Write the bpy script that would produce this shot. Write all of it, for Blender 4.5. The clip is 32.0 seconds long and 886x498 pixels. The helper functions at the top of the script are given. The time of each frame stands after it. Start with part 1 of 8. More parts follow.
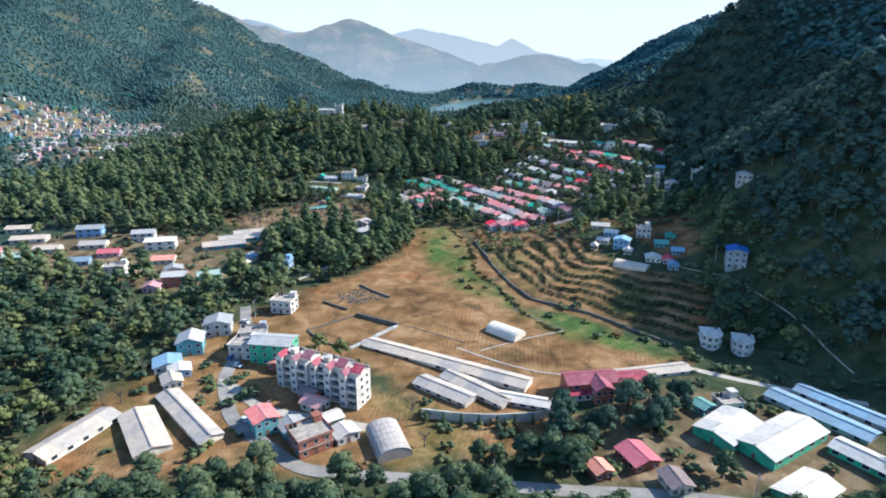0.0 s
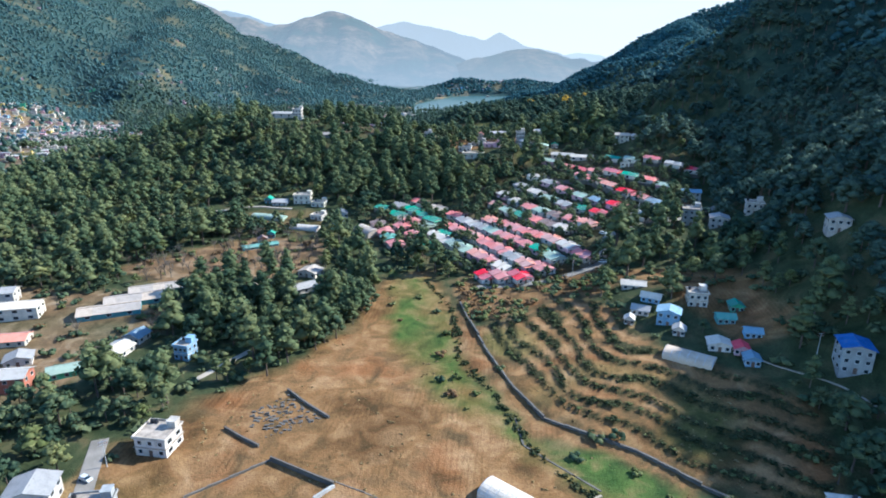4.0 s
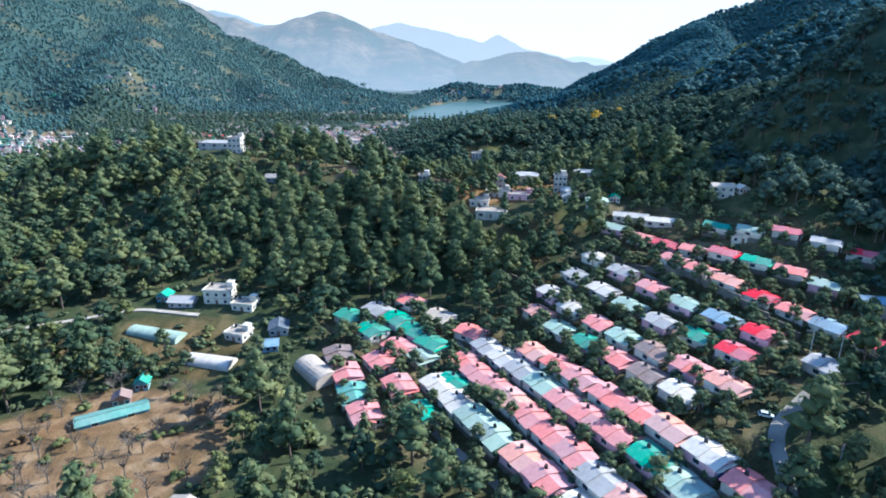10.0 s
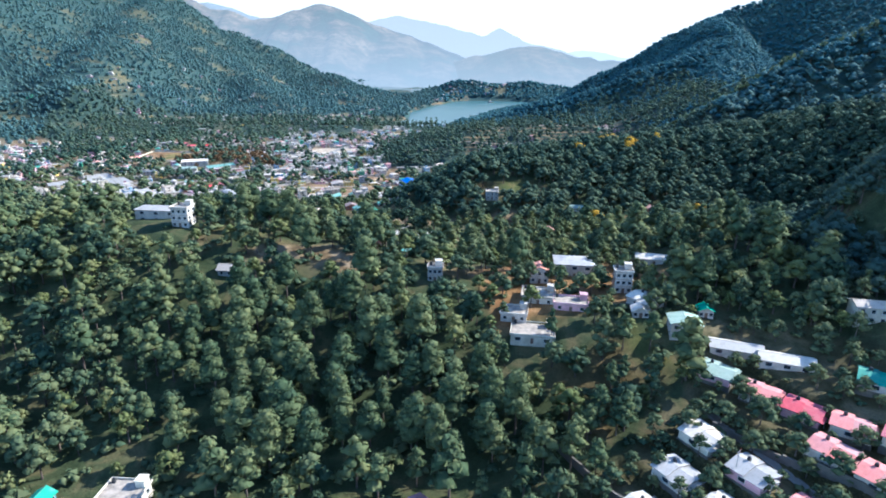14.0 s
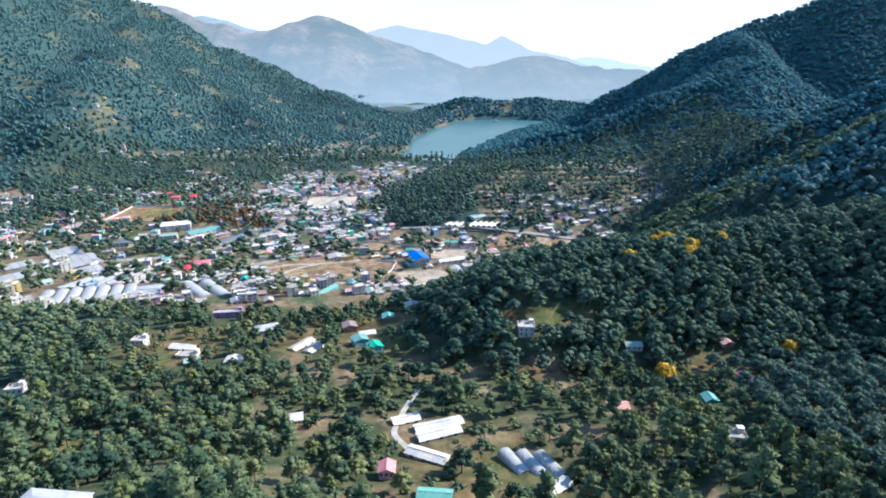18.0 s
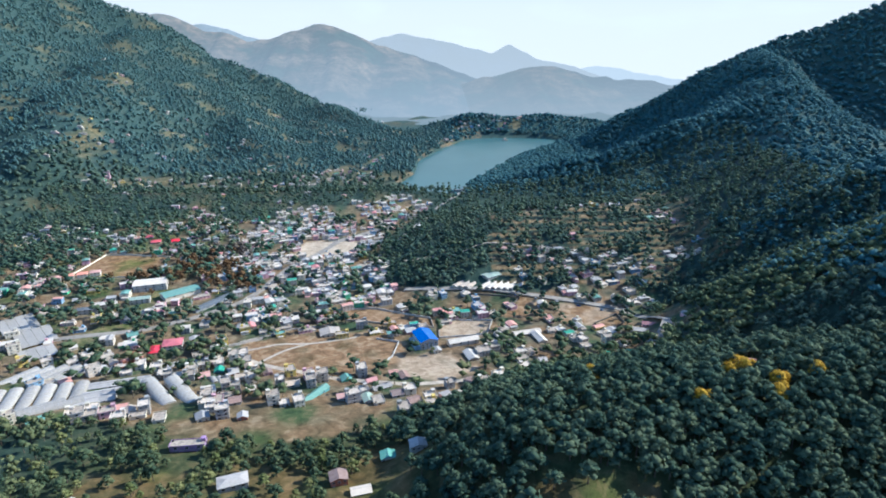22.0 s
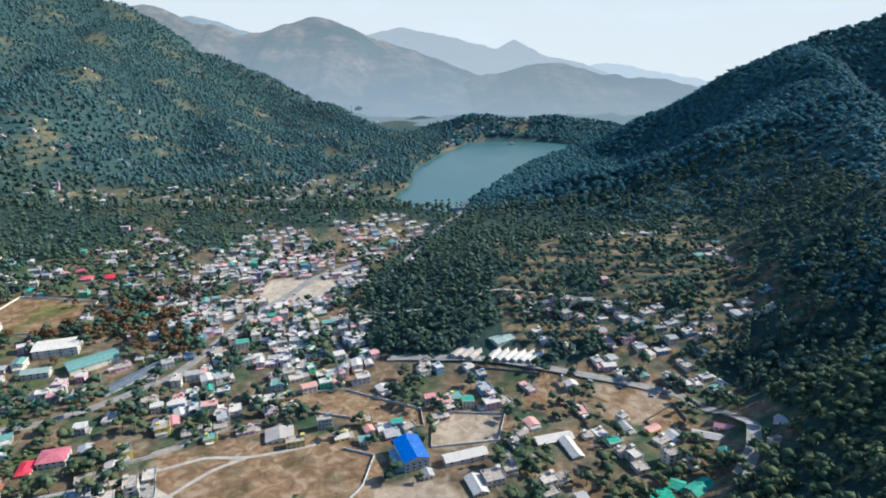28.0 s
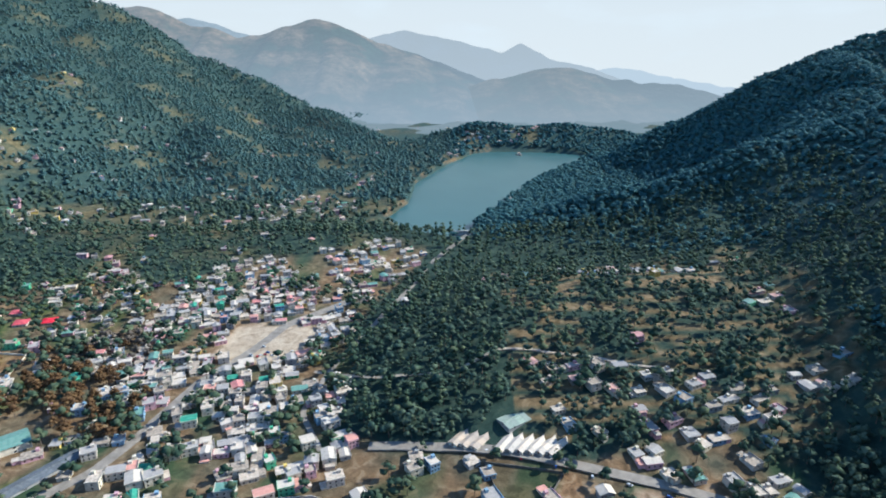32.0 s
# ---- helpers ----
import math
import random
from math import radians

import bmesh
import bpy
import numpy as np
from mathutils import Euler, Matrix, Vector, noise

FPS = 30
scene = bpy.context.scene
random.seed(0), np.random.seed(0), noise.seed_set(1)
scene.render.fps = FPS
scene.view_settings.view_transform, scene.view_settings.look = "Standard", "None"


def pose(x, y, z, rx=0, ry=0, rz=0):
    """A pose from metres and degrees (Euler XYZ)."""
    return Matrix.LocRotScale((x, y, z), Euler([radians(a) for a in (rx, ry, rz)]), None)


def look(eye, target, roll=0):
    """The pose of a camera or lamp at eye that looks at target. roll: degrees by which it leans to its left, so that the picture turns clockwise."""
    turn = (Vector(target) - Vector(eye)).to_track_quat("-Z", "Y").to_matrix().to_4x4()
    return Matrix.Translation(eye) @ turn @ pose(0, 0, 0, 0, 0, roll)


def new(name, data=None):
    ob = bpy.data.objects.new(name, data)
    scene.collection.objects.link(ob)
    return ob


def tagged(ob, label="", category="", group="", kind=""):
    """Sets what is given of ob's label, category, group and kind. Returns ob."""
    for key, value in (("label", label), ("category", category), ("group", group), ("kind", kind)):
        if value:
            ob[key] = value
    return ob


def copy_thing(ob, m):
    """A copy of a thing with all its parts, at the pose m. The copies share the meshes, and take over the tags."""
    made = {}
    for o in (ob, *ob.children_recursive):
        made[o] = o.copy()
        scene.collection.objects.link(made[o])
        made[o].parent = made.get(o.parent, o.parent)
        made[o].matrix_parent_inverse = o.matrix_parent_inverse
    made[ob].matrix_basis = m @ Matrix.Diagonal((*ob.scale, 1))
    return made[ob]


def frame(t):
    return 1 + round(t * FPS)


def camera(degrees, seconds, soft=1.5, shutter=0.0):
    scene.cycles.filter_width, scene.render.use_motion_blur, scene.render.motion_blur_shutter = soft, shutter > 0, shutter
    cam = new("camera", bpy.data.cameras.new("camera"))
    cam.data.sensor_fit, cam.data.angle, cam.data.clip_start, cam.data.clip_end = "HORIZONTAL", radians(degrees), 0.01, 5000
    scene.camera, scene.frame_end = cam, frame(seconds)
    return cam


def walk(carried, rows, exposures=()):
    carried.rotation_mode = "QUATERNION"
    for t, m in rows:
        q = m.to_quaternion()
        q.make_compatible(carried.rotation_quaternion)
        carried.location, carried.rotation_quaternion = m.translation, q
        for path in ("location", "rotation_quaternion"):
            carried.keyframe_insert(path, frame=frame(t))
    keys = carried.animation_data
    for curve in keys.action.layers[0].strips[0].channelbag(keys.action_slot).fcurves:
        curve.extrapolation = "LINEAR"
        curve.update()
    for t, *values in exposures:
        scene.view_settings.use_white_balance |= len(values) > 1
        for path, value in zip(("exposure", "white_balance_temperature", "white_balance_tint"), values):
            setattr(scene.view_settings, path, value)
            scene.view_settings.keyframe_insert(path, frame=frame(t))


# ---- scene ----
cam = camera(73.0, 32.0, soft=1.9)
PATH = [
    (0.0, pose(0.00, 0.00, 118.90, 72.40, -0.00, 0.00)),
    (0.5, pose(0.43, 8.80, 119.30, 72.40, -0.03, -0.10)),
    (1.0, pose(1.30, 20.22, 119.33, 72.40, -0.03, -0.41)),
    (1.5, pose(2.17, 33.84, 119.12, 72.30, -0.09, -0.60)),
    (2.0, pose(3.04, 48.42, 119.06, 72.30, -0.02, -0.73)),
    (2.5, pose(3.91, 62.88, 118.58, 72.10, -0.08, -0.92)),
    (3.0, pose(4.78, 77.46, 118.52, 72.00, -0.24, -1.08)),
    (3.5, pose(6.09, 93.00, 118.60, 71.90, -0.27, -1.17)),
    (5.5, pose(6.52, 152.30, 118.51, 72.00, -0.49, -1.21)),
    (6.0, pose(4.78, 166.47, 118.57, 72.10, -0.49, -1.21)),
    (6.5, pose(3.48, 180.51, 118.23, 72.10, -0.42, -1.33)),
    (7.0, pose(3.48, 195.77, 118.86, 72.11, -0.45, -1.43)),
    (7.5, pose(3.91, 210.48, 119.22, 72.21, -0.48, -1.53)),
    (8.0, pose(4.78, 225.61, 119.44, 72.31, -0.61, -1.59)),
    (8.5, pose(5.22, 240.74, 119.66, 72.31, -0.70, -1.56)),
    (9.0, pose(5.65, 254.63, 120.27, 72.21, -0.48, -1.53)),
    (9.5, pose(5.65, 265.63, 120.43, 72.21, -0.58, -1.49)),
    (10.0, pose(5.65, 276.50, 120.18, 72.11, -0.61, -1.59)),
    (10.5, pose(5.65, 287.79, 119.79, 71.91, -0.70, -1.56)),
    (11.0, pose(5.65, 299.34, 120.24, 71.61, -0.70, -1.56)),
    (11.5, pose(5.22, 310.74, 121.64, 71.41, -0.83, -1.63)),
    (12.0, pose(4.78, 322.40, 123.87, 71.21, -0.93, -1.59)),
    (12.5, pose(3.48, 336.25, 127.24, 71.21, -0.93, -1.59)),
    (13.0, pose(2.61, 350.36, 131.43, 71.21, -0.83, -1.63)),
    (13.5, pose(1.74, 365.69, 136.61, 71.21, -0.73, -1.66)),
    (14.0, pose(0.43, 379.65, 141.77, 71.31, -0.73, -1.66)),
    (14.5, pose(-0.43, 395.11, 147.36, 71.31, -0.64, -1.69)),
    (15.0, pose(-1.74, 411.10, 154.61, 71.31, -0.64, -1.69)),
    (15.5, pose(-2.61, 426.94, 162.82, 71.31, -0.61, -1.59)),
    (18.0, pose(-7.39, 505.67, 200.92, 71.30, 0.30, -1.70)),
    (18.5, pose(-8.20, 521.42, 208.01, 71.30, 0.30, -1.70)),
    (19.0, pose(-8.56, 537.15, 215.10, 71.40, 0.33, -1.61)),
    (19.5, pose(-8.95, 552.06, 222.46, 71.40, 0.33, -1.61)),
    (20.0, pose(-9.79, 566.57, 229.96, 71.50, 0.36, -1.51)),
    (20.5, pose(-10.63, 580.94, 237.06, 71.50, 0.33, -1.61)),
    (21.0, pose(-11.96, 594.07, 240.45, 71.60, 0.24, -1.57)),
    (21.5, pose(-12.00, 607.42, 240.52, 71.60, 0.27, -1.48)),
    (22.0, pose(-11.10, 623.08, 240.72, 71.50, 0.21, -1.35)),
    (22.5, pose(-10.62, 639.18, 242.16, 71.50, 0.24, -1.26)),
    (23.0, pose(-9.72, 654.57, 242.91, 71.40, 0.14, -1.22)),
    (23.5, pose(-8.82, 670.23, 243.12, 71.30, 0.18, -1.13)),
    (24.0, pose(-8.36, 685.49, 243.46, 71.10, 0.08, -1.10)),
    (24.5, pose(-7.46, 701.29, 242.69, 71.10, 0.08, -1.10)),
    (25.0, pose(-7.01, 716.42, 242.62, 71.00, 0.08, -1.10)),
    (25.5, pose(-6.13, 731.80, 242.00, 71.00, 0.08, -1.10)),
    (27.5, pose(-2.62, 791.82, 239.10, 71.10, -0.14, -1.13)),
    (28.0, pose(-2.61, 806.82, 238.62, 71.10, -0.14, -1.13)),
    (28.5, pose(-1.71, 822.62, 237.86, 71.10, -0.14, -1.13)),
    (29.0, pose(-0.82, 838.00, 237.23, 71.10, -0.20, -1.00)),
    (29.5, pose(0.08, 853.80, 236.47, 71.10, -0.17, -0.91)),
    (30.0, pose(0.97, 869.05, 236.81, 71.20, -0.27, -0.88)),
    (30.5, pose(2.30, 884.43, 237.56, 71.31, -0.23, -0.78)),
    (31.0, pose(3.20, 900.09, 237.76, 71.31, -0.30, -0.65)),
    (31.5, pose(4.11, 915.89, 238.37, 71.31, -0.30, -0.65)),
    (32.0, pose(5.00, 931.14, 238.71, 71.41, -0.30, -0.65)),
]
walk(cam, PATH, [(0.0, 1.36, 4920, 4), (4.0, 1.4, 4840, 4), (8.0, 1.48, 4740, 4), (13.0, 1.66, 4780, 6), (16.0, 1.68, 4790, 6), (21.0, 1.3, 4900, 4), (32.0, 1.04, 5120, 3)])

# ---- light ----
SUN_AZIMUTH, SUN_HEIGHT = 74.0, 34.8      # degrees to the right of the valley's axis, degrees up
world = bpy.data.worlds.new("sky")
scene.world = world
world.use_nodes = True
wn, wl = world.node_tree.nodes, world.node_tree.links
sky = wn.new("ShaderNodeTexSky")
sky.sky_type = "NISHITA"
sky.sun_disc = False
sky.sun_elevation = radians(SUN_HEIGHT)
sky.sun_rotation = radians(SUN_AZIMUTH)
sky.air_density, sky.dust_density, sky.ozone_density = 1.0, 0.1, 1.0
sky.altitude = 1300
wn["Background"].inputs["Strength"].default_value = 0.13
wl.new(sky.outputs["Color"], wn["Background"].inputs["Color"])

sun_data = bpy.data.lights.new("sun", "SUN")
sun_data.energy, sun_data.angle, sun_data.color = 4.5, radians(0.5), (1.0, 0.86, 0.67)
sun_dir = Vector((math.sin(radians(SUN_AZIMUTH)) * math.cos(radians(SUN_HEIGHT)), math.cos(radians(SUN_AZIMUTH)) * math.cos(radians(SUN_HEIGHT)),
                  math.sin(radians(SUN_HEIGHT))))
sun = new("sun", sun_data)
sun.matrix_world = look(sun_dir * 400, (0, 0, 0))


# ---- materials ----
def shade(name, rough=0.8, metal=0.0, spec=0.3):
    m = bpy.data.materials.new(name)
    m.use_nodes = True
    n, l = m.node_tree.nodes, m.node_tree.links
    b = n["Principled BSDF"]
    b.inputs["Roughness"].default_value = rough
    b.inputs["Metallic"].default_value = metal
    b.inputs["Specular IOR Level"].default_value = spec
    return m, n, l, b


def noise_node(n, l, size, detail=4.0, coord=None):
    t = n.new("ShaderNodeTexNoise")
    t.inputs["Scale"].default_value = 1.0 / size
    t.inputs["Detail"].default_value = detail
    if coord is not None:
        l.new(coord, t.inputs["Vector"])
    return t


def ramp(n, l, fac, stops):
    r = n.new("ShaderNodeValToRGB")
    e = r.color_ramp.elements
    while len(e) < len(stops):
        e.new(0.5)
    for el, (p, c) in zip(e, stops):
        el.position, el.color = p, (*c, 1)
    l.new(fac, r.inputs["Fac"])
    return r.outputs["Color"]


def mixc(n, l, fac, a, b, mode="MIX"):
    m = n.new("ShaderNodeMix")
    m.data_type, m.blend_type = "RGBA", mode
    for sock, v in ((m.inputs["Factor"], fac), (m.inputs["A"], a), (m.inputs["B"], b)):
        if isinstance(v, (int, float)):
            sock.default_value = v
        elif isinstance(v, tuple):
            sock.default_value = (*v, 1)
        else:
            l.new(v, sock)
    return m.outputs["Result"]


def math_node(n, l, op, a, b=0.0):
    m = n.new("ShaderNodeMath")
    m.operation = op
    m.use_clamp = op in ("MULTIPLY_ADD",)
    for sock, v in zip(m.inputs, (a, b)):
        if isinstance(v, (int, float)):
            sock.default_value = v
        else:
            l.new(v, sock)
    return m.outputs[0]


def tone(c, k):
    return tuple(min(0.95, v * k) for v in c)


def surface(name, colour, rough=0.8, metal=0.0, grain=0.4, stain=3.0, wear=0.35, bump=0.15, vary=0.12, spec=0.3):
    """A painted, plastered or earthen surface: fine grain, broad stains, a little change from piece to piece."""
    m, n, l, b = shade(name, rough, metal, spec)
    co = n.new("ShaderNodeTexCoord").outputs["Object"]
    small, broad = noise_node(n, l, grain, 5, co), noise_node(n, l, stain, 3, co)
    c1 = ramp(n, l, broad.outputs["Fac"], [(0.3, tone(colour, 1 - wear)), (0.62, colour), (0.85, tone(colour, 1 + wear * 0.4))])
    c2 = ramp(n, l, small.outputs["Fac"], [(0.3, (0.8, 0.79, 0.77)), (0.65, (1, 1, 1))])
    c = mixc(n, l, 0.8, c1, c2, "MULTIPLY")
    if vary:
        info = n.new("ShaderNodeObjectInfo")
        hsv = n.new("ShaderNodeHueSaturation")
        l.new(math_node(n, l, "ADD", math_node(n, l, "MULTIPLY", info.outputs["Random"], 2 * vary), 1 - vary), hsv.inputs["Value"])
        l.new(c, hsv.inputs["Color"])
        c = hsv.outputs["Color"]
    l.new(c, b.inputs["Base Color"])
    if bump:
        bp = n.new("ShaderNodeBump")
        bp.inputs["Strength"].default_value = bump
        bp.inputs["Distance"].default_value = 0.05
        l.new(small.outputs["Fac"], bp.inputs["Height"])
        l.new(bp.outputs["Normal"], b.inputs["Normal"])
    return m


def sheet_metal(name, colour, rough=0.75):
    """Painted corrugated roofing: ribs across, faded and rusty patches."""
    m, n, l, b = shade(name, rough, 0.0, 0.15)
    co = n.new("ShaderNodeTexCoord").outputs["Object"]
    broad, small = noise_node(n, l, 2.2, 5, co), noise_node(n, l, 0.35, 4, co)
    faded = tuple(v * 0.84 + k for v, k in zip(colour, (0.075, 0.062, 0.05)))
    c = ramp(n, l, broad.outputs["Fac"], [(0.32, tone(colour, 0.82)), (0.52, colour), (0.72, faded)])
    rust = ramp(n, l, small.outputs["Fac"], [(0.3, (0.55, 0.42, 0.34)), (0.45, (1, 1, 1))])
    c = mixc(n, l, 0.5, c, rust, "MULTIPLY")
    info = n.new("ShaderNodeObjectInfo")
    hsv = n.new("ShaderNodeHueSaturation")
    l.new(math_node(n, l, "ADD", math_node(n, l, "MULTIPLY", info.outputs["Random"], 0.36), 0.78), hsv.inputs["Value"])
    l.new(math_node(n, l, "ADD", math_node(n, l, "MULTIPLY", info.outputs["Random"], 0.4), 0.72), hsv.inputs["Saturation"])
    l.new(c, hsv.inputs["Color"])
    l.new(hsv.outputs["Color"], b.inputs["Base Color"])
    w = n.new("ShaderNodeTexWave")
    w.inputs["Scale"].default_value = 1.3
    l.new(co, w.inputs["Vector"])
    bp = n.new("ShaderNodeBump")
    bp.inputs["Strength"].default_value = 0.4
    bp.inputs["Distance"].default_value = 0.05
    l.new(w.outputs["Fac"], bp.inputs["Height"])
    l.new(bp.outputs["Normal"], b.inputs["Normal"])
    return m


def foliage(name, dark, mid, light, gloss=0.08):
    """Leaves: tone by tree and by spray, some light through them."""
    m, n, l, b = shade(name, 0.85, 0.0, gloss)
    geo = n.new("ShaderNodeNewGeometry")
    at = n.new("ShaderNodeAttribute")
    at.attribute_name = "tint"
    info = n.new("ShaderNodeObjectInfo")
    co = n.new("ShaderNodeTexCoord").outputs["Object"]
    fine = noise_node(n, l, 0.9, 3, co)
    f = math_node(n, l, "MULTIPLY", geo.outputs["Random Per Island"], 0.46)
    f = math_node(n, l, "ADD", f, math_node(n, l, "MULTIPLY", at.outputs["Fac"], 0.62))
    f = math_node(n, l, "ADD", f, math_node(n, l, "MULTIPLY", fine.outputs["Fac"], 0.2))
    f = math_node(n, l, "ADD", f, math_node(n, l, "MULTIPLY", info.outputs["Random"], 0.2))
    c = ramp(n, l, f, [(0.2, dark), (0.6, mid), (1.0, light)])
    l.new(c, b.inputs["Base Color"])
    bp = n.new("ShaderNodeBump")
    bp.inputs["Strength"].default_value = 0.8
    bp.inputs["Distance"].default_value = 0.4
    l.new(fine.outputs["Fac"], bp.inputs["Height"])
    l.new(bp.outputs["Normal"], b.inputs["Normal"])
    tr = n.new("ShaderNodeBsdfTranslucent")
    l.new(c, tr.inputs["Color"])
    ms = n.new("ShaderNodeMixShader")
    ms.inputs[0].default_value = 0.2
    l.new(b.outputs[0], ms.inputs[1])
    l.new(tr.outputs[0], ms.inputs[2])
    l.new(ms.outputs[0], n["Material Output"].inputs["Surface"])
    return m


def ground_material():
    m, n, l, b = shade("valley_ground", 0.95, 0.0, 0.1)
    turn = n.new("ShaderNodeMapping")
    turn.inputs["Rotation"].default_value = (0.7, 0.45, 0.5)
    l.new(n.new("ShaderNodeNewGeometry").outputs["Position"], turn.inputs["Vector"])
    co = turn.outputs["Vector"]
    fine, mid = noise_node(n, l, 1.3, 6, co), noise_node(n, l, 9.0, 5, co)
    fine.inputs["Distortion"].default_value, mid.inputs["Distortion"].default_value = 2.5, 0.8

    def cover(name):
        a = n.new("ShaderNodeAttribute")
        a.attribute_name = name
        return a.outputs["Fac"]

    floor_ = ramp(n, l, mid.outputs["Fac"], [(0.3, (0.026, 0.036, 0.015)), (0.5, (0.05, 0.06, 0.026)), (0.68, (0.1, 0.085, 0.04))])
    # woodland floor, darkened as if shaded by the crowns, with some haze blue
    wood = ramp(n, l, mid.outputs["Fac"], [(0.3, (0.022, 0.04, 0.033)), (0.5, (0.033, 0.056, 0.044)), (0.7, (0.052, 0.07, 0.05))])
    dry = ramp(n, l, mid.outputs["Fac"], [(0.3, (0.105, 0.068, 0.03)), (0.5, (0.218, 0.12, 0.05)), (0.7, (0.32, 0.195, 0.095))])
    dry2 = ramp(n, l, noise_node(n, l, 26.0, 6, co).outputs["Fac"], [(0.34, (0.5, 0.46, 0.38)), (0.46, (0.95, 0.92, 0.82)), (0.56, (1, 1, 1)), (0.68, (0.9, 0.68, 0.55))])
    dry = mixc(n, l, 0.8, dry, dry2, "MULTIPLY")
    furrow = n.new("ShaderNodeTexWave")
    furrow.inputs["Scale"].default_value, furrow.inputs["Distortion"].default_value, furrow.inputs["Detail"].default_value, furrow.inputs["Detail Scale"].default_value = 0.22, 4.0, 3.0, 0.4
    l.new(co, furrow.inputs["Vector"])
    tilled = ramp(n, l, noise_node(n, l, 30.0, 2, co).outputs["Fac"], [(0.5, (0, 0, 0)), (0.58, (0.45, 0.45, 0.45))])
    dry = mixc(n, l, tilled, dry, ramp(n, l, furrow.outputs["Fac"], [(0.1, (0.62, 0.6, 0.55)), (0.45, (1, 1, 1))]), "MULTIPLY")
    green = ramp(n, l, mid.outputs["Fac"], [(0.3, (0.034, 0.066, 0.014)), (0.52, (0.076, 0.115, 0.024)), (0.7, (0.17, 0.14, 0.05))])
    earth = ramp(n, l, mid.outputs["Fac"], [(0.3, (0.11, 0.066, 0.034)), (0.5, (0.21, 0.128, 0.068)), (0.72, (0.34, 0.245, 0.155))])
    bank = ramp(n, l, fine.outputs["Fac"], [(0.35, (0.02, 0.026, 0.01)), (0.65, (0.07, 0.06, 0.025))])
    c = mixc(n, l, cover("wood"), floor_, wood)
    # far ground: haze put into the colour as a blue-green tint
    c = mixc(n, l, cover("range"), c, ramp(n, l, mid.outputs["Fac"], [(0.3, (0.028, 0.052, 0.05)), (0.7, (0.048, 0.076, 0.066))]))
    c = mixc(n, l, cover("dry"), c, dry)
    c = mixc(n, l, cover("green"), c, green)
    c = mixc(n, l, cover("earth"), c, earth)
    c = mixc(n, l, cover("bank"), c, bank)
    sand = ramp(n, l, mid.outputs["Fac"], [(0.3, (0.3, 0.23, 0.16)), (0.6, (0.47, 0.385, 0.29))])
    c = mixc(n, l, cover("sand"), c, sand)
    speck = ramp(n, l, fine.outputs["Fac"], [(0.32, (0.6, 0.6, 0.58)), (0.6, (1.08, 1.06, 1.0))])
    c = mixc(n, l, 0.85, c, speck, "MULTIPLY")
    l.new(c, b.inputs["Base Color"])
    bp = n.new("ShaderNodeBump")
    bp.inputs["Strength"].default_value = 0.6
    bp.inputs["Distance"].default_value = 0.5
    l.new(fine.outputs["Fac"], bp.inputs["Height"])
    l.new(bp.outputs["Normal"], b.inputs["Normal"])
    return m


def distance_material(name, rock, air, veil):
    """Far ranges, a backdrop: slopes with kilometres of bright air mixed in as glow."""
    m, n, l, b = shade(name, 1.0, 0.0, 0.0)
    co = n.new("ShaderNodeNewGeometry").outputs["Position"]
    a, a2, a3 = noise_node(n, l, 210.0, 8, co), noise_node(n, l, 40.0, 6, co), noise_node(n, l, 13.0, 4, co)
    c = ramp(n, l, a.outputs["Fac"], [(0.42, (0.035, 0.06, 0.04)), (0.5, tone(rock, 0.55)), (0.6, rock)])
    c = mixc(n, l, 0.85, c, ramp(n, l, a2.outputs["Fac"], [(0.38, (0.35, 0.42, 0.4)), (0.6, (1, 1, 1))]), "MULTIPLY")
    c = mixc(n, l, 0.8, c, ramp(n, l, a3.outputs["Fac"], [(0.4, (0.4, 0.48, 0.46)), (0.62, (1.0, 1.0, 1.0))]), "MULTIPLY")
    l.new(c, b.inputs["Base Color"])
    # the haze is an emission laid over the slope, densest low down
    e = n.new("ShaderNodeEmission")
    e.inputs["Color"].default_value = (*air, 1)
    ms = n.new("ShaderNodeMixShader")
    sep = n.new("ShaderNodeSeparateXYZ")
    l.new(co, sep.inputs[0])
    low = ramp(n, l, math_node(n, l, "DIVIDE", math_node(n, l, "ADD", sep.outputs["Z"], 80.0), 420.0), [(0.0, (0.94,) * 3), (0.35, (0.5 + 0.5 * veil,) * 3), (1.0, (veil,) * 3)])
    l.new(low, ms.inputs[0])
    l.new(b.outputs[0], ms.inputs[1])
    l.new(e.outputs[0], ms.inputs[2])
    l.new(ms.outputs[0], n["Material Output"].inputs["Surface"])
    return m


def water_material():
    m, n, l, b = shade("lake_water", 0.3, 0.0, 0.25)
    b.inputs["Base Color"].default_value = (0.025, 0.085, 0.085, 1)
    co = n.new("ShaderNodeNewGeometry").outputs["Position"]
    w = noise_node(n, l, 2.5, 4, co)
    broad = noise_node(n, l, 90.0, 3, co)
    c = ramp(n, l, broad.outputs["Fac"], [(0.35, (0.034, 0.088, 0.088)), (0.65, (0.042, 0.1, 0.098))])
    l.new(c, b.inputs["Base Color"])
    bp = n.new("ShaderNodeBump")
    bp.inputs["Strength"].default_value = 0.13
    bp.inputs["Distance"].default_value = 0.3
    l.new(w.outputs["Fac"], bp.inputs["Height"])
    l.new(bp.outputs["Normal"], b.inputs["Normal"])
    return m


def glass_material():
    m, n, l, b = shade("window_glass", 0.08, 0.0, 0.6)
    b.inputs["Base Color"].default_value = (0.02, 0.028, 0.035, 1)
    return m


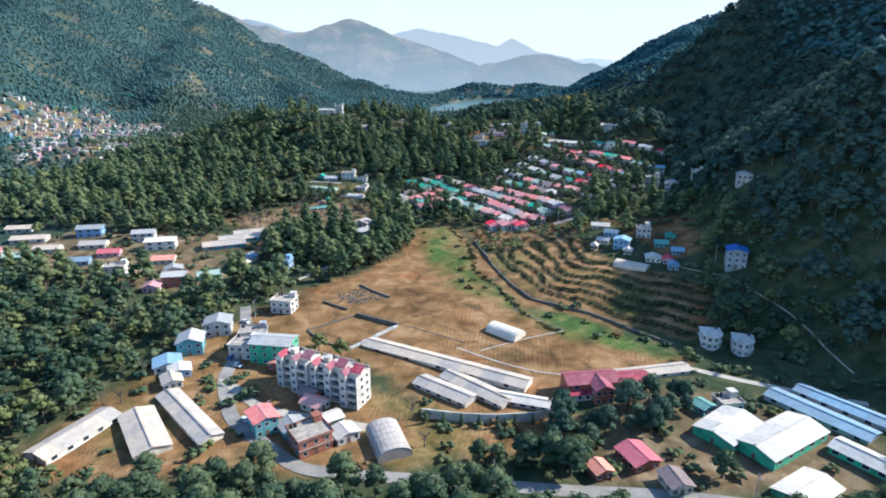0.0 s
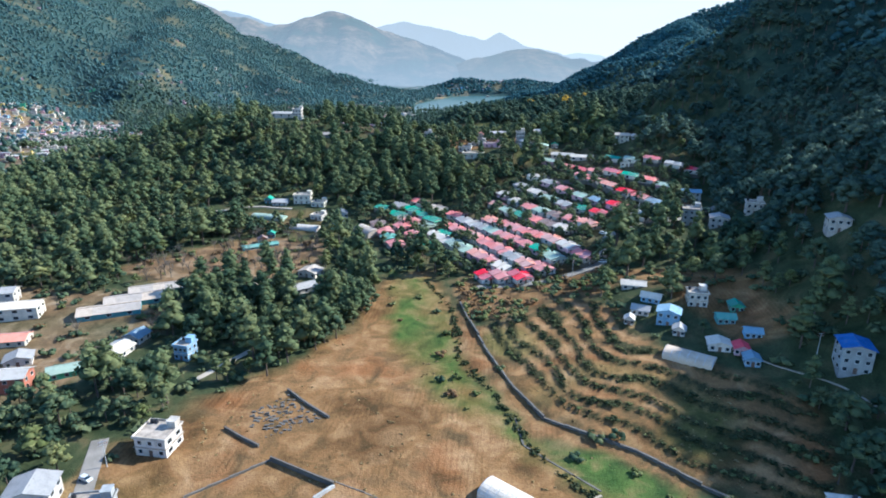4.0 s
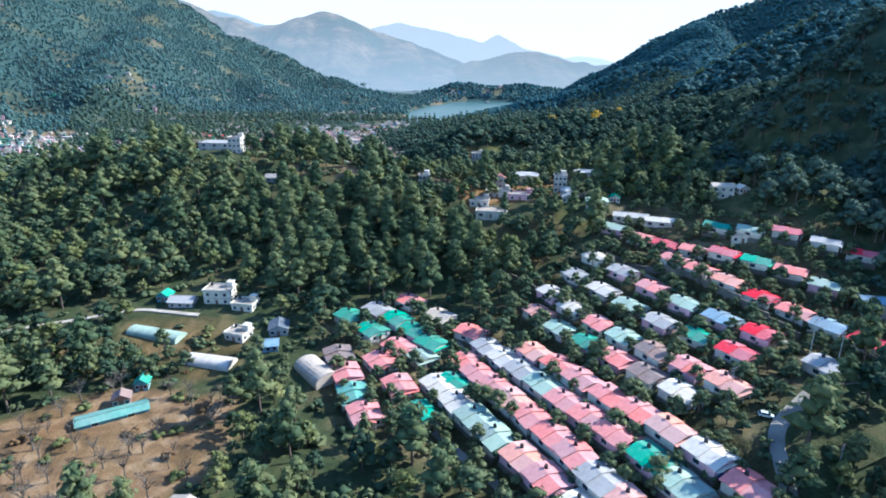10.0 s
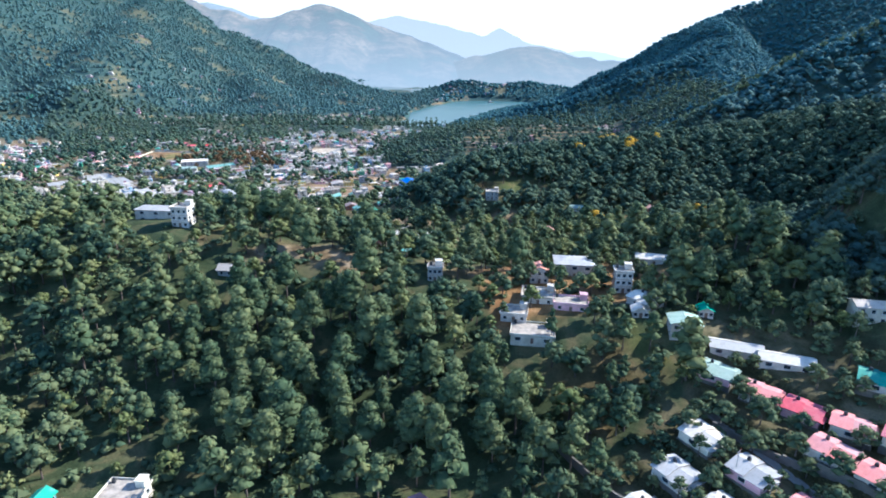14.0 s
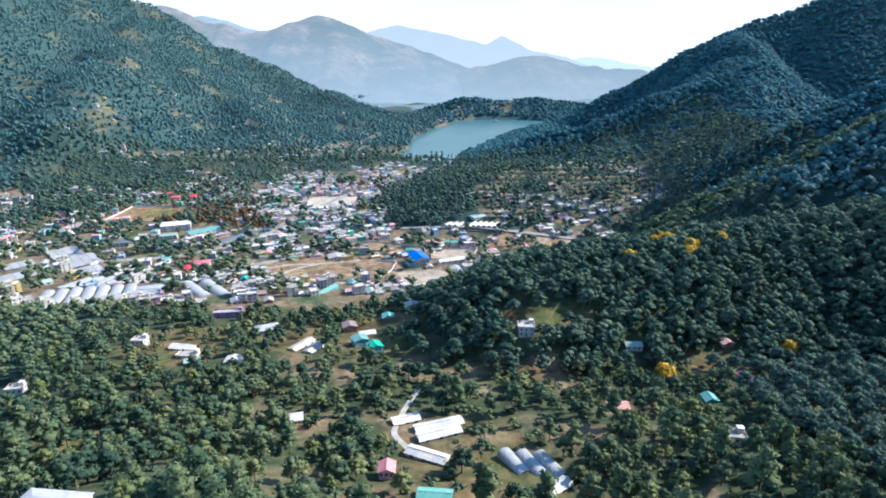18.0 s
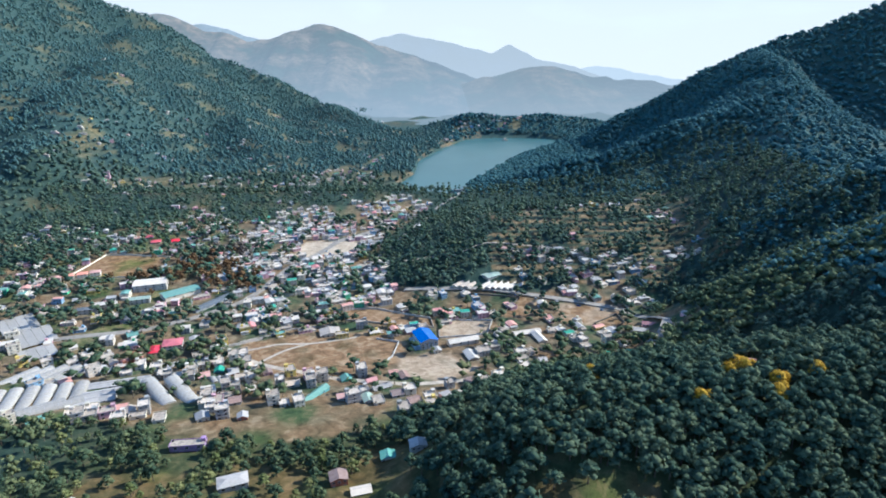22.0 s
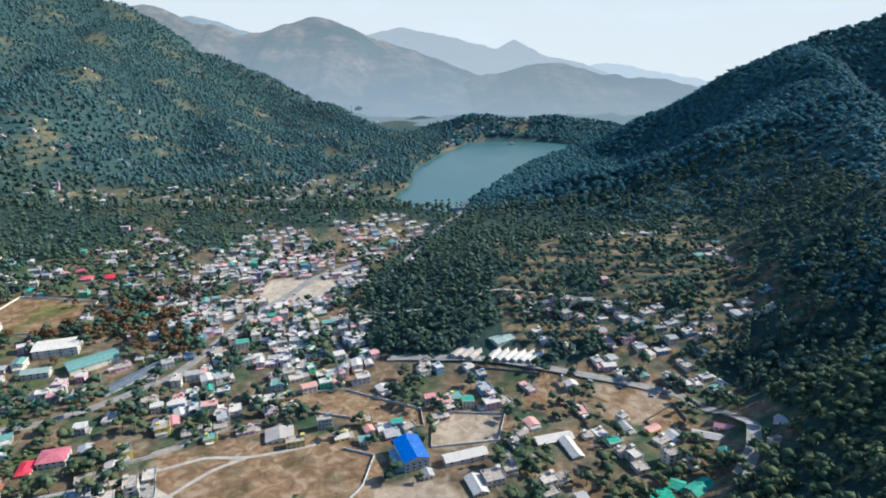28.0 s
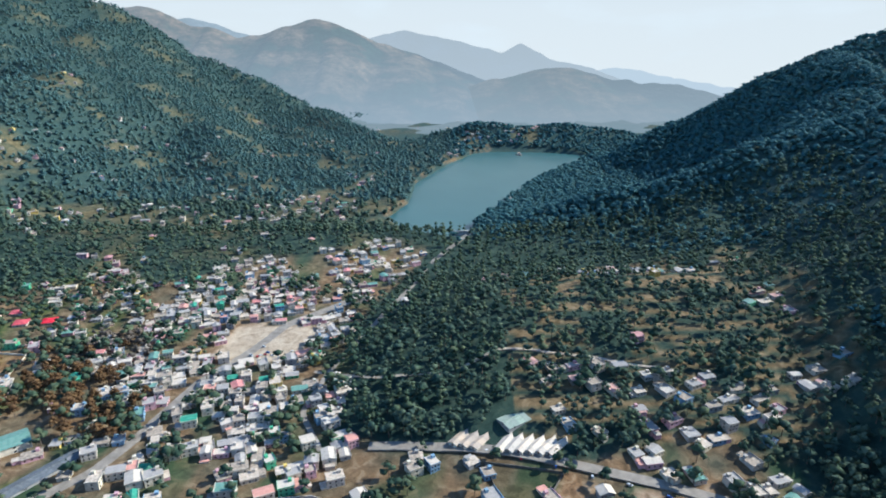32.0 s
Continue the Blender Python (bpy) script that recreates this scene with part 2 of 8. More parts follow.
GROUND = ground_material()
WATER = water_material()
GLASS = glass_material()
PINE_LEAF = foliage("pine_needles", (0.024, 0.042, 0.026), (0.064, 0.09, 0.042), (0.14, 0.15, 0.062))
OAK_LEAF = foliage("broad_leaves", (0.024, 0.042, 0.028), (0.057, 0.083, 0.044), (0.125, 0.135, 0.06))
DARK_LEAF = foliage("dark_oak_leaves", (0.022, 0.042, 0.034), (0.046, 0.076, 0.05), (0.095, 0.118, 0.066))
# haze over the slopes is put into these four leaf colours as blue
HAZED_SLOPE_LEAF = foliage("slope_leaves", (0.024, 0.046, 0.04), (0.048, 0.078, 0.06), (0.092, 0.12, 0.078))
HAZED_EAST_LEAF = foliage("shaded_hill_leaves", (0.032, 0.066, 0.066), (0.058, 0.108, 0.102), (0.1, 0.145, 0.118))
HAZED_LAKE_LEAF = foliage("lake_hill_leaves", (0.032, 0.08, 0.09), (0.05, 0.112, 0.12), (0.076, 0.138, 0.132))
HAZED_RANGE_LEAF = foliage("range_leaves", (0.042, 0.082, 0.082), (0.064, 0.116, 0.112), (0.095, 0.145, 0.125))
YELLOW_LEAF = foliage("autumn_leaves", (0.22, 0.13, 0.01), (0.42, 0.25, 0.02), (0.55, 0.36, 0.05))
RUSSET_LEAF = foliage("russet_leaves", (0.07, 0.04, 0.02), (0.125, 0.072, 0.035), (0.18, 0.11, 0.05))
OLIVE_LEAF = foliage("olive_leaves", (0.05, 0.062, 0.02), (0.1, 0.115, 0.038), (0.17, 0.17, 0.065))
BARE_TWIG = foliage("bare_twigs", (0.07, 0.06, 0.05), (0.12, 0.1, 0.08), (0.17, 0.14, 0.11))
TUFT = foliage("dry_grass", (0.1, 0.07, 0.03), (0.2, 0.14, 0.06), (0.3, 0.22, 0.1))
SHRUB_LEAF = foliage("shrub_leaves", (0.018, 0.026, 0.011), (0.035, 0.045, 0.018), (0.075, 0.075, 0.032))
BARK = surface("bark", (0.11, 0.08, 0.06), 0.95, grain=0.2, stain=1.0)


# ---- the land ----
def lerp_line(v, knots):
    xs = [k[0] for k in knots]
    ys = [k[1] for k in knots]
    return np.interp(v, xs, ys)


def crest(x, y, line, slope, top=12.0):
    """Height of a mountain whose ridge runs along a line of (x, y, z) corners."""
    best = np.full(np.shape(x), -1e4)
    for (ax, ay, az), (bx, by, bz) in zip(line[:-1], line[1:]):
        dx, dy = bx - ax, by - ay
        f = np.clip(((x - ax) * dx + (y - ay) * dy) / (dx * dx + dy * dy), 0, 1)
        d = np.hypot(x - ax - f * dx, y - ay - f * dy)
        best = np.maximum(best, az + f * (bz - az) - slope * (np.sqrt(d * d + top * top) - top))
    return best


def soft_max(a, b, k):
    h = np.clip(0.5 + 0.5 * (b - a) / k, 0, 1)
    return a + (b - a) * h + k * h * (1 - h)


def waves(x, y, size, seed):
    """Smooth uneven ground, about -1 to 1."""
    out = 0.0
    for i in range(5):
        a = seed * 1.7 + i * 2.4
        k = 6.283 / size * (0.7 + 0.25 * i)
        out = out + np.sin(k * (x * math.cos(a) + y * math.sin(a)) + seed + i * 1.9) / (1 + 0.5 * i)
    return out / 2.2


VALLEY = [(-300, 0), (60, 0), (150, 2), (250, 5), (330, 9), (380, 17), (430, 22), (470, 20), (520, 15), (600, 4), (700, -12), (770, -24), (860, -28), (910, -28),
          (1000, -19), (1070, -8), (1120, 4), (1140, 1), (1560, 1), (1620, 6), (2200, 8), (2700, 6), (6000, 0)]
PINE_HILL = [(-300, 440, -16), (-240, 444, 2), (-208, 448, 18), (-150, 454, 34), (-76, 448, 44), (-30, 438, 39), (2, 428, 36), (30, 425, 34), (62, 428, 36), (90, 432, 44)]
PASS = [(10, 410, 31), (35, 407, 33), (64, 400, 34)]
EAST_WALL = [(400, -300, 80), (370, 80, 96), (340, 150, 112), (328, 200, 128), (328, 260, 146), (330, 310, 158), (328, 380, 168), (320, 430, 166), (336, 485, 118), (350, 560, 84), (365, 700, 60), (380, 760, 40)]
EAST_BACK = [(186, 690, 34), (222, 700, 58), (261, 710, 76), (300, 715, 98), (350, 720, 118), (460, 740, 150)]
FAR_BACK = [(286, 888, 36), (324, 900, 56), (379, 905, 82), (432, 905, 107), (540, 930, 150)]
# peak out of view, added so that its shadow falls on the terraces
EAST_SHADOW_KNOB = [(238, 234, 126), (262, 240, 130)]
EAST_FOOT = [(190, 130, 20), (200, 190, 32), (205, 225, 54), (212, 262, 66), (215, 310, 76), (222, 360, 84)]
EAST_SPUR = [(90, 425, 40), (108, 428, 42), (132, 432, 42), (150, 435, 50), (166, 437, 80), (215, 440, 126), (270, 436, 150), (318, 430, 166)]
EAST_TOE = [(92, 424, 40), (104, 398, 40), (126, 382, 46)]
DOME = [(44, 622, 31), (66, 632, 34), (127, 642, 39), (180, 652, 41), (250, 640, 57), (330, 600, 88)]
TOWN_HILL = [(-16, 958, -16), (10, 975, -6), (60, 1010, 8), (140, 1020, 12), (230, 1020, 14), (330, 1000, 50)]
LAKE_HILL = [(246, 1510, 0), (330, 1440, 70), (440, 1420, 130), (540, 1400, 176), (700, 1380, 240), (1000, 1300, 330), (1600, 900, 420)]
LAKE_SPUR = [(500, 1400, 160), (420, 1160, 118), (345, 965, 62), (310, 900, 14)]
SHORE_SPUR = [(420, 1160, 118), (250, 1160, 62), (150, 1160, 34), (62, 1172, 8)]
WEST_RANGE = [(-2600, 1500, 690), (-1500, 1850, 505), (-1000, 1950, 385), (-690, 2000, 238), (-560, 2000, 146), (-450, 2000, 108), (-400, 2000, 88),
              (-300, 2000, 42), (-190, 2000, 22), (-70, 2000, 6)]
WEST_SPURS = [[(-401, 1990, 100), (-334, 1960, 66), (-250, 1900, 40), (-191, 1820, 23), (-124, 1720, 15), (-80, 1600, 12)],
              [(-690, 1930, 212), (-615, 1666, 150), (-540, 1300, 84), (-470, 1180, 40), (-430, 1120, 0)],
              [(-520, 1850, 92), (-390, 1640, 54), (-280, 1420, 26), (-200, 1280, 4)],
              [(-1000, 1900, 350), (-900, 1500, 230), (-800, 1100, 120), (-700, 900, 40)],
              [(-330, 1850, 22), (-200, 1700, 14), (-110, 1480, 14)]]


LAKE = [(12, 1126), (-20, 1150), (-46, 1192), (-26, 1252), (-21, 1357), (20, 1480), (64, 1577), (93, 1612), (180, 1602), (245, 1556), (200, 1480),
        (140, 1390), (80, 1270), (39, 1170), (33, 1128)]
HEADLAND = [(20, 1700, 22), (70, 1690, 36), (140, 1685, 34), (230, 1680, 38), (330, 1690, 26)]
STREAM = [(12, 264), (15.5, 242), (20, 220.6), (24.6, 203.5), (30, 190.8), (38.4, 184.8), (47.3, 178.7), (56.7, 169.3), (68, 159.4), (90, 150)]


def edge_distance(x, y, line):
    best = np.full(np.shape(x), 1e9)
    for (ax, ay), (bx, by) in zip(line[:-1], line[1:]):
        dx, dy = bx - ax, by - ay
        f = np.clip(((x - ax) * dx + (y - ay) * dy) / (dx * dx + dy * dy), 0, 1)
        best = np.minimum(best, np.hypot(x - ax - f * dx, y - ay - f * dy))
    return best


def inside(x, y, poly):
    x, y = np.asarray(x, float), np.asarray(y, float)
    hit = np.zeros(x.shape, bool)
    for (ax, ay), (bx, by) in zip(poly, poly[1:] + poly[:1]):
        cross = (ay > y) != (by > y)
        hit ^= cross & (x < (bx - ax) * (y - ay) / (by - ay + 1e-9) + ax)
    return hit


TERRACES = [(17, 234), (20.8, 220.6), (25.4, 204), (30.8, 191.6), (39, 186), (48, 180), (57, 170.5), (63, 166.5), (73, 161), (84, 168), (88, 186), (82, 198), (72, 206), (62, 214),
            (60, 228), (54, 240), (47, 246), (39, 241), (31, 234), (23, 236)]

BENCH = [(12, 280), (14, 218), (30, 192), (50, 174), (72, 160), (90, 150), (150, 160), (150, 280)]


def terrace_rank(x, y):
    """How far up the terraced slope a place lies, in terraces."""
    bend = 2.2 * np.sin(x * 0.09 + y * 0.05) + 1.3 * np.sin(x * 0.21 - y * 0.13) + 0.6 * np.sin(x * 0.43 + y * 0.37)
    return np.maximum(edge_distance(x, y, STREAM) + bend - 4.0, 0) / 5.0 + 0.4


COLONY = [(-24, 312), (-23, 350), (-6, 357), (16, 344), (29, 353), (63, 380), (71, 402), (105, 376), (124, 360), (122, 332), (109, 308), (84, 300), (66, 285), (64, 270),
          (39, 262), (20, 264), (12, 283)]
COLONY_EDGES = [155.5, 163.8, 173.3, 180.5, 191.0, 200.0, 211.2, 220.5, 235.5, 251.0]


def colony_level(x, y):
    """How far the stepped ground of the colony differs from an even slope, and how steep a bank a place lies on."""
    u = 0.872 * x + 0.489 * y
    mids = [150.0] + [(a + b) / 2 for a, b in zip(COLONY_EDGES[:-1], COLONY_EDGES[1:])] + [256.0]
    at, to = [140.0], [140.0]
    for e, a, b in zip(COLONY_EDGES, mids[:-1], mids[1:]):
        at += [e - 0.8, e + 0.8]
        to += [a, b]
    mask = inside(x, y, COLONY) * np.clip(edge_distance(x, y, COLONY + COLONY[:1]) / 4, 0, 1) * (x > 2)
    gap = np.min([np.abs(u - e) for e in COLONY_EDGES], axis=0)
    return (np.interp(u, at + [270.0], to + [270.0]) - u) * mask, mask * np.clip(2.2 - gap, 0, 1)


def height(x, y):
    """Ground height of the valley at (x, y)."""
    x, y = np.asarray(x, float), np.asarray(y, float)
    z = lerp_line(y, VALLEY) + 0.6 * waves(x, y, 60, 1)
    # the left side of the pass falls away to the western town
    west = np.clip((-x - 150) / 130, 0, 1) * np.clip((y - 330) / 90, 0, 1) * np.clip((780 - y) / 250, 0, 1)
    z = z * (1 - west) - 22 * west
    # colony slope that climbs to the east
    up = np.clip((x - 10) / 75, 0, 1) * np.clip((y - 225) / 60, 0, 1) * np.clip((560 - y) / 130, 0, 1)
    z = z + 13 * up
    # terraces above the stream
    rank = np.clip(terrace_rank(x, y), 0, 11)
    step = np.floor(rank) + np.clip((rank - np.floor(rank)) / 0.2, 0, 1)
    step = np.where(inside(x, y, TERRACES), step, rank)
    side = inside(x, y, BENCH) * np.clip((264 - y) / 24, 0, 1)
    z = z + 0.81 * step * side
    # the colony stands on steps, one to a row of houses
    z = z + 0.2 * colony_level(x, y)[0]
    # the lake's basin
    shore = edge_distance(x, y, LAKE + LAKE[:1]) * np.where(inside(x, y, LAKE), -1, 1)
    bank = np.clip((shore + 3) / 9, 0, 1) * np.clip((y - 1085) / 30, 0, 1) * np.clip((1700 - y) / 80, 0, 1)
    z = z + 7 * bank
    rough = waves(x, y, 140, 3) + 0.5 * waves(x, y, 55, 5)
    for line, slope, top in ((PINE_HILL, 0.5, 14), (PASS, 0.55, 8), (EAST_WALL, 0.98, 14), (EAST_SHADOW_KNOB, 0.82, 8), (EAST_FOOT, 0.7, 12), (EAST_SPUR, 1.35, 8), (EAST_TOE, 0.6, 8), (EAST_BACK, 0.7, 10), (FAR_BACK, 0.72, 10), (DOME, 0.62, 22), (TOWN_HILL, 0.3, 20)):
        c = crest(x, y, line, slope, top)
        z = soft_max(z, c + 1.5 * rough * np.clip((c - z) / 20, 0, 1), 8)
    for line, slope, top in [(LAKE_HILL, 0.7, 14), (LAKE_SPUR, 0.68, 14), (SHORE_SPUR, 0.55, 10), (HEADLAND, 0.5, 16), (WEST_RANGE, 0.8, 20)] + [(s, 0.5, 25) for s in WEST_SPURS]:
        c = crest(x, y, line, slope, top)
        big = waves(x, y, 420, 7) + 0.4 * waves(x, y, 160, 9)
        gully = np.abs(waves(x, y, 330, 11)) + 0.5 * np.abs(waves(x, y, 150, 13)) - 0.6
        z = soft_max(z, c + (7 * big + 20 * gully) * np.clip((c - z) / 40, 0, 1) * np.clip((line[0][2] + 40 - c) / 60, 0.25, 1), 14)
    return z


# ---- helpers for meshes ----
PLAN = 1.45      # metres to one unit of the plan in which the land is drawn


def place(px, py, pz):
    """World place of a point of the plan; beyond the town the plan is drawn foreshortened and opens out again here."""
    k = np.interp(py, [910, 1000, 1070, 1120], [1.0, 1.054, 1.121, 1.248])
    return PLAN * (k * (px + 2) - 2), PLAN * (536 + k * (py - 536)), PLAN * (165 + k * (pz - 165))


def ground_at(px, py):
    return float(place(px, py, float(height(px, py)))[2])


def flat_place(px, py):
    return [float(v) for v in place(px, py, 0.0)[:2]]


def mesh_np(name, verts, tris, mats, index=None, attrs=None, smooth=False):
    me = bpy.data.meshes.new(name)
    verts, tris = np.asarray(verts, np.float32), np.asarray(tris, np.int32)
    me.vertices.add(len(verts))
    me.vertices.foreach_set("co", verts.ravel())
    k = tris.shape[1]
    me.loops.add(tris.size)
    me.loops.foreach_set("vertex_index", tris.ravel())
    me.polygons.add(len(tris))
    me.polygons.foreach_set("loop_start", np.arange(0, tris.size, k, dtype=np.int32))
    me.polygons.foreach_set("loop_total", np.full(len(tris), k, np.int32))
    for m in mats:
        me.materials.append(m)
    if index is not None:
        me.polygons.foreach_set("material_index", np.asarray(index, np.int32))
    me.polygons.foreach_set("use_smooth", np.full(len(tris), smooth, bool))
    for key, values in (attrs or {}).items():
        a = me.attributes.new(key, "FLOAT", "POINT")
        a.data.foreach_set("value", np.asarray(values, np.float32))
    me.update()
    me.validate()
    return me


def spaced(bands):
    """Grid lines: (start, end, step) bands laid end to end."""
    out = []
    for a, b, s in bands:
        out.extend(np.linspace(a, b, max(2, int(round((b - a) / s)) + 1))[:-1])
    out.append(bands[-1][1])
    return np.array(out)


# ---- land cover ----
FIELD = [(-57, 184), (-49, 201), (-35, 212), (-19, 237), (-11, 276), (4, 279), (15, 237), (15, 207), (24, 186), (37, 169), (52, 159), (70, 151), (51, 138),
         (25, 130), (-6, 130), (-19, 145), (-48, 163)]
MEADOW = [(-7, 231), (-11, 284), (2, 270), (10, 248), (11.5, 218), (19, 202), (23, 190), (26, 184), (38, 179), (47, 173), (56, 165), (66, 157), (64, 150), (36, 163), (28, 172), (20, 186), (10, 194), (3, 202)]
BROWN_STRIP = [(11, 250), (16, 240), (20, 220.6), (24.6, 203.5), (30, 190.8), (38, 185), (47, 179), (57, 169), (55, 166), (46, 174), (37, 180), (26, 185), (20, 202), (12.6, 218)]
GARDEN = [(-100, 330), (-72, 348), (-50, 346), (-42, 330), (-50, 318), (-74, 322)]
ORCHARD = [(-110, 285), (-70, 316), (-40, 312), (-36, 285), (-52, 272), (-90, 268)]
YARD_WEST = [(-92, 103), (-86, 132), (-72, 160), (-60, 185), (-48, 172), (-30, 140), (-10, 130), (30, 132), (34, 112), (-20, 104), (-60, 100)]
YARD_EAST = [(30, 100), (46, 138), (70, 132), (95, 118), (92, 96)]
VILLAGE_WEST = [(-190, 235), (-172, 268), (-110, 262), (-84, 262), (-72, 235), (-92, 196), (-120, 205), (-150, 215)]
BENCH_YARD = [(64, 262), (78, 262), (100, 246), (98, 212), (84, 210), (74, 240)]
SADDLE = [(18, 398), (14, 425), (34, 446), (62, 436), (72, 420), (60, 408), (36, 402)]
CLEARINGS = [[(-70, 440), (-66, 456), (-46, 452), (-52, 440)], [(-128, 505), (-126, 528), (-96, 520), (-100, 500)], [(-12, 484), (-14, 530), (6, 534), (34, 506), (34, 480), (10, 480)],
             [(-185, 575), (-182, 602), (-160, 598), (-156, 574)], [(-158, 604), (-150, 640), (-108, 640), (-104, 588), (-128, 584)], [(28, 586), (24, 602), (70, 600), (66, 584)],
             [(104, 558), (104, 576), (122, 580), (120, 556)], [(-96, 610), (-92, 650), (-60, 640), (-60, 596)], [(-50, 590), (-48, 660), (-10, 655), (-22, 588)],
             [(56, 524), (58, 540), (78, 536), (74, 522)], [(84, 500), (86, 516), (102, 514), (100, 500)], [(-70, 520), (-60, 540), (-40, 534), (-46, 522)], [(36, 366), (28, 384), (52, 396), (60, 384)]]
TOWN = [(-420, 860), (-400, 960), (-330, 1050), (-255, 1085), (-215, 1062), (-172, 1078), (-144, 1090), (-85, 1100), (-36, 1112), (-4, 1100), (-36, 1045), (-55, 1000), (-46, 950), (-52, 905), (10, 892), (70, 880), (130, 900), (176, 880), (172, 790), (118, 758),
        (64, 760), (30, 724), (-16, 690), (-60, 668), (-110, 664), (-170, 690), (-250, 690), (-330, 740)]
PITCH = [(-139, 803), (-120, 762), (-72, 745), (-28, 772), (-24, 800), (-60, 818), (-101, 812)]
DIRT = [(-31, 752), (-29, 776), (2, 783), (20, 757), (-2, 736)]
SCHOOL_FIELD = [(-330, 930), (-318, 985), (-255, 978), (-250, 935)]
SQUARE = [(-140, 977), (-131, 1012), (-75, 1010), (-86, 974), (-104, 970)]
KNOLL = [(15, 240), (23, 238), (31, 236), (39, 243), (47, 248), (56, 243), (63, 249), (68, 257), (62, 267), (44, 270), (26, 272), (13, 270)]
WEST_TOWN = [(-640, 860), (-600, 960), (-480, 1050), (-420, 1010), (-400, 860), (-340, 740), (-330, 600), (-400, 560), (-480, 660), (-560, 780)]
PLOUGH = [(-88, 859), (-52, 863), (-8, 842), (-6, 825), (-22, 826), (-48, 834), (-72, 840)]
HALL_YARD = [(-2, 825), (9, 839), (38, 836), (32, 812), (-2, 806)]
GREY_PLOT = [(27, 882), (64, 875), (47, 849), (34, 854)]
BROWN_PLOT = [(65, 874), (78, 869), (71, 847), (49, 840), (47, 846)]
LAWN = [(113, 829), (134, 845), (135, 828), (115, 810)]
DIGGINGS = [(92, 864), (131, 865), (139, 848), (117, 828), (91, 829)]
PLOTS = [PLOUGH, HALL_YARD, BROWN_PLOT, DIGGINGS]
OPEN = [FIELD, MEADOW, BROWN_STRIP, KNOLL, TERRACES, COLONY, ORCHARD, TOWN, LAKE]
FARM_GREEN = [(-188, 604), (-171, 602), (-156, 578), (-176, 576)]
LOOSE = [GARDEN, YARD_WEST, YARD_EAST, VILLAGE_WEST, BENCH_YARD, SADDLE, FARM_GREEN] + CLEARINGS


HAMLETS = [(-264, 1092, 10), (-276, 1200, 6), (-228, 1164, 12), (-240, 1260, 5), (-144, 1194, 14), (-132, 1248, 16), (-102, 1200, 14), (-60, 1092, 10), (-336, 1194, 6), (-84, 1344, 10),
           (-186, 1614, 12), (-258, 1530, 6), (-384, 1182, 8), (-468, 1290, 8), (-300, 1420, 5), (-420, 1420, 5), (-540, 1560, 5), (-350, 1800, 6), (30, 1520, 14), (60, 1640, 14), (160, 1650, 16)]


def hamlet_land(x, y):
    """Cleared ground round the hamlets on the lake's slopes, 0 to 1."""
    out = np.zeros(np.shape(x))
    for cx, cy, n in HAMLETS:
        out = np.maximum(out, 1.25 - np.hypot(x - cx, 0.7 * (y - cy)) / (12 + 0.9 * n))
    return np.clip(out + 0.45 * waves(x, y, 22, 35) - 0.1, 0, 1) * (out > 0)


def blur_mask(x, y, polys):
    """How much of a small neighbourhood lies in the areas, 0 to 1, with a ragged edge."""
    jx, jy = 1.6 * waves(x, y, 11, 2), 1.6 * waves(x, y, 12, 4)
    out = np.zeros(np.shape(x))
    for ox, oy in ((0, 0), (1.6, 0), (-1.6, 0), (0, 1.6), (0, -1.6)):
        one = np.zeros(np.shape(x), bool)
        for p in polys:
            one |= inside(x + jx + ox, y + jy + oy, p)
        out += one / 5.0
    return out


xs = spaced([(-3000, -1200, 120), (-1200, -500, 25), (-500, -200, 10), (-200, 10, 3.6), (10, 92, 1.4), (92, 200, 3.6), (200, 500, 9), (500, 1200, 30), (1200, 3000, 150)])
ys = spaced([(-700, 20, 30), (20, 150, 3), (150, 268, 1.3), (268, 384, 2), (384, 700, 4), (700, 1080, 4), (1080, 1650, 9), (1650, 2400, 25), (2400, 3380, 90)])
GX, GY = np.meshgrid(xs, ys)
gx, gy = GX.ravel(), GY.ravel()
gz = height(gx, gy)
nx, ny = len(xs), len(ys)
row = np.arange(nx - 1)
quads = np.concatenate([np.stack([j * nx + row, j * nx + row + 1, (j + 1) * nx + row + 1, (j + 1) * nx + row], 1) for j in range(ny - 1)])
rank = terrace_rank(gx, gy)
in_terrace = inside(gx, gy, TERRACES)
def hill_plots(x, y, z):
    """Small terraced plots that follow the low hill's contours, 0 to 1."""
    here = (x > 45) & (x < 250) & (y > 890) & (y < 1075) & (waves(x, y, 46, 22) > -0.25 - 0.3 * (x > 120))
    return here * np.clip(2.5 * np.sin(z * 2.1 + waves(x, y, 60, 29)) + 0.5, 0, 1)


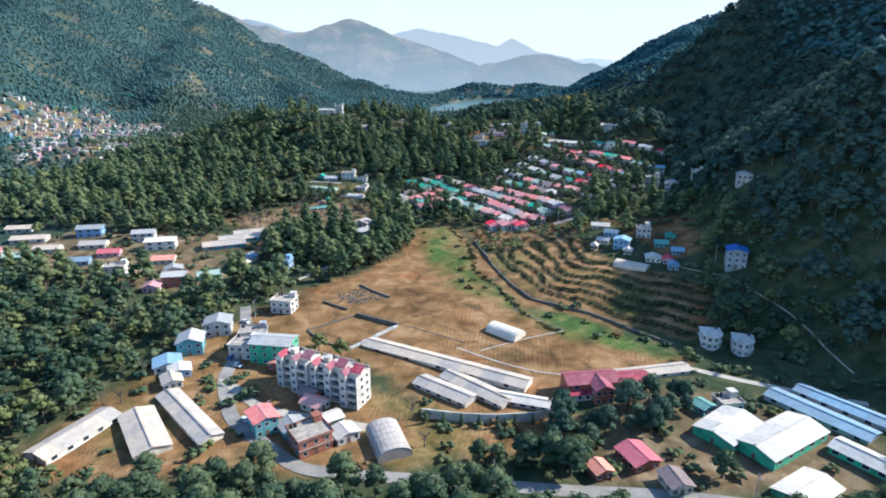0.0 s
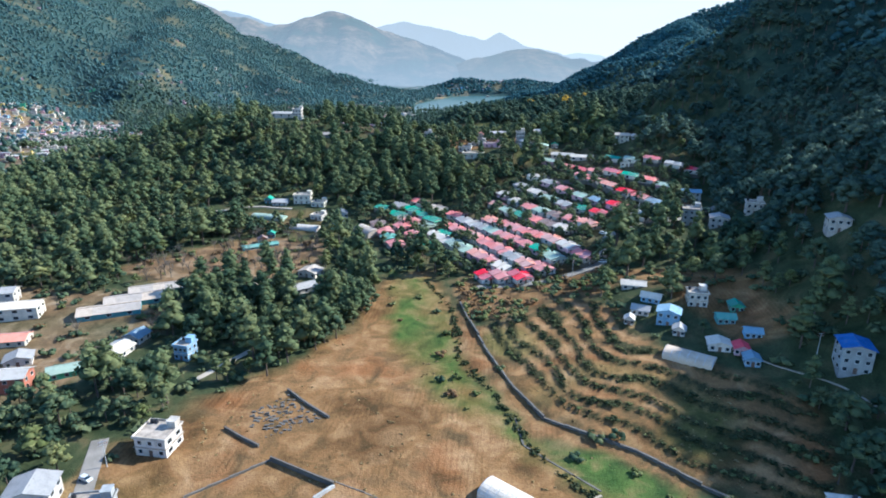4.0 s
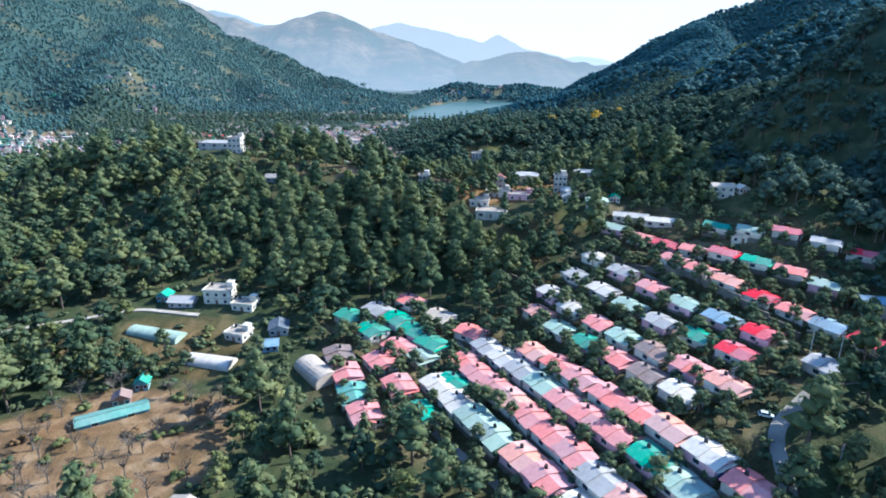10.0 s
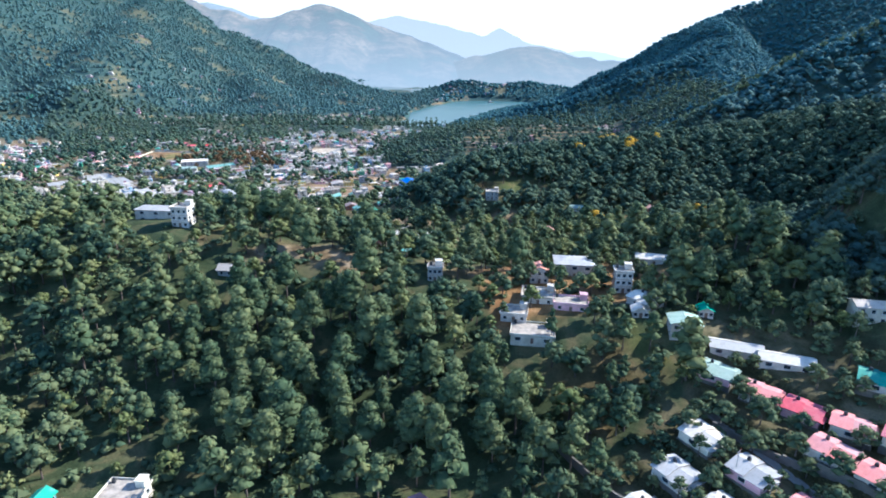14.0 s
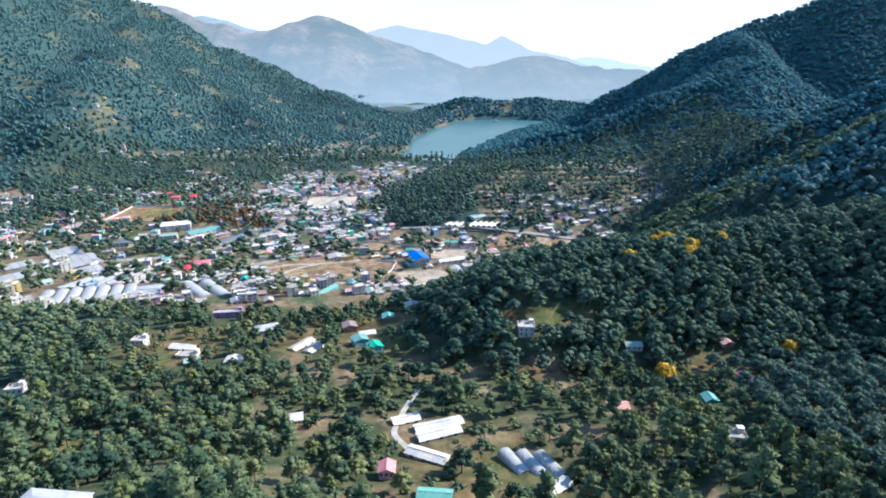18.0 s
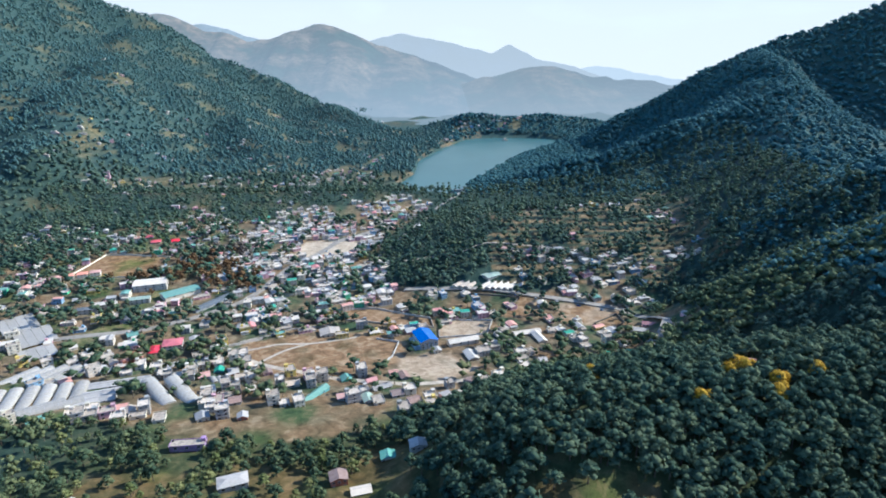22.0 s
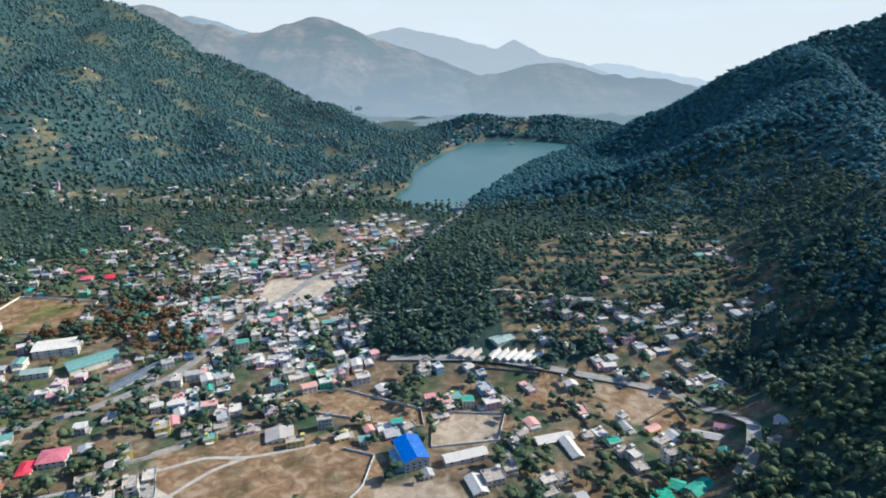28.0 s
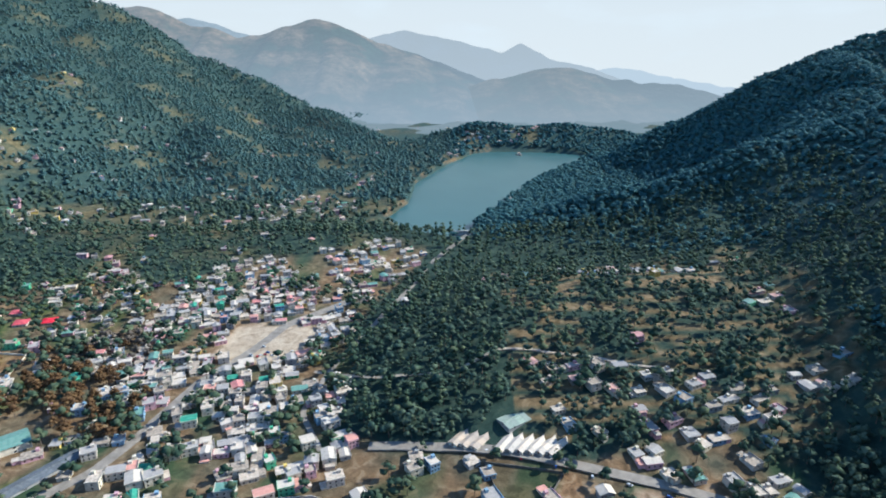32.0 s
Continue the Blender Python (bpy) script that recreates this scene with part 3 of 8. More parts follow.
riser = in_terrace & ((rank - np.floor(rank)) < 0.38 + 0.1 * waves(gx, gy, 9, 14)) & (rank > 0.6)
patch = np.clip(waves(gx, gy, 33, 6) * 1.6 - 0.35, 0, 1)
slope_open = np.clip(waves(gx, gy, 120, 8) * 1.2 + 0.7 * waves(gx, gy, 31, 12) + 0.5 * np.sin(gz * 0.9) - 0.5, 0, 1) * ((gy > 1080) & (gx < 0))
covers = {
    "dry": np.clip(0.12 * ((gy > 1740) & (gz < 30)) * (waves(gx, gy, 90, 18) > 0.1) + 0.7 * blur_mask(gx, gy, [ORCHARD]) + blur_mask(gx, gy, [KNOLL, LAWN, FIELD, BROWN_STRIP, TERRACES, YARD_WEST, SCHOOL_FIELD, BENCH_YARD, SADDLE]) + 0.5 * blur_mask(gx, gy, CLEARINGS + [GARDEN]) * (0.7 + 0.4 * waves(gx, gy, 18, 33)) + slope_open * 0.1, 0, 1),
    "green": np.clip(0.3 * slope_open + 0.35 * hamlet_land(gx, gy) + 0.3 * hill_plots(gx, gy, gz) + blur_mask(gx, gy, [FARM_GREEN]) + blur_mask(gx, gy, [MEADOW]) * (0.7 + 0.45 * waves(gx, gy, 16, 41)) + 0.45 * patch * blur_mask(gx, gy, [TERRACES, GARDEN, YARD_WEST] + CLEARINGS) + np.where(gx < -190, 0.7, 0.32) * np.clip(1.8 * waves(gx, gy, 40, 48) + 0.1, 0, 1) * blur_mask(gx, gy, [TOWN, LAWN]), 0, 1),
    "earth": np.clip(0.3 * slope_open + 0.4 * hamlet_land(gx, gy) + 0.68 * hill_plots(gx, gy, gz) + 0.7 * ((gx > -70) & (gx < 70) & (gy > 420) & (gy < 600)) * np.clip(2.0 * waves(gx, gy, 34, 23) - 0.3, 0, 1) + 0.85 * blur_mask(gx, gy, [TOWN, ORCHARD, YARD_EAST, VILLAGE_WEST]) * np.clip(0.75 + 0.4 * waves(gx, gy, 24, 10) - 0.6 * np.clip(1.8 * waves(gx, gy, 40, 48) + 0.1, 0, 1) * (gy > 660), 0, 1) + blur_mask(gx, gy, [PITCH, DIRT, SQUARE] + PLOTS) + 0.5 * (np.abs(edge_distance(gx, gy, LAKE[2:8]) - 5) < 2.5) * (waves(gx, gy, 60, 28) > -0.1)
                     + 0.28 * blur_mask(gx, gy, [COLONY]) + 0.7 * blur_mask(gx, gy, [WEST_TOWN]) * (waves(gx, gy, 50, 51) > -0.3), 0, 1),
    # terrace and colony banks: dark scrub and stone, their shade darkened in too
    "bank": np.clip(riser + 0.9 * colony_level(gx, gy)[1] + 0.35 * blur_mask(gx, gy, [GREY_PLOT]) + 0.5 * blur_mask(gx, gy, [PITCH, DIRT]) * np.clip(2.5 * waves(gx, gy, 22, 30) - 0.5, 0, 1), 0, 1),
    "sand": np.clip(0.9 * blur_mask(gx, gy, [SQUARE]) + 0.55 * blur_mask(gx, gy, [DIRT, HALL_YARD]) + 0.35 * blur_mask(gx, gy, [DIGGINGS]) * (waves(gx, gy, 20, 57) > 0), 0, 1),
    # haze tint, growing with distance and over the eastern spurs
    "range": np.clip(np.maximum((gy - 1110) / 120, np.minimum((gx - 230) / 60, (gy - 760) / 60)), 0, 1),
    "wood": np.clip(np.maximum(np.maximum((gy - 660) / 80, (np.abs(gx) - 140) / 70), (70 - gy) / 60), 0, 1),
}
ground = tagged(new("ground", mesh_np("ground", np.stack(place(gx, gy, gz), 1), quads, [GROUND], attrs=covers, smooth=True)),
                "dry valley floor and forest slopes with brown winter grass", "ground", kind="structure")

# lake
lake_bm = bmesh.new()
lake_bm.faces.new([lake_bm.verts.new(place(px, py, 4.2)) for px, py in
                   [(34, 1121), (12, 1121), (-60, 1150), (-75, 1200), (-50, 1300), (-40, 1400), (0, 1500), (50, 1600), (100, 1640), (200, 1630), (290, 1560), (220, 1460), (100, 1250), (60, 1160)]])
lake_me = bpy.data.meshes.new("lake")
lake_bm.to_mesh(lake_me)
lake_me.materials.append(WATER)
tagged(new("water", lake_me), "calm blue-green lake between the hills", "lake", kind="structure")


# ---- far ranges ----
def far_range(name, line, foot, depth, mat, label, seed, folds=30.0):
    """A mountain range far off: crest line of (x, z) at y, with spurs and gullies down its front."""
    (y0, pts) = line
    n = 150
    cx = np.linspace(pts[0][0], pts[-1][0], n)
    cz = np.interp(cx, [p[0] for p in pts], [p[1] for p in pts])
    kern = np.array([1, 2, 1]) / 4.0
    cz[1:-1] = np.convolve(cz, kern, "valid")
    cz = cz + 3.0 * waves(cx, cx * 0, 70, seed)
    rows_ = 16
    v, q = [], []
    for i in range(rows_ + 1):
        f = i / rows_
        ridge_ = np.abs(waves(cx + 70 * f, cx * 0, 300, seed)) + 0.5 * np.abs(waves(cx - 40 * f, cx * 0, 110, seed + 2))
        fold = folds * (0.6 - ridge_) * 2.2 * min(1.0, 3 * f) * (1 - 0.5 * f)
        z = cz * (1 - f) ** 1.15 + foot * (1 - (1 - f) ** 1.15)
        v.append(np.stack([cx * (1 - 0.05 * f), y0 - depth * f + fold, z], 1))
    v.append(np.stack([cx, np.full(n, y0 + depth * 0.2), np.full(n, foot)], 1))
    v = [v[-1]] + v[:-1]
    for j in range(len(v) - 1):
        a = j * n + np.arange(n - 1)
        q.append(np.stack([a, a + n, a + n + 1, a + 1], 1))
    return tagged(new(name, mesh_np(name, PLAN * np.concatenate(v), np.concatenate(q), [mat], smooth=True)), label, "mountain", kind="structure")


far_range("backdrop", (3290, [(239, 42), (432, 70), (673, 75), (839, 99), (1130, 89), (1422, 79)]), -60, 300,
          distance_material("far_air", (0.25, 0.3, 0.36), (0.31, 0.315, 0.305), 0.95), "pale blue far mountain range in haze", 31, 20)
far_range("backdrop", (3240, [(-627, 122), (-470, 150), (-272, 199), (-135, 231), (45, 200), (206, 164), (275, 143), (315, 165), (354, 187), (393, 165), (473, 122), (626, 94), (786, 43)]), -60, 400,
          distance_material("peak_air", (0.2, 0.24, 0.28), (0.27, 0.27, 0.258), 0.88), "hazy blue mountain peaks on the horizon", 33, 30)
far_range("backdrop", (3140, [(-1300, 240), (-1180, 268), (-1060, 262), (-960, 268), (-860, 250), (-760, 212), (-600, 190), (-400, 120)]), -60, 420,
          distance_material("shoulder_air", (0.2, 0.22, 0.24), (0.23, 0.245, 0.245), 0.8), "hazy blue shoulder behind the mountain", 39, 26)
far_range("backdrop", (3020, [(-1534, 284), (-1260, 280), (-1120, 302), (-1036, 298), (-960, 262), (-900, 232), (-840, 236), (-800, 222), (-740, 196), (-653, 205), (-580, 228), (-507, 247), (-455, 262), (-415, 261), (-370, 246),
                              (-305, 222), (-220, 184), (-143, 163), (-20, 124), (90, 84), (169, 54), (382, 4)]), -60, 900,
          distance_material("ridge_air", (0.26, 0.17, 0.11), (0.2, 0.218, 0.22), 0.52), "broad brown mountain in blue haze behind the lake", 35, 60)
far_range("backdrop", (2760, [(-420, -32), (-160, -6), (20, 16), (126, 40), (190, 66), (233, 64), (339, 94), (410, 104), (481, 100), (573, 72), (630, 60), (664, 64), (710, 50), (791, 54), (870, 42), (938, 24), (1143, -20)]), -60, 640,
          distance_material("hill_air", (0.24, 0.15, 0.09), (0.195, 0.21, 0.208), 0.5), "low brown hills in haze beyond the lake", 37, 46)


def sky_material():
    """Bright hazy winter sky above the ranges, white at the skyline and pale blue above, with faint cloud."""
    m = bpy.data.materials.new("hazy_sky")
    m.use_nodes = True
    n, l = m.node_tree.nodes, m.node_tree.links
    n.remove(n["Principled BSDF"])
    co = n.new("ShaderNodeNewGeometry").outputs["Position"]
    sep = n.new("ShaderNodeSeparateXYZ")
    l.new(co, sep.inputs[0])
    up = math_node(n, l, "DIVIDE", sep.outputs["Z"], 1500.0)
    base = ramp(n, l, up, [(0.0, (0.44, 0.4, 0.345)), (0.3, (0.42, 0.39, 0.345)), (0.75, (0.33, 0.33, 0.315))])
    wide = n.new("ShaderNodeMapping")
    wide.inputs["Scale"].default_value = (1.0, 1.0, 3.2)
    l.new(co, wide.inputs["Vector"])
    puff = noise_node(n, l, 520.0, 6, wide.outputs["Vector"])
    c = mixc(n, l, ramp(n, l, puff.outputs["Fac"], [(0.52, (0, 0, 0)), (0.72, (0.5, 0.5, 0.5))]), base, (0.44, 0.42, 0.38))
    e = n.new("ShaderNodeEmission")
    l.new(c, e.inputs["Color"])
    l.new(e.outputs[0], n["Material Output"].inputs["Surface"])
    return m


sky_a = np.radians(np.linspace(-34, 34, 60))
sky_z = np.linspace(-300, 1150, 24)
SA, SZ = np.meshgrid(sky_a, sky_z)
k_ = np.arange(59)
sky_q = np.concatenate([np.stack([j * 60 + k_, j * 60 + k_ + 1, (j + 1) * 60 + k_ + 1, (j + 1) * 60 + k_], 1) for j in range(23)])
tagged(new("backdrop", mesh_np("backdrop", np.stack([4940 * np.sin(SA).ravel(), 4890 * np.cos(SA).ravel(), SZ.ravel()], 1), sky_q, [sky_material()], smooth=True)),
       "bright hazy winter sky with faint cloud", "sky", kind="structure")


# ---- trees ----
def ico(level):
    bm = bmesh.new()
    bmesh.ops.create_icosphere(bm, subdivisions=level, radius=1.0)
    v = np.array([p.co[:] for p in bm.verts])
    f = np.array([[q.index for q in p.verts] for p in bm.faces])
    bm.free()
    return v, f


ICO = {0: (np.array([(1, 0, 0), (-1, 0, 0), (0, 1, 0), (0, -1, 0), (0, 0, 1), (0, 0, -1.0)]) * 1.15,
           np.array([(0, 2, 4), (2, 1, 4), (1, 3, 4), (3, 0, 4), (2, 0, 5), (1, 2, 5), (3, 1, 5), (0, 3, 5)])), 1: ico(1), 2: ico(2)}


def trunk_np(h, r, sides, lean, rng):
    a = np.linspace(0, 2 * math.pi, sides, endpoint=False)
    v, f = [], []
    for k, (z, s) in enumerate(((-0.8, 1.5), (0.4, 1.0), (h, 0.35))):
        v.append(np.stack([np.cos(a) * r * s + lean[0] * max(z, 0), np.sin(a) * r * s + lean[1] * max(z, 0), np.full(sides, z)], 1))
    for k in range(2):
        for i in range(sides):
            j = (i + 1) % sides
            f += [(k * sides + i, k * sides + j, (k + 1) * sides + j), (k * sides + i, (k + 1) * sides + j, (k + 1) * sides + i)]
    return np.concatenate(v), np.array(f)


def limb_np(a, b, r):
    a, b = np.array(a), np.array(b)
    d = (b - a) / np.linalg.norm(b - a)
    u = np.cross(d, (0.3, 0.9, 0.2))
    u /= np.linalg.norm(u)
    w = np.cross(d, u)
    ring = [u, -0.5 * u + 0.87 * w, -0.5 * u - 0.87 * w]
    v = np.array([a + r * k for k in ring] + [b])
    return v, np.array([(0, 1, 3), (1, 2, 3), (2, 0, 3)])


def crown_np(lobes, level, sprays, leaf, rng):
    """A crown: uneven lobes (centre, radii) clad in sprays of leaves that break the outline."""
    V, F, off = [], [], 0
    bv, bf = ICO[level]
    for c, r in lobes:
        k = 1 + 0.22 * rng.standard_normal((len(bv), 1)).clip(-1.4, 1.4)
        v = bv * k * np.array(r) * 0.84 + c
        V.append(v), F.append(bf + off)
        off += len(v)
    if sprays:
        which = rng.integers(0, len(lobes), sprays)
        d = rng.standard_normal((sprays, 3))
        d[:, 2] = np.abs(d[:, 2]) * 0.8 + d[:, 2] * 0.2
        d /= np.linalg.norm(d, axis=1)[:, None]
        cs, rs = np.array([l[0] for l in lobes]), np.array([l[1] for l in lobes])
        base = cs[which] + d * rs[which] * rng.uniform(0.86, 1.12, (sprays, 1))
        t1 = np.cross(d, rng.standard_normal((sprays, 3)))
        t1 /= np.linalg.norm(t1, axis=1)[:, None]
        t2 = np.cross(d, t1) * 0.6 + d * rng.uniform(-0.5, 0.7, (sprays, 1))
        s = leaf * rng.uniform(0.6, 1.5, (sprays, 1))
        tri = np.stack([base - t1 * s, base + t1 * s, base + t2 * s * 1.5], 1).reshape(-1, 3)
        V.append(tri), F.append(np.arange(sprays * 3).reshape(-1, 3) + off)
    return np.concatenate(V), np.concatenate(F)


def tree_template(kind, seed, detail):
    """Crown and trunk meshes of one tree in metres; detail 2 near, 1 middle, 0 far, -1 so far that no trunk shows."""
    rng = np.random.default_rng(seed)
    lobes = []
    if detail < 0:      # far off: two tapered lumps of foliage with ragged sprays
        h, w = (13.5, 3.0) if kind == "pine" else (9.5, 4.3)
        side = 0.6 if kind == "pine" else 1.7
        lobes = [(np.array([rng.uniform(-0.6, 0.6), rng.uniform(-0.6, 0.6), h * 0.4]), (w, w, h * 0.36)),
                 (np.array([rng.uniform(-side, side), rng.uniform(-side, side), h * 0.66]), (w * 0.74, w * 0.74, h * 0.3))]
        return crown_np(lobes, 0, 10, 1.4, rng), (np.zeros((0, 3)), np.zeros((0, 3), int))
    if kind == "pine":
        h = 15.0
        n = (14, 9, 3)[2 - detail]
        for i in range(n):
            f = i / (n - 1)
            z = h * (0.36 + 0.56 * f)
            spread = (1 - f) ** 0.55 * 2.6 + 0.3
            a = i * 2.4 + rng.uniform(-0.5, 0.5)
            o = spread * 0.55 * (0 if i == n - 1 else 1)
            r = 1.15 + 0.75 * (1 - f) + rng.uniform(-0.3, 0.35)
            if detail == 0:
                r, o = r * 1.35, o * 0.6
            lobes.append((np.array([math.cos(a) * o, math.sin(a) * o, z]), (r * 1.12, r * 1.12, r * 1.0)))
        trunk_h, r0 = h * 0.85, 0.24
    elif kind == "spire":
        h = 14.0
        n = (10, 7, 4)[2 - detail]
        for i in range(n):
            f = i / (n - 1)
            r = 1.9 * (1 - f) + 0.3
            a = i * 2.4
            lobes.append((np.array([math.cos(a) * r * 0.25, math.sin(a) * r * 0.25, h * (0.15 + 0.8 * f)]), (r, r, 1.5)))
        trunk_h, r0 = h * 0.6, 0.2
    elif kind == "shrub":
        h = 2.4
        for i in range((6, 4, 3)[2 - detail]):
            a = i * 2.2
            lobes.append((np.array([math.cos(a) * 0.9, math.sin(a) * 0.9, rng.uniform(0.6, 1.3)]), (rng.uniform(0.8, 1.2),) * 2 + (rng.uniform(0.7, 1.0),)))
        trunk_h, r0 = 0.8, 0.08
    else:
        h = 11.0
        n = (14, 9, 3)[2 - detail]
        for i in range(n):
            a = i * 2.4 + rng.uniform(-0.4, 0.4)
            f = (i + 0.5) / n
            z = h * (0.36 + 0.5 * f)
            o = (3.0 * math.sqrt(max(0.0, 1 - f)) * rng.uniform(0.75, 1.1)) if i < n - 1 else 0.3
            r = rng.uniform(1.35, 2.0) * (1.5 if detail == 0 else 1)
            lobes.append((np.array([math.cos(a) * o, math.sin(a) * o, z]), (r, r, r * 0.85)))
        trunk_h, r0 = h * 0.5, 0.28
    sprays = {2: 800, 1: 150, 0: 10}[detail] if kind != "shrub" else (60, 26, 8)[2 - detail]
    leaf = {2: 0.34, 1: 0.5, 0: 1.2}[detail] * (0.55 if kind == "shrub" else 1)
    crown = crown_np(lobes, (0, 0, 1)[detail], sprays, leaf, rng)
    trunk = trunk_np(trunk_h, r0, 6 if detail else 3, rng.uniform(-0.02, 0.02, 2), rng)
    if detail == 2:
        V, F, off = [trunk[0]], [trunk[1]], len(trunk[0])
        for c, r in lobes[:8]:
            lv, lf = limb_np((0, 0, max(1.0, c[2] * 0.62)), c, r0 * 0.5)
            V.append(lv), F.append(lf + off)
            off += len(lv)
        trunk = (np.concatenate(V), np.concatenate(F))
    return crown, trunk


def bare_template(seed):
    """A leafless winter tree: trunk, limbs, and fine twigs."""
    rng = np.random.default_rng(seed)
    V, F, off = [], [], 0

    def add(m):
        nonlocal off
        V.append(m[0]), F.append(m[1] + off)
        off += len(m[0])

    add(trunk_np(4.2, 0.2, 5, (0, 0), rng))
    for i in range(11):
        a, z = i * 2.4, rng.uniform(1.8, 4.0)
        end = np.array([math.cos(a) * rng.uniform(1.2, 2.6), math.sin(a) * rng.uniform(1.2, 2.6), z + rng.uniform(1.6, 3.4)])
        add(limb_np((0, 0, z), end, 0.12))
        for k in range(7):
            s = np.array([0, 0, z]) + (end - (0, 0, z)) * rng.uniform(0.4, 1.0)
            add(limb_np(s, s + rng.standard_normal(3) * 0.5 + (0, 0, 0.7), 0.055))
    return np.concatenate(V), np.concatenate(F)


def joined_trees(name, label, kind, leaf_mat, places, detail, seed, category="trees"):
    """Many trees as one stuff object. places: rows of plan x, plan y, height scale, width scale."""
    if len(places) == 0:
        return
    rng = np.random.default_rng(seed)
    temps = [tree_template(kind, seed * 10 + i, detail) for i in range(6)]
    places = np.asarray(places)
    pick = rng.integers(0, len(temps), len(places))
    V, F, M, T, off = [], [], [], [], 0
    gx_, gy_, gz_ = place(places[:, 0], places[:, 1], height(places[:, 0], places[:, 1]))
    for k, (crown, trunk) in enumerate(temps):
        sel = np.where(pick == k)[0]
        if not len(sel):
            continue
        tv = np.concatenate([crown[0], trunk[0]])
        tf = np.concatenate([crown[1], trunk[1] + len(crown[0])])
        mi = np.concatenate([np.zeros(len(crown[1]), int), np.ones(len(trunk[1]), int)])
        ang = rng.uniform(0, 6.283, len(sel))
        sw, sh = places[sel, 3], places[sel, 2]
        c, s = np.cos(ang) * sw, np.sin(ang) * sw
        X = c[:, None] * tv[:, 0] - s[:, None] * tv[:, 1] + gx_[sel][:, None]
        Y = s[:, None] * tv[:, 0] + c[:, None] * tv[:, 1] + gy_[sel][:, None]
        Z = sh[:, None] * tv[:, 2] + gz_[sel][:, None]
        V.append(np.stack([X, Y, Z], 2).reshape(-1, 3))
        F.append((tf[None] + (np.arange(len(sel)) * len(tv))[:, None, None]).reshape(-1, 3) + off)
        M.append(np.tile(mi, len(sel)))
        patch_ = 0.5 + 0.5 * np.clip(waves(places[sel, 0], places[sel, 1], 95, 67) + 0.5 * waves(places[sel, 0], places[sel, 1], 33, 69), -1, 1)
        T.append(np.repeat(0.66 * rng.uniform(0, 1, len(sel)) + 0.34 * patch_, len(tv)))
        off += len(sel) * len(tv)
    me = mesh_np(name, np.concatenate(V), np.concatenate(F), [leaf_mat, BARK], np.concatenate(M), {"tint": np.concatenate(T)}, smooth=True)
    return tagged(new(name, me), label, category, kind="stuff")


def scatter(x0, x1, y0, y1, gap, seed):
    """Jittered grid of plan places."""
    rng = np.random.default_rng(seed)
    gx_, gy_ = np.meshgrid(np.arange(x0, x1, gap), np.arange(y0, y1, gap))
    p = np.stack([gx_.ravel(), gy_.ravel()], 1) + rng.uniform(-0.48, 0.48, (gx_.size, 2)) * gap
    return p, rng


def in_open(p, polys=OPEN):
    jx, jy = 1.5 * waves(p[:, 0], p[:, 1], 14, 2), 1.5 * waves(p[:, 0], p[:, 1], 15, 4)
    out = np.zeros(len(p), bool)
    for q in polys:
        out |= inside(p[:, 0] + jx, p[:, 1] + jy, q)
    return out


def in_view(p):
    """Within the valley that the flight looks over."""
    return np.abs(p[:, 0]) < 60 + 0.8 * (p[:, 1] + 40)


BUILT = []      # plan x, y, radius of buildings, which keep trees off


def free(p, extra=0.0):
    ok = np.ones(len(p), bool)
    for bx, by, br in BUILT:
        ok &= np.hypot(p[:, 0] - bx, p[:, 1] - by) > br + extra
    return ok


# the hazy plain beyond the lake, a backdrop
bx_, by_ = np.meshgrid(np.linspace(-760, 900, 60), np.concatenate([np.linspace(1765, 2600, 50)]))
bz_ = height(bx_, by_)
bz_ = bz_ + np.where((by_ < 1775) | (bz_ > 14), -6.0, 1.8 + 5.0 * waves(bx_, by_, 190, 61) + 3.0 * waves(bx_, by_, 80, 63))
k_ = np.arange(59)
q_ = np.concatenate([np.stack([j * 60 + k_, j * 60 + k_ + 1, (j + 1) * 60 + k_ + 1, (j + 1) * 60 + k_], 1) for j in range(49)])
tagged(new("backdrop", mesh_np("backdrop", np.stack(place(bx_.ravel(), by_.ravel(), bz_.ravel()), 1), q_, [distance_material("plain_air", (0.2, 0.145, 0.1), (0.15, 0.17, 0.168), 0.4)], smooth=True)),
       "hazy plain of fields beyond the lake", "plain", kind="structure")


# ---- building parts ----
def paint(name, colour, **kw):
    return surface(name, colour, **kw)


WALLS = {"white": paint("white_plaster", (0.58, 0.5, 0.41)), "cream": paint("cream_plaster", (0.66, 0.58, 0.44)), "pink": paint("pink_plaster", (0.62, 0.36, 0.38)),
         "yellow": paint("yellow_plaster", (0.66, 0.48, 0.12)), "blue": paint("blue_plaster", (0.24, 0.36, 0.48)), "green": paint("green_plaster", (0.12, 0.42, 0.22)),
         "teal": paint("teal_plaster", (0.13, 0.29, 0.29)), "grey": paint("bare_cement", (0.34, 0.33, 0.31)), "brick": paint("brick_red_wall", (0.34, 0.12, 0.07)),
         "mauve": paint("mauve_plaster", (0.36, 0.22, 0.38)), "stone": paint("rubble_stone", (0.15, 0.13, 0.105), grain=0.25, bump=0.6)}
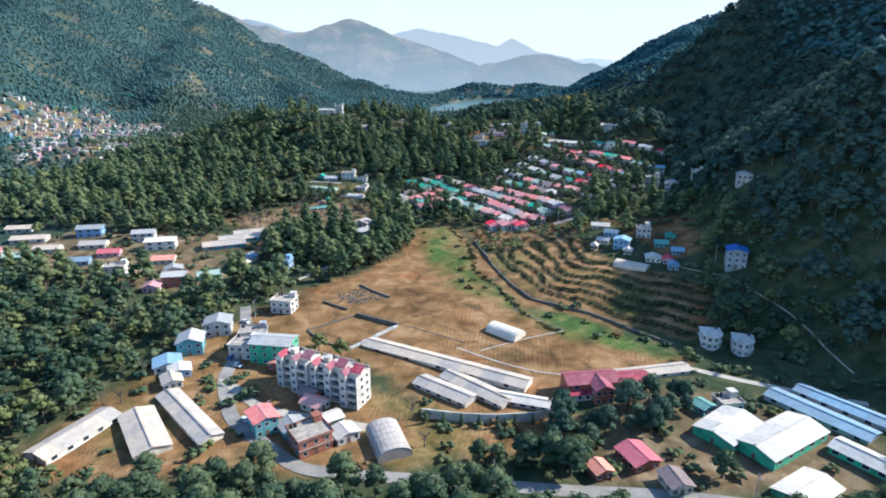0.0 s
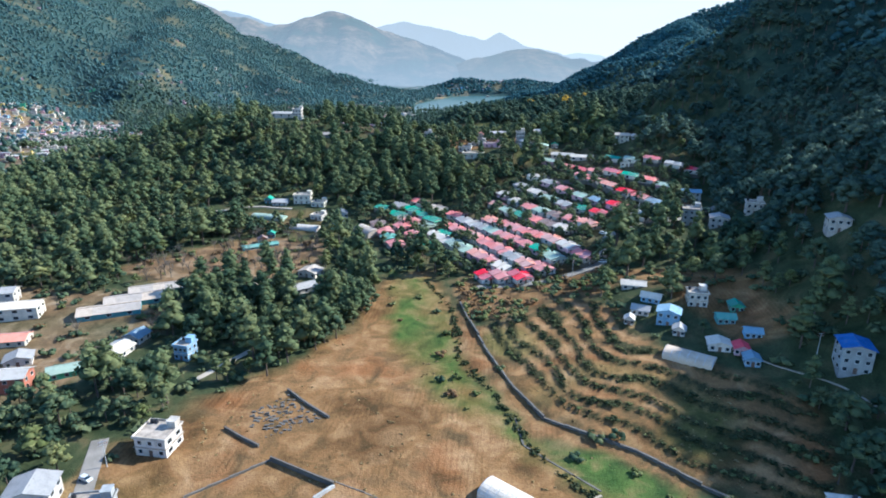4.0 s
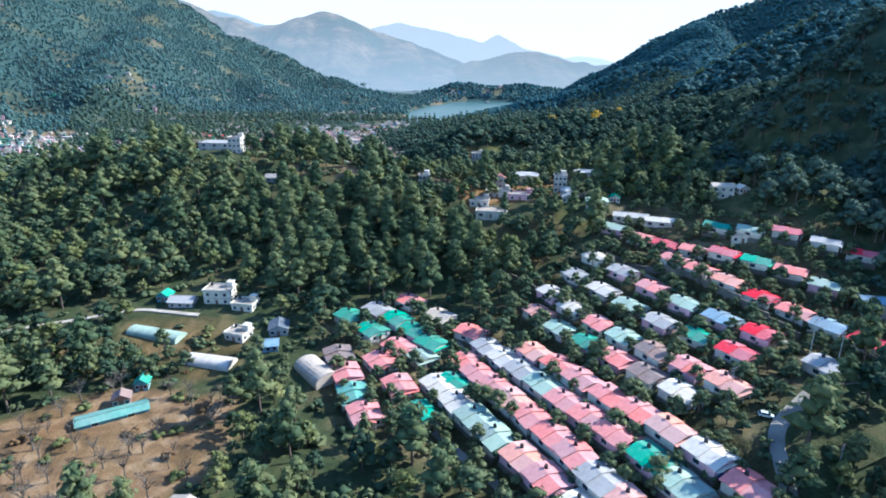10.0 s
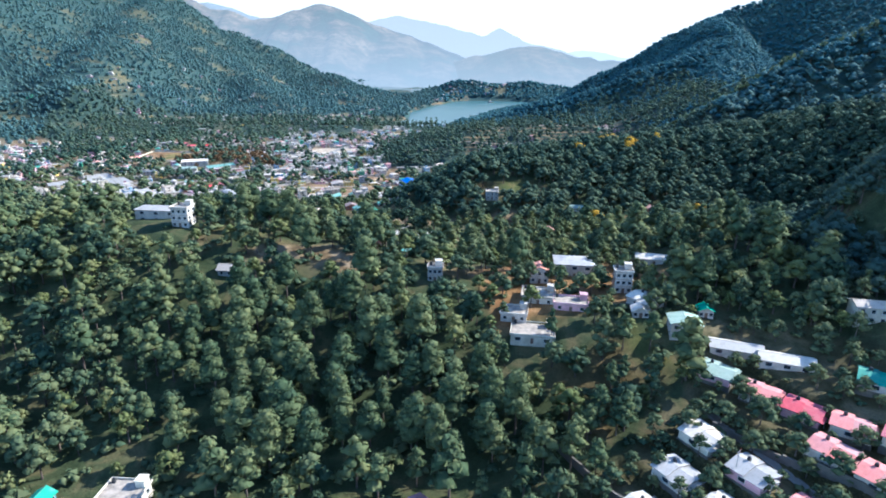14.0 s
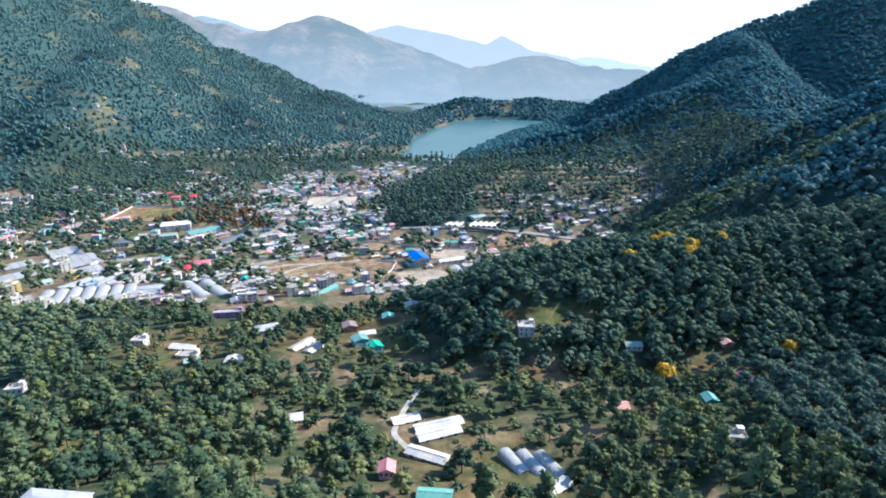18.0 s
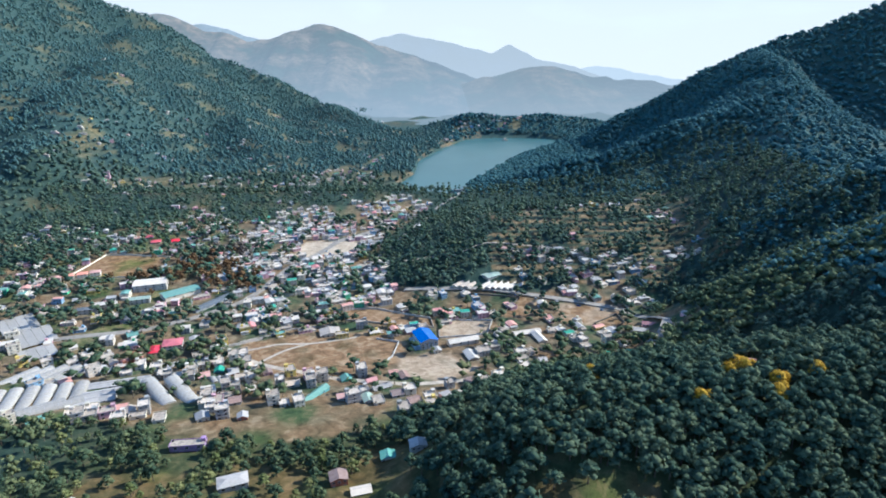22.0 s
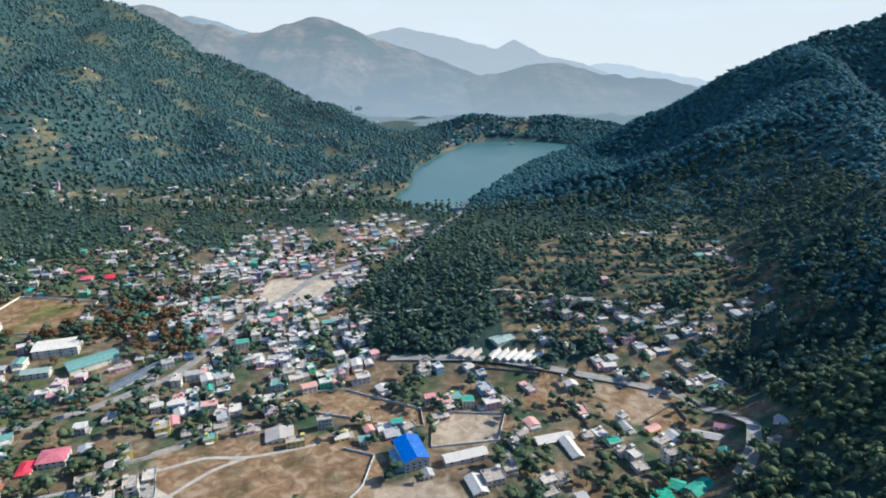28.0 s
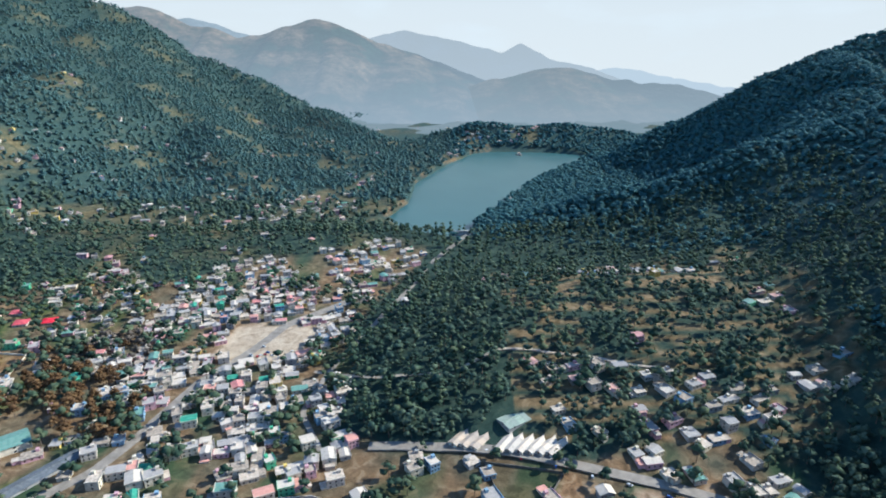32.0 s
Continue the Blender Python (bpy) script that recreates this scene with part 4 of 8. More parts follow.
ROOFS = {"pink": sheet_metal("pink_sheet", (0.56, 0.2, 0.175)), "red": sheet_metal("crimson_sheet", (0.52, 0.055, 0.075)), "green": sheet_metal("green_sheet", (0.045, 0.28, 0.17)),
         "sage": sheet_metal("sage_sheet", (0.3, 0.365, 0.28)), "grey": sheet_metal("grey_sheet", (0.36, 0.325, 0.29)), "white": sheet_metal("white_sheet", (0.56, 0.475, 0.375)),
         "salmon": sheet_metal("salmon_sheet", (0.58, 0.26, 0.19)), "blue": sheet_metal("pale_blue_sheet", (0.21, 0.29, 0.345)), "tan": sheet_metal("tan_sheet", (0.45, 0.355, 0.265)),
         "cobalt": sheet_metal("cobalt_sheet", (0.018, 0.1, 0.34)), "maroon": sheet_metal("maroon_sheet", (0.27, 0.06, 0.075)), "brown": sheet_metal("brown_sheet", (0.24, 0.16, 0.13)), "teal": sheet_metal("teal_sheet", (0.14, 0.28, 0.22)),
         "dark": sheet_metal("dark_sheet", (0.12, 0.13, 0.14))}
CEMENT = surface("roof_cement", (0.4, 0.325, 0.25), 0.9, stain=2.0, wear=0.5)
PALE_CEMENT = surface("limewashed_roof", (0.58, 0.48, 0.375), 0.9, stain=2.0, wear=0.45)
FRAME = surface("window_frame_paint", (0.55, 0.53, 0.5), 0.6, bump=0)
DOOR_WOOD = surface("door_paint", (0.16, 0.1, 0.07), 0.6, bump=0)
TANK = surface("black_tank_plastic", (0.03, 0.03, 0.033), 0.5, bump=0, wear=0.1)
POLY = surface("greenhouse_film", (0.36, 0.32, 0.27), 0.45, stain=1.5, wear=0.3)
STEEL = surface("galvanised_steel", (0.5, 0.51, 0.52), 0.4, 0.7, bump=0)
ASPHALT = surface("worn_asphalt", (0.27, 0.235, 0.195), 0.95, grain=0.5, stain=6.0, vary=0)
TRACK = surface("dirt_track", (0.42, 0.35, 0.27), 0.95, grain=0.6, stain=5.0, vary=0)
CONCRETE = surface("wall_concrete", (0.5, 0.48, 0.44), 0.9, stain=3.0, wear=0.45)


def part(name, bm, material, parent, label=""):
    me = bpy.data.meshes.new(name)
    bm.to_mesh(me)
    bm.free()
    me.materials.append(material)
    ob = new(name, me)
    ob.parent = parent
    return tagged(ob, label)


def share(name, me, parent, m, extra=None):
    ob = new(name, me)
    ob.parent = parent
    ob.matrix_basis = m
    if extra:
        sub_ = new(*extra)
        sub_.parent = ob
    return ob


def box(bm, x0, x1, y0, y1, z0, z1):
    v = [bm.verts.new(c) for c in ((x0, y0, z0), (x1, y0, z0), (x1, y1, z0), (x0, y1, z0), (x0, y0, z1), (x1, y0, z1), (x1, y1, z1), (x0, y1, z1))]
    for f in ((3, 2, 1, 0), (4, 5, 6, 7), (0, 1, 5, 4), (1, 2, 6, 5), (2, 3, 7, 6), (3, 0, 4, 7)):
        bm.faces.new([v[i] for i in f])


def boxes(*dims):
    bm = bmesh.new()
    for d in dims:
        box(bm, *d)
    return bm


def prism(bm, profile, y0, y1):
    """A closed x-z outline drawn out along y."""
    a = [bm.verts.new((x, y0, z)) for x, z in profile]
    b = [bm.verts.new((x, y1, z)) for x, z in profile]
    bm.faces.new(a)
    bm.faces.new(b[::-1])
    n = len(profile)
    for i in range(n):
        j = (i + 1) % n
        bm.faces.new((a[j], a[i], b[i], b[j]))
    bmesh.ops.recalc_face_normals(bm, faces=bm.faces)


def window_mesh(w, h):
    """A window facing -y: one frame with its pane set back in it."""
    bm = bmesh.new()
    rings = []
    for k, y in ((0.12, 0.02), (0.12, -0.07), (0.0, -0.07), (0.0, -0.02)):
        rings.append([bm.verts.new((sx * (w / 2 + k), y, sz * (h / 2 + k))) for sx, sz in ((-1, -1), (1, -1), (1, 1), (-1, 1))])
    for p0, p1 in zip(rings[:-1], rings[1:]):
        for i in range(4):
            bm.faces.new((p0[i], p0[(i + 1) % 4], p1[(i + 1) % 4], p1[i]))
    bm.faces.new(rings[-1]).material_index = 1
    me = bpy.data.meshes.new("window")
    bm.to_mesh(me)
    bm.free()
    me.materials.append(FRAME), me.materials.append(GLASS)
    return me


def simple_mesh(name, bm, mat_):
    me = bpy.data.meshes.new(name)
    bm.to_mesh(me)
    bm.free()
    me.materials.append(mat_)
    return me


WINDOW = window_mesh(1.2, 1.25)
WIDE_WINDOW = window_mesh(1.9, 1.3)
DOOR = simple_mesh("door", boxes((-0.5, 0.5, -0.05, 0.02, 0, 2.05), (-0.58, -0.5, -0.08, 0.02, 0, 2.13), (0.5, 0.58, -0.08, 0.02, 0, 2.13), (-0.58, 0.58, -0.08, 0.02, 2.05, 2.13)), DOOR_WOOD)


def tank_mesh():
    bm = bmesh.new()
    for r, z0, z1 in ((0.55, 0.25, 1.2), (0.42, 1.2, 1.38), (0.2, 1.38, 1.46)):
        bmesh.ops.create_cone(bm, cap_ends=True, segments=10, radius1=r, radius2=r * 0.93, depth=z1 - z0, matrix=Matrix.Translation((0, 0, (z0 + z1) / 2)))
    box(bm, -0.5, 0.5, -0.5, 0.5, 0, 0.25)
    return simple_mesh("water_tank", bm, TANK)


WATER_TANK = tank_mesh()
HANDLE = ("handle", simple_mesh("handle", boxes((0.34, 0.4, -0.12, -0.05, 0.95, 1.2)), STEEL))
MULLION = ("mullion", simple_mesh("mullion", boxes((-0.04, 0.04, -0.06, -0.015, -0.62, 0.62)), FRAME))
TURNS = {"front": 0, "back": 180, "left": -90, "right": 90}


def put_openings(thing, w, d, floors, per_front, per_side, floor_h=3.0, base=0.0, door=True, back=False):
    """Windows and a door in the four walls of a block."""
    for k in range(floors):
        z = base + k * floor_h + 1.55
        for side, n, run, off in (("front", per_front, w, d / 2), ("back", per_front if back else 0, w, d / 2), ("left", per_side, d, w / 2), ("right", per_side, d, w / 2)):
            for i in range(n):
                a = (i + 0.5) / n * run - run / 2
                if door and k == 0 and side == "front" and i == n // 2:
                    share("door", DOOR, thing, Matrix.Rotation(radians(TURNS[side]), 4, "Z") @ Matrix.Translation((a, -off - 0.004, base + 0.05)), HANDLE)
                    continue
                share("window", WIDE_WINDOW if n and run / n > 4.2 else WINDOW, thing, Matrix.Rotation(radians(TURNS[side]), 4, "Z") @ Matrix.Translation((a, -off - 0.004, z)))


def gable_roof(w, d, z, rise, over=0.5, thick=0.12):
    """A pitched roof, ridge along y, with its sheets' thickness and eaves."""
    bm = bmesh.new()
    hw, drop = w / 2 + over, rise * over / (w / 2)
    prism(bm, [(-hw, z - drop), (0, z + rise), (hw, z - drop), (hw, z - drop + thick), (0, z + rise + thick), (-hw, z - drop + thick)], -d / 2 - over, d / 2 + over)
    return bm


def gable_wall(w, d, z0, z1, rise):
    bm = bmesh.new()
    prism(bm, [(-w / 2, z0), (w / 2, z0), (w / 2, z1), (0, z1 + rise), (-w / 2, z1)], -d / 2, d / 2)
    return bm


def hip_roof(w, d, z, rise, over=0.5):
    bm = bmesh.new()
    hw, hd = w / 2 + over, d / 2 + over
    run = max(0.01, hd - hw) if hd > hw else 0.01
    runx = max(0.01, hw - hd) if hw > hd else 0.01
    b = [bm.verts.new(c) for c in ((-hw, -hd, z), (hw, -hd, z), (hw, hd, z), (-hw, hd, z))]
    e = [bm.verts.new(c) for c in ((-hw, -hd, z + 0.12), (hw, -hd, z + 0.12), (hw, hd, z + 0.12), (-hw, hd, z + 0.12))]
    if hd >= hw:
        r = [bm.verts.new((0, -run, z + rise)), bm.verts.new((0, run, z + rise))]
        tops = ((e[0], e[1], r[0]), (e[1], e[2], r[1], r[0]), (e[2], e[3], r[1]), (e[3], e[0], r[0], r[1]))
    else:
        r = [bm.verts.new((-runx, 0, z + rise)), bm.verts.new((runx, 0, z + rise))]
        tops = ((e[0], e[1], r[1], r[0]), (e[1], e[2], r[1]), (e[2], e[3], r[0], r[1]), (e[3], e[0], r[0]))
    bm.faces.new(b[::-1])
    for f in tops:
        bm.faces.new(f)
    for i in range(4):
        bm.faces.new((b[i], b[(i + 1) % 4], e[(i + 1) % 4], e[i]))
    return bm


def thing_at(name, px, py, yaw, reach, label, category, group=""):
    """An Empty at the foot of a thing that stands at a plan place; reach keeps trees away, in metres."""
    if len(label.split()) < 4:
        label += " on the hillside"
    ob = tagged(new(name), label, category, group)
    z = min(ground_at(px + dx * reach * 0.5 / PLAN, py + dy * reach * 0.5 / PLAN) for dx in (-1, 0, 1) for dy in (-1, 0, 1))
    zc = ground_at(px, py)
    ob.matrix_basis = pose(*flat_place(px, py), max(z, zc - 1.2), 0, 0, yaw)
    BUILT.append((px, py, reach / PLAN * 0.62))
    BUILT.append((px - 0.04 * px * reach / 30, py - reach / PLAN * 0.62 - 3.0, 4.5))
    return ob


def flat_block(thing, w, d, floors, wall, per_front=3, per_side=2, floor_h=3.0, roof=CEMENT, stair=True, tanks=1, bands=True, door=True):
    """A flat-roofed plastered block with slabs, parapet, stair room and tanks."""
    top = floors * floor_h
    part("wall", boxes((-w / 2, w / 2, -d / 2, d / 2, -2.0, top)), WALLS[wall], thing)
    if bands:
        for k in range(1, floors):
            part("floor_slab", boxes((-w / 2 - 0.35, w / 2 + 0.35, -d / 2 - 0.35, d / 2 + 0.35, k * floor_h - 0.08, k * floor_h + 0.08)), CEMENT, thing)
    part("roof", boxes((-w / 2 - 0.45, w / 2 + 0.45, -d / 2 - 0.45, d / 2 + 0.45, top, top + 0.16)), roof, thing, "stained cement roof slab")
    part("parapet", boxes((-w / 2 - 0.4, w / 2 + 0.4, -d / 2 - 0.4, -d / 2 - 0.25, top + 0.16, top + 0.75), (-w / 2 - 0.4, w / 2 + 0.4, d / 2 + 0.25, d / 2 + 0.4, top + 0.16, top + 0.75),
                          (-w / 2 - 0.4, -w / 2 - 0.25, -d / 2 - 0.25, d / 2 + 0.25, top + 0.16, top + 0.75), (w / 2 + 0.25, w / 2 + 0.4, -d / 2 - 0.25, d / 2 + 0.25, top + 0.16, top + 0.75)),
         WALLS[wall], thing)
    if stair:
        part("stair_room", boxes((w / 2 - 2.8, w / 2 - 0.2, d / 2 - 2.8, d / 2 - 0.1, top + 0.16, top + 2.4), (w / 2 - 3.0, w / 2, d / 2 - 3.0, d / 2 + 0.1, top + 2.4, top + 2.52)), WALLS[wall], thing)
    for i in range(tanks):
        share("water_tank", WATER_TANK, thing, Matrix.Translation((-w / 2 + 1.0 + 1.4 * i, d / 2 - 1.1, top + 0.16)))
    put_openings(thing, w, d, floors, per_front, per_side, floor_h, door=door)


def pitched_block(thing, w, d, floors, wall, roof, rise=1.6, per_front=3, per_side=2, floor_h=3.0, hip=False, over=0.6, door=True):
    """A house under a pitched sheet roof, ridge along y."""
    top = floors * floor_h
    if hip:
        part("wall", boxes((-w / 2, w / 2, -d / 2, d / 2, -2.0, top)), WALLS[wall], thing)
        part("roof", hip_roof(w, d, top, rise, over), ROOFS[roof], thing)
    else:
        part("wall", gable_wall(w, d, -2.0, top, rise), WALLS[wall], thing)
        part("roof", gable_roof(w, d, top, rise, over), ROOFS[roof], thing)
        part("ridge_cap", boxes((-0.18, 0.18, -d / 2 - over, d / 2 + over, top + rise + 0.08, top + rise + 0.18)), ROOFS[roof], thing)
    put_openings(thing, w, d, floors, per_front, per_side, floor_h, door=door)


def shed(px0, py0, px1, py1, width, eave, rise, wall, roof, label, name="farm_shed", category="shed", openings=5):
    """A long low building from one end to the other of a plan line."""
    dx, dy = px1 - px0, py1 - py0
    length = math.hypot(dx, dy) * PLAN
    width, eave, rise = width * 1.2, eave * 0.85, rise * 0.95
    yaw = math.degrees(math.atan2(dy, dx)) - 90
    t = thing_at(name, (px0 + px1) / 2, (py0 + py1) / 2, yaw, min(width * 1.2, 14), label, category)
    for f in (0.15, 0.3, 0.5, 0.7, 0.85):
        BUILT.append((px0 + dx * f, py0 + dy * f, width / PLAN * 0.75))
    part("wall", gable_wall(width, length, -2.0, eave, rise), WALLS[wall], t)
    n = max(2, min(8, int(length / 5)))
    for i in range(n):
        a, b = -length / 2 - 0.5 + i * (length + 1.0) / n, -length / 2 - 0.5 + (i + 1) * (length + 1.0) / n - 0.03
        bm = gable_roof(width, b - a, eave, rise + (0.02 if i % 2 else 0.0), 0.5)
        for v in bm.verts:
            v.co.y = a if v.co.y < 0 else b
        part("roof_bay", bm, ROOFS[roof], t)
    part("ridge_vent", boxes((-0.3, 0.3, -length / 2, length / 2, eave + rise + 0.1, eave + rise + 0.32)), ROOFS[roof], t)
    for i in range(openings):
        a = (i + 0.5) / openings * length - length / 2
        for sx, turn in ((-1, -90), (1, 90)):
            share("window", WIDE_WINDOW, t, Matrix.Translation((sx * (width / 2 + 0.004), a, eave * 0.58)) @ Matrix.Rotation(radians(turn), 4, "Z"))
    share("door", DOOR, t, Matrix.Translation((0, -length / 2 - 0.004, 0.05)), HANDLE)
    return t


def polyhouse(px0, py0, px1, py1, width, tall, label, ribs=6, film=None):
    """An arched greenhouse: film skin over steel hoops."""
    dx, dy = px1 - px0, py1 - py0
    length = math.hypot(dx, dy) * PLAN
    width, tall = width * 1.2, tall * 1.1
    yaw = math.degrees(math.atan2(dy, dx)) - 90
    t = thing_at("greenhouse", (px0 + px1) / 2, (py0 + py1) / 2, yaw, min(width * 1.2, 12), label, "greenhouse")
    for f in (0.1, 0.3, 0.7, 0.9):
        BUILT.append((px0 + dx * f, py0 + dy * f, width / PLAN * 0.7))

    def arc(k):
        return [(-math.cos(math.pi * i / 10) * width / 2 * k, (0.35 + 0.65 * math.sin(math.pi * i / 10)) * tall * k) for i in range(11)]

    bm = bmesh.new()
    prism(bm, [(-width / 2, -1.2)] + arc(1.0) + [(width / 2, -1.2)], -length / 2, length / 2)
    part("film_cover", bm, film or POLY, t, "cloudy plastic film")
    for r in range(ribs + 1):
        y = -length / 2 + length * r / ribs
        bm = bmesh.new()
        o = arc(1.012)
        i_ = arc(1.001)
        prism(bm, o + i_[::-1], y - 0.06, y + 0.06)
        part("hoop", bm, STEEL, t)
    share("door", DOOR, t, Matrix.Translation((0, -length / 2 - 0.01, 0.05)))
    return t


def ribbon(name, line, width, mat_, label, kind="structure", lift=0.12, category="road"):
    """A road or path laid over the ground along plan corners."""
    pts = []
    for (ax, ay), (bx, by) in zip(line[:-1], line[1:]):
        n = max(2, int(math.hypot(bx - ax, by - ay) / 2.5))
        pts += [(ax + (bx - ax) * i / n, ay + (by - ay) * i / n) for i in range(n)]
    pts.append(line[-1])
    p = np.array(pts)
    for _ in range(3):
        p[1:-1] = (p[:-2] + 2 * p[1:-1] + p[2:]) / 4
    t = np.gradient(p, axis=0)
    t /= np.linalg.norm(t, axis=1)[:, None] + 1e-9
    nrm = np.stack([-t[:, 1], t[:, 0]], 1) * (width / 2 / PLAN)
    cols = [p + nrm * f for f in (-1, -0.5, 0, 0.5, 1)]
    laid = [np.column_stack(place(c[:, 0], c[:, 1], height(c[:, 0], c[:, 1]))) for c in cols]
    zc = np.max([c[:, 2] for c in laid], axis=0) + lift
    cols = [c[:, :2] for c in laid]
    v = np.concatenate([np.column_stack([c, zc]) for c in cols] + [np.column_stack([cols[0], zc - 1.0]), np.column_stack([cols[-1], zc - 1.0])])
    n = len(p)
    q = []
    order = [5, 0, 1, 2, 3, 4, 6]
    for a, b in zip(order[:-1], order[1:]):
        i = np.arange(n - 1)
        q.append(np.stack([a * n + i, b * n + i, b * n + i + 1, a * n + i + 1], 1))
    for x, y in p[::3]:
        BUILT.append((x, y, width / PLAN * 0.5))
    return tagged(new(name, mesh_np(name, v, np.concatenate(q)[:, ::-1], [mat_])), label, category, kind=kind)


def wall_line(name, line, tall, thick, mat_, label):
    """A free-standing wall that follows the ground along plan corners."""
    bm = bmesh.new()
    for (ax, ay), (bx, by) in zip(line[:-1], line[1:]):
        n = max(1, int(math.hypot(bx - ax, by - ay) / 4))
        for i in range(n):
            x0, y0, x1, y1 = ax + (bx - ax) * i / n, ay + (by - ay) * i / n, ax + (bx - ax) * (i + 1) / n, ay + (by - ay) * (i + 1) / n
            z = max(ground_at(x0, y0), ground_at(x1, y1))
            k = len(bm.verts)
            (wx0, wy0), (wx1, wy1) = flat_place(x0, y0), flat_place(x1, y1)
            ln = math.hypot(wx1 - wx0, wy1 - wy0)
            box(bm, 0, ln, -thick / 2, thick / 2, z - 2.0, z + tall)
            bm.verts.ensure_lookup_table()
            m = pose(wx0, wy0, 0, 0, 0, math.degrees(math.atan2(wy1 - wy0, wx1 - wx0)))
            for v in bm.verts[k:]:
                v.co = m @ v.co
    me = simple_mesh(name, bm, mat_)
    return tagged(new(name, me), label, "wall", kind="structure")


# ---- roads and walls ----
ribbon("road", [(-30, 896), (11, 893), (40, 888), (70, 880), (110, 868), (141, 855), (156, 830), (157, 805), (146, 784), (132, 768)], 9.5, ASPHALT, "grey main road that skirts the town")
ribbon("road", [(-54, 895), (-70, 925), (-60, 960), (-40, 1005), (0, 1090), (30, 1118)], 4.5, ASPHALT, "town road towards the dam")
ribbon("road", [(-190, 846), (-160, 880), (-148, 918), (-136, 950), (-120, 975), (-100, 1010), (-60, 1040)], 9, ASPHALT, "busy main street through the market")
ribbon("road", [(-330, 800), (-270, 812), (-210, 830), (-190, 846)], 9, ASPHALT, "straight town road past the nurseries")
ribbon("road", [(-182, 768), (-140, 785), (-100, 760), (-60, 742), (-20, 732), (30, 742)], 5, TRACK, "pale dirt road beside the playing field")
ribbon("path", [(-135, 788), (-112, 800), (-92, 800), (-60, 810)], 3, TRACK, "pale path over the playing field", category="path")
ribbon("path", [(-118, 772), (-105, 790), (-92, 800)], 3, TRACK, "pale path over the playing field", category="path")
ribbon("road", [(-66, 185), (-58, 160), (-58, 140), (-50, 122), (-30, 104), (0, 100), (40, 97), (70, 92)], 5, ASPHALT, "narrow lane past the apartment block")
ribbon("road", [(-58, 140), (-44, 126), (-24, 121), (-12, 117)], 4, TRACK, "pale drive in front of the apartments")
ribbon("road", [(20, 262), (40, 260), (64, 268), (68, 284), (84, 296), (104, 300), (124, 312)], 4, ASPHALT, "lane round the foot of the colony")
ribbon("road", [(6, 300), (24, 272)], 3, ASPHALT, "colony lane between rows of bungalows")
ribbon("road", [(12, 334), (41, 274)], 3, ASPHALT, "colony lane between rows of bungalows")
ribbon("road", [(26, 330), (53, 272)], 3, ASPHALT, "colony lane between rows of bungalows")
ribbon("road", [(43, 352), (69, 302)], 3, ASPHALT, "colony lane between rows of bungalows")
ribbon("road", [(60, 372), (88, 312)], 3, ASPHALT, "colony lane between rows of bungalows")
ribbon("path", [(-56, 206), (-40, 232), (-28, 250), (-20, 262)], 2.5, TRACK, "winding pale track along the wood's edge", category="path")
ribbon("path", [(-120, 336), (-92, 346), (-78, 352), (-60, 348)], 2.5, TRACK, "dirt track to the hillside houses", category="path")
ribbon("path", [(80, 212), (96, 190), (104, 166), (108, 140)], 0.6, TRACK, "footpath across the shaded slope", category="path")
ribbon("road", [(60, 462), (46, 444), (50, 426)], 2.5, TRACK, "lane between the houses on the pass", category="road")
ribbon("path", [(-8, 560), (-14, 540), (-18, 520), (-10, 508)], 3, TRACK, "pale track down to the sheds", category="path")
ribbon("path", [(-70, 960), (-30, 945), (10, 940), (40, 955), (90, 950), (140, 935)], 3, TRACK, "winding track across the low hill", category="path")
wall_line("boundary_wall", [(-139, 803), (-108, 824), (-84, 830)], 1.8, 0.4, WALLS["white"], "long white wall beside the playing field")
wall_line("boundary_wall", [(-42, 760), (-33, 778), (-30, 800), (-46, 806)], 1.6, 0.4, CONCRETE, "grey wall round the dirt yard")
wall_line("boundary_wall", [(-5, 123), (4, 121), (12, 120.5), (21, 121.5), (30, 124.5)], 3.4, 0.4, WALLS["cream"], "curved cream compound wall")
wall_line("retaining_wall", [(28, 366), (36, 352), (42, 346)], 2.5, 0.6, WALLS["stone"], "dark stone retaining wall of the colony")
wall_line("retaining_wall", [(60, 366), (78, 346), (92, 316)], 2.0, 0.6, WALLS["stone"], "dark stone retaining wall of the colony")
wall_line("plot_wall", [(-28, 177.4), (-14, 169.6)], 1.6, 0.5, WALLS["stone"], "dark stone wall at the back of a walled plot")
wall_line("plot_wall", [(-14, 169.6), (-27, 156.1)], 0.9, 0.7, CONCRETE, "low pale wall beside the long nursery shed")
wall_line("plot_wall", [(-27, 156.1), (-36, 161), (-41.7, 167.7), (-28, 177.4)], 0.5, 0.5, WALLS["stone"], "low overgrown wall round a dry plot")
wall_line("ruined_wall", [(-40.6, 188.1), (-36, 184.6), (-31.5, 181.6)], 1.0, 0.6, WALLS["stone"], "broken dark stone wall in the field")
wall_line("ruined_wall", [(-30.2, 203), (-24, 196.5), (-18.4, 191.4)], 1.0, 0.6, WALLS["stone"], "broken dark stone wall beside rubble")
wall_line("stream_wall", [(14, 252), (15.5, 242), (20, 220.6), (24.6, 203.5), (30, 190.8), (38.4, 184.8), (47.3, 178.7), (56.7, 169.3), (68, 159.4)], 0.8, 0.7, WALLS["stone"], "dark stone channel wall below the terraces")

# ---- the colony ----
BUNGALOWS = {}


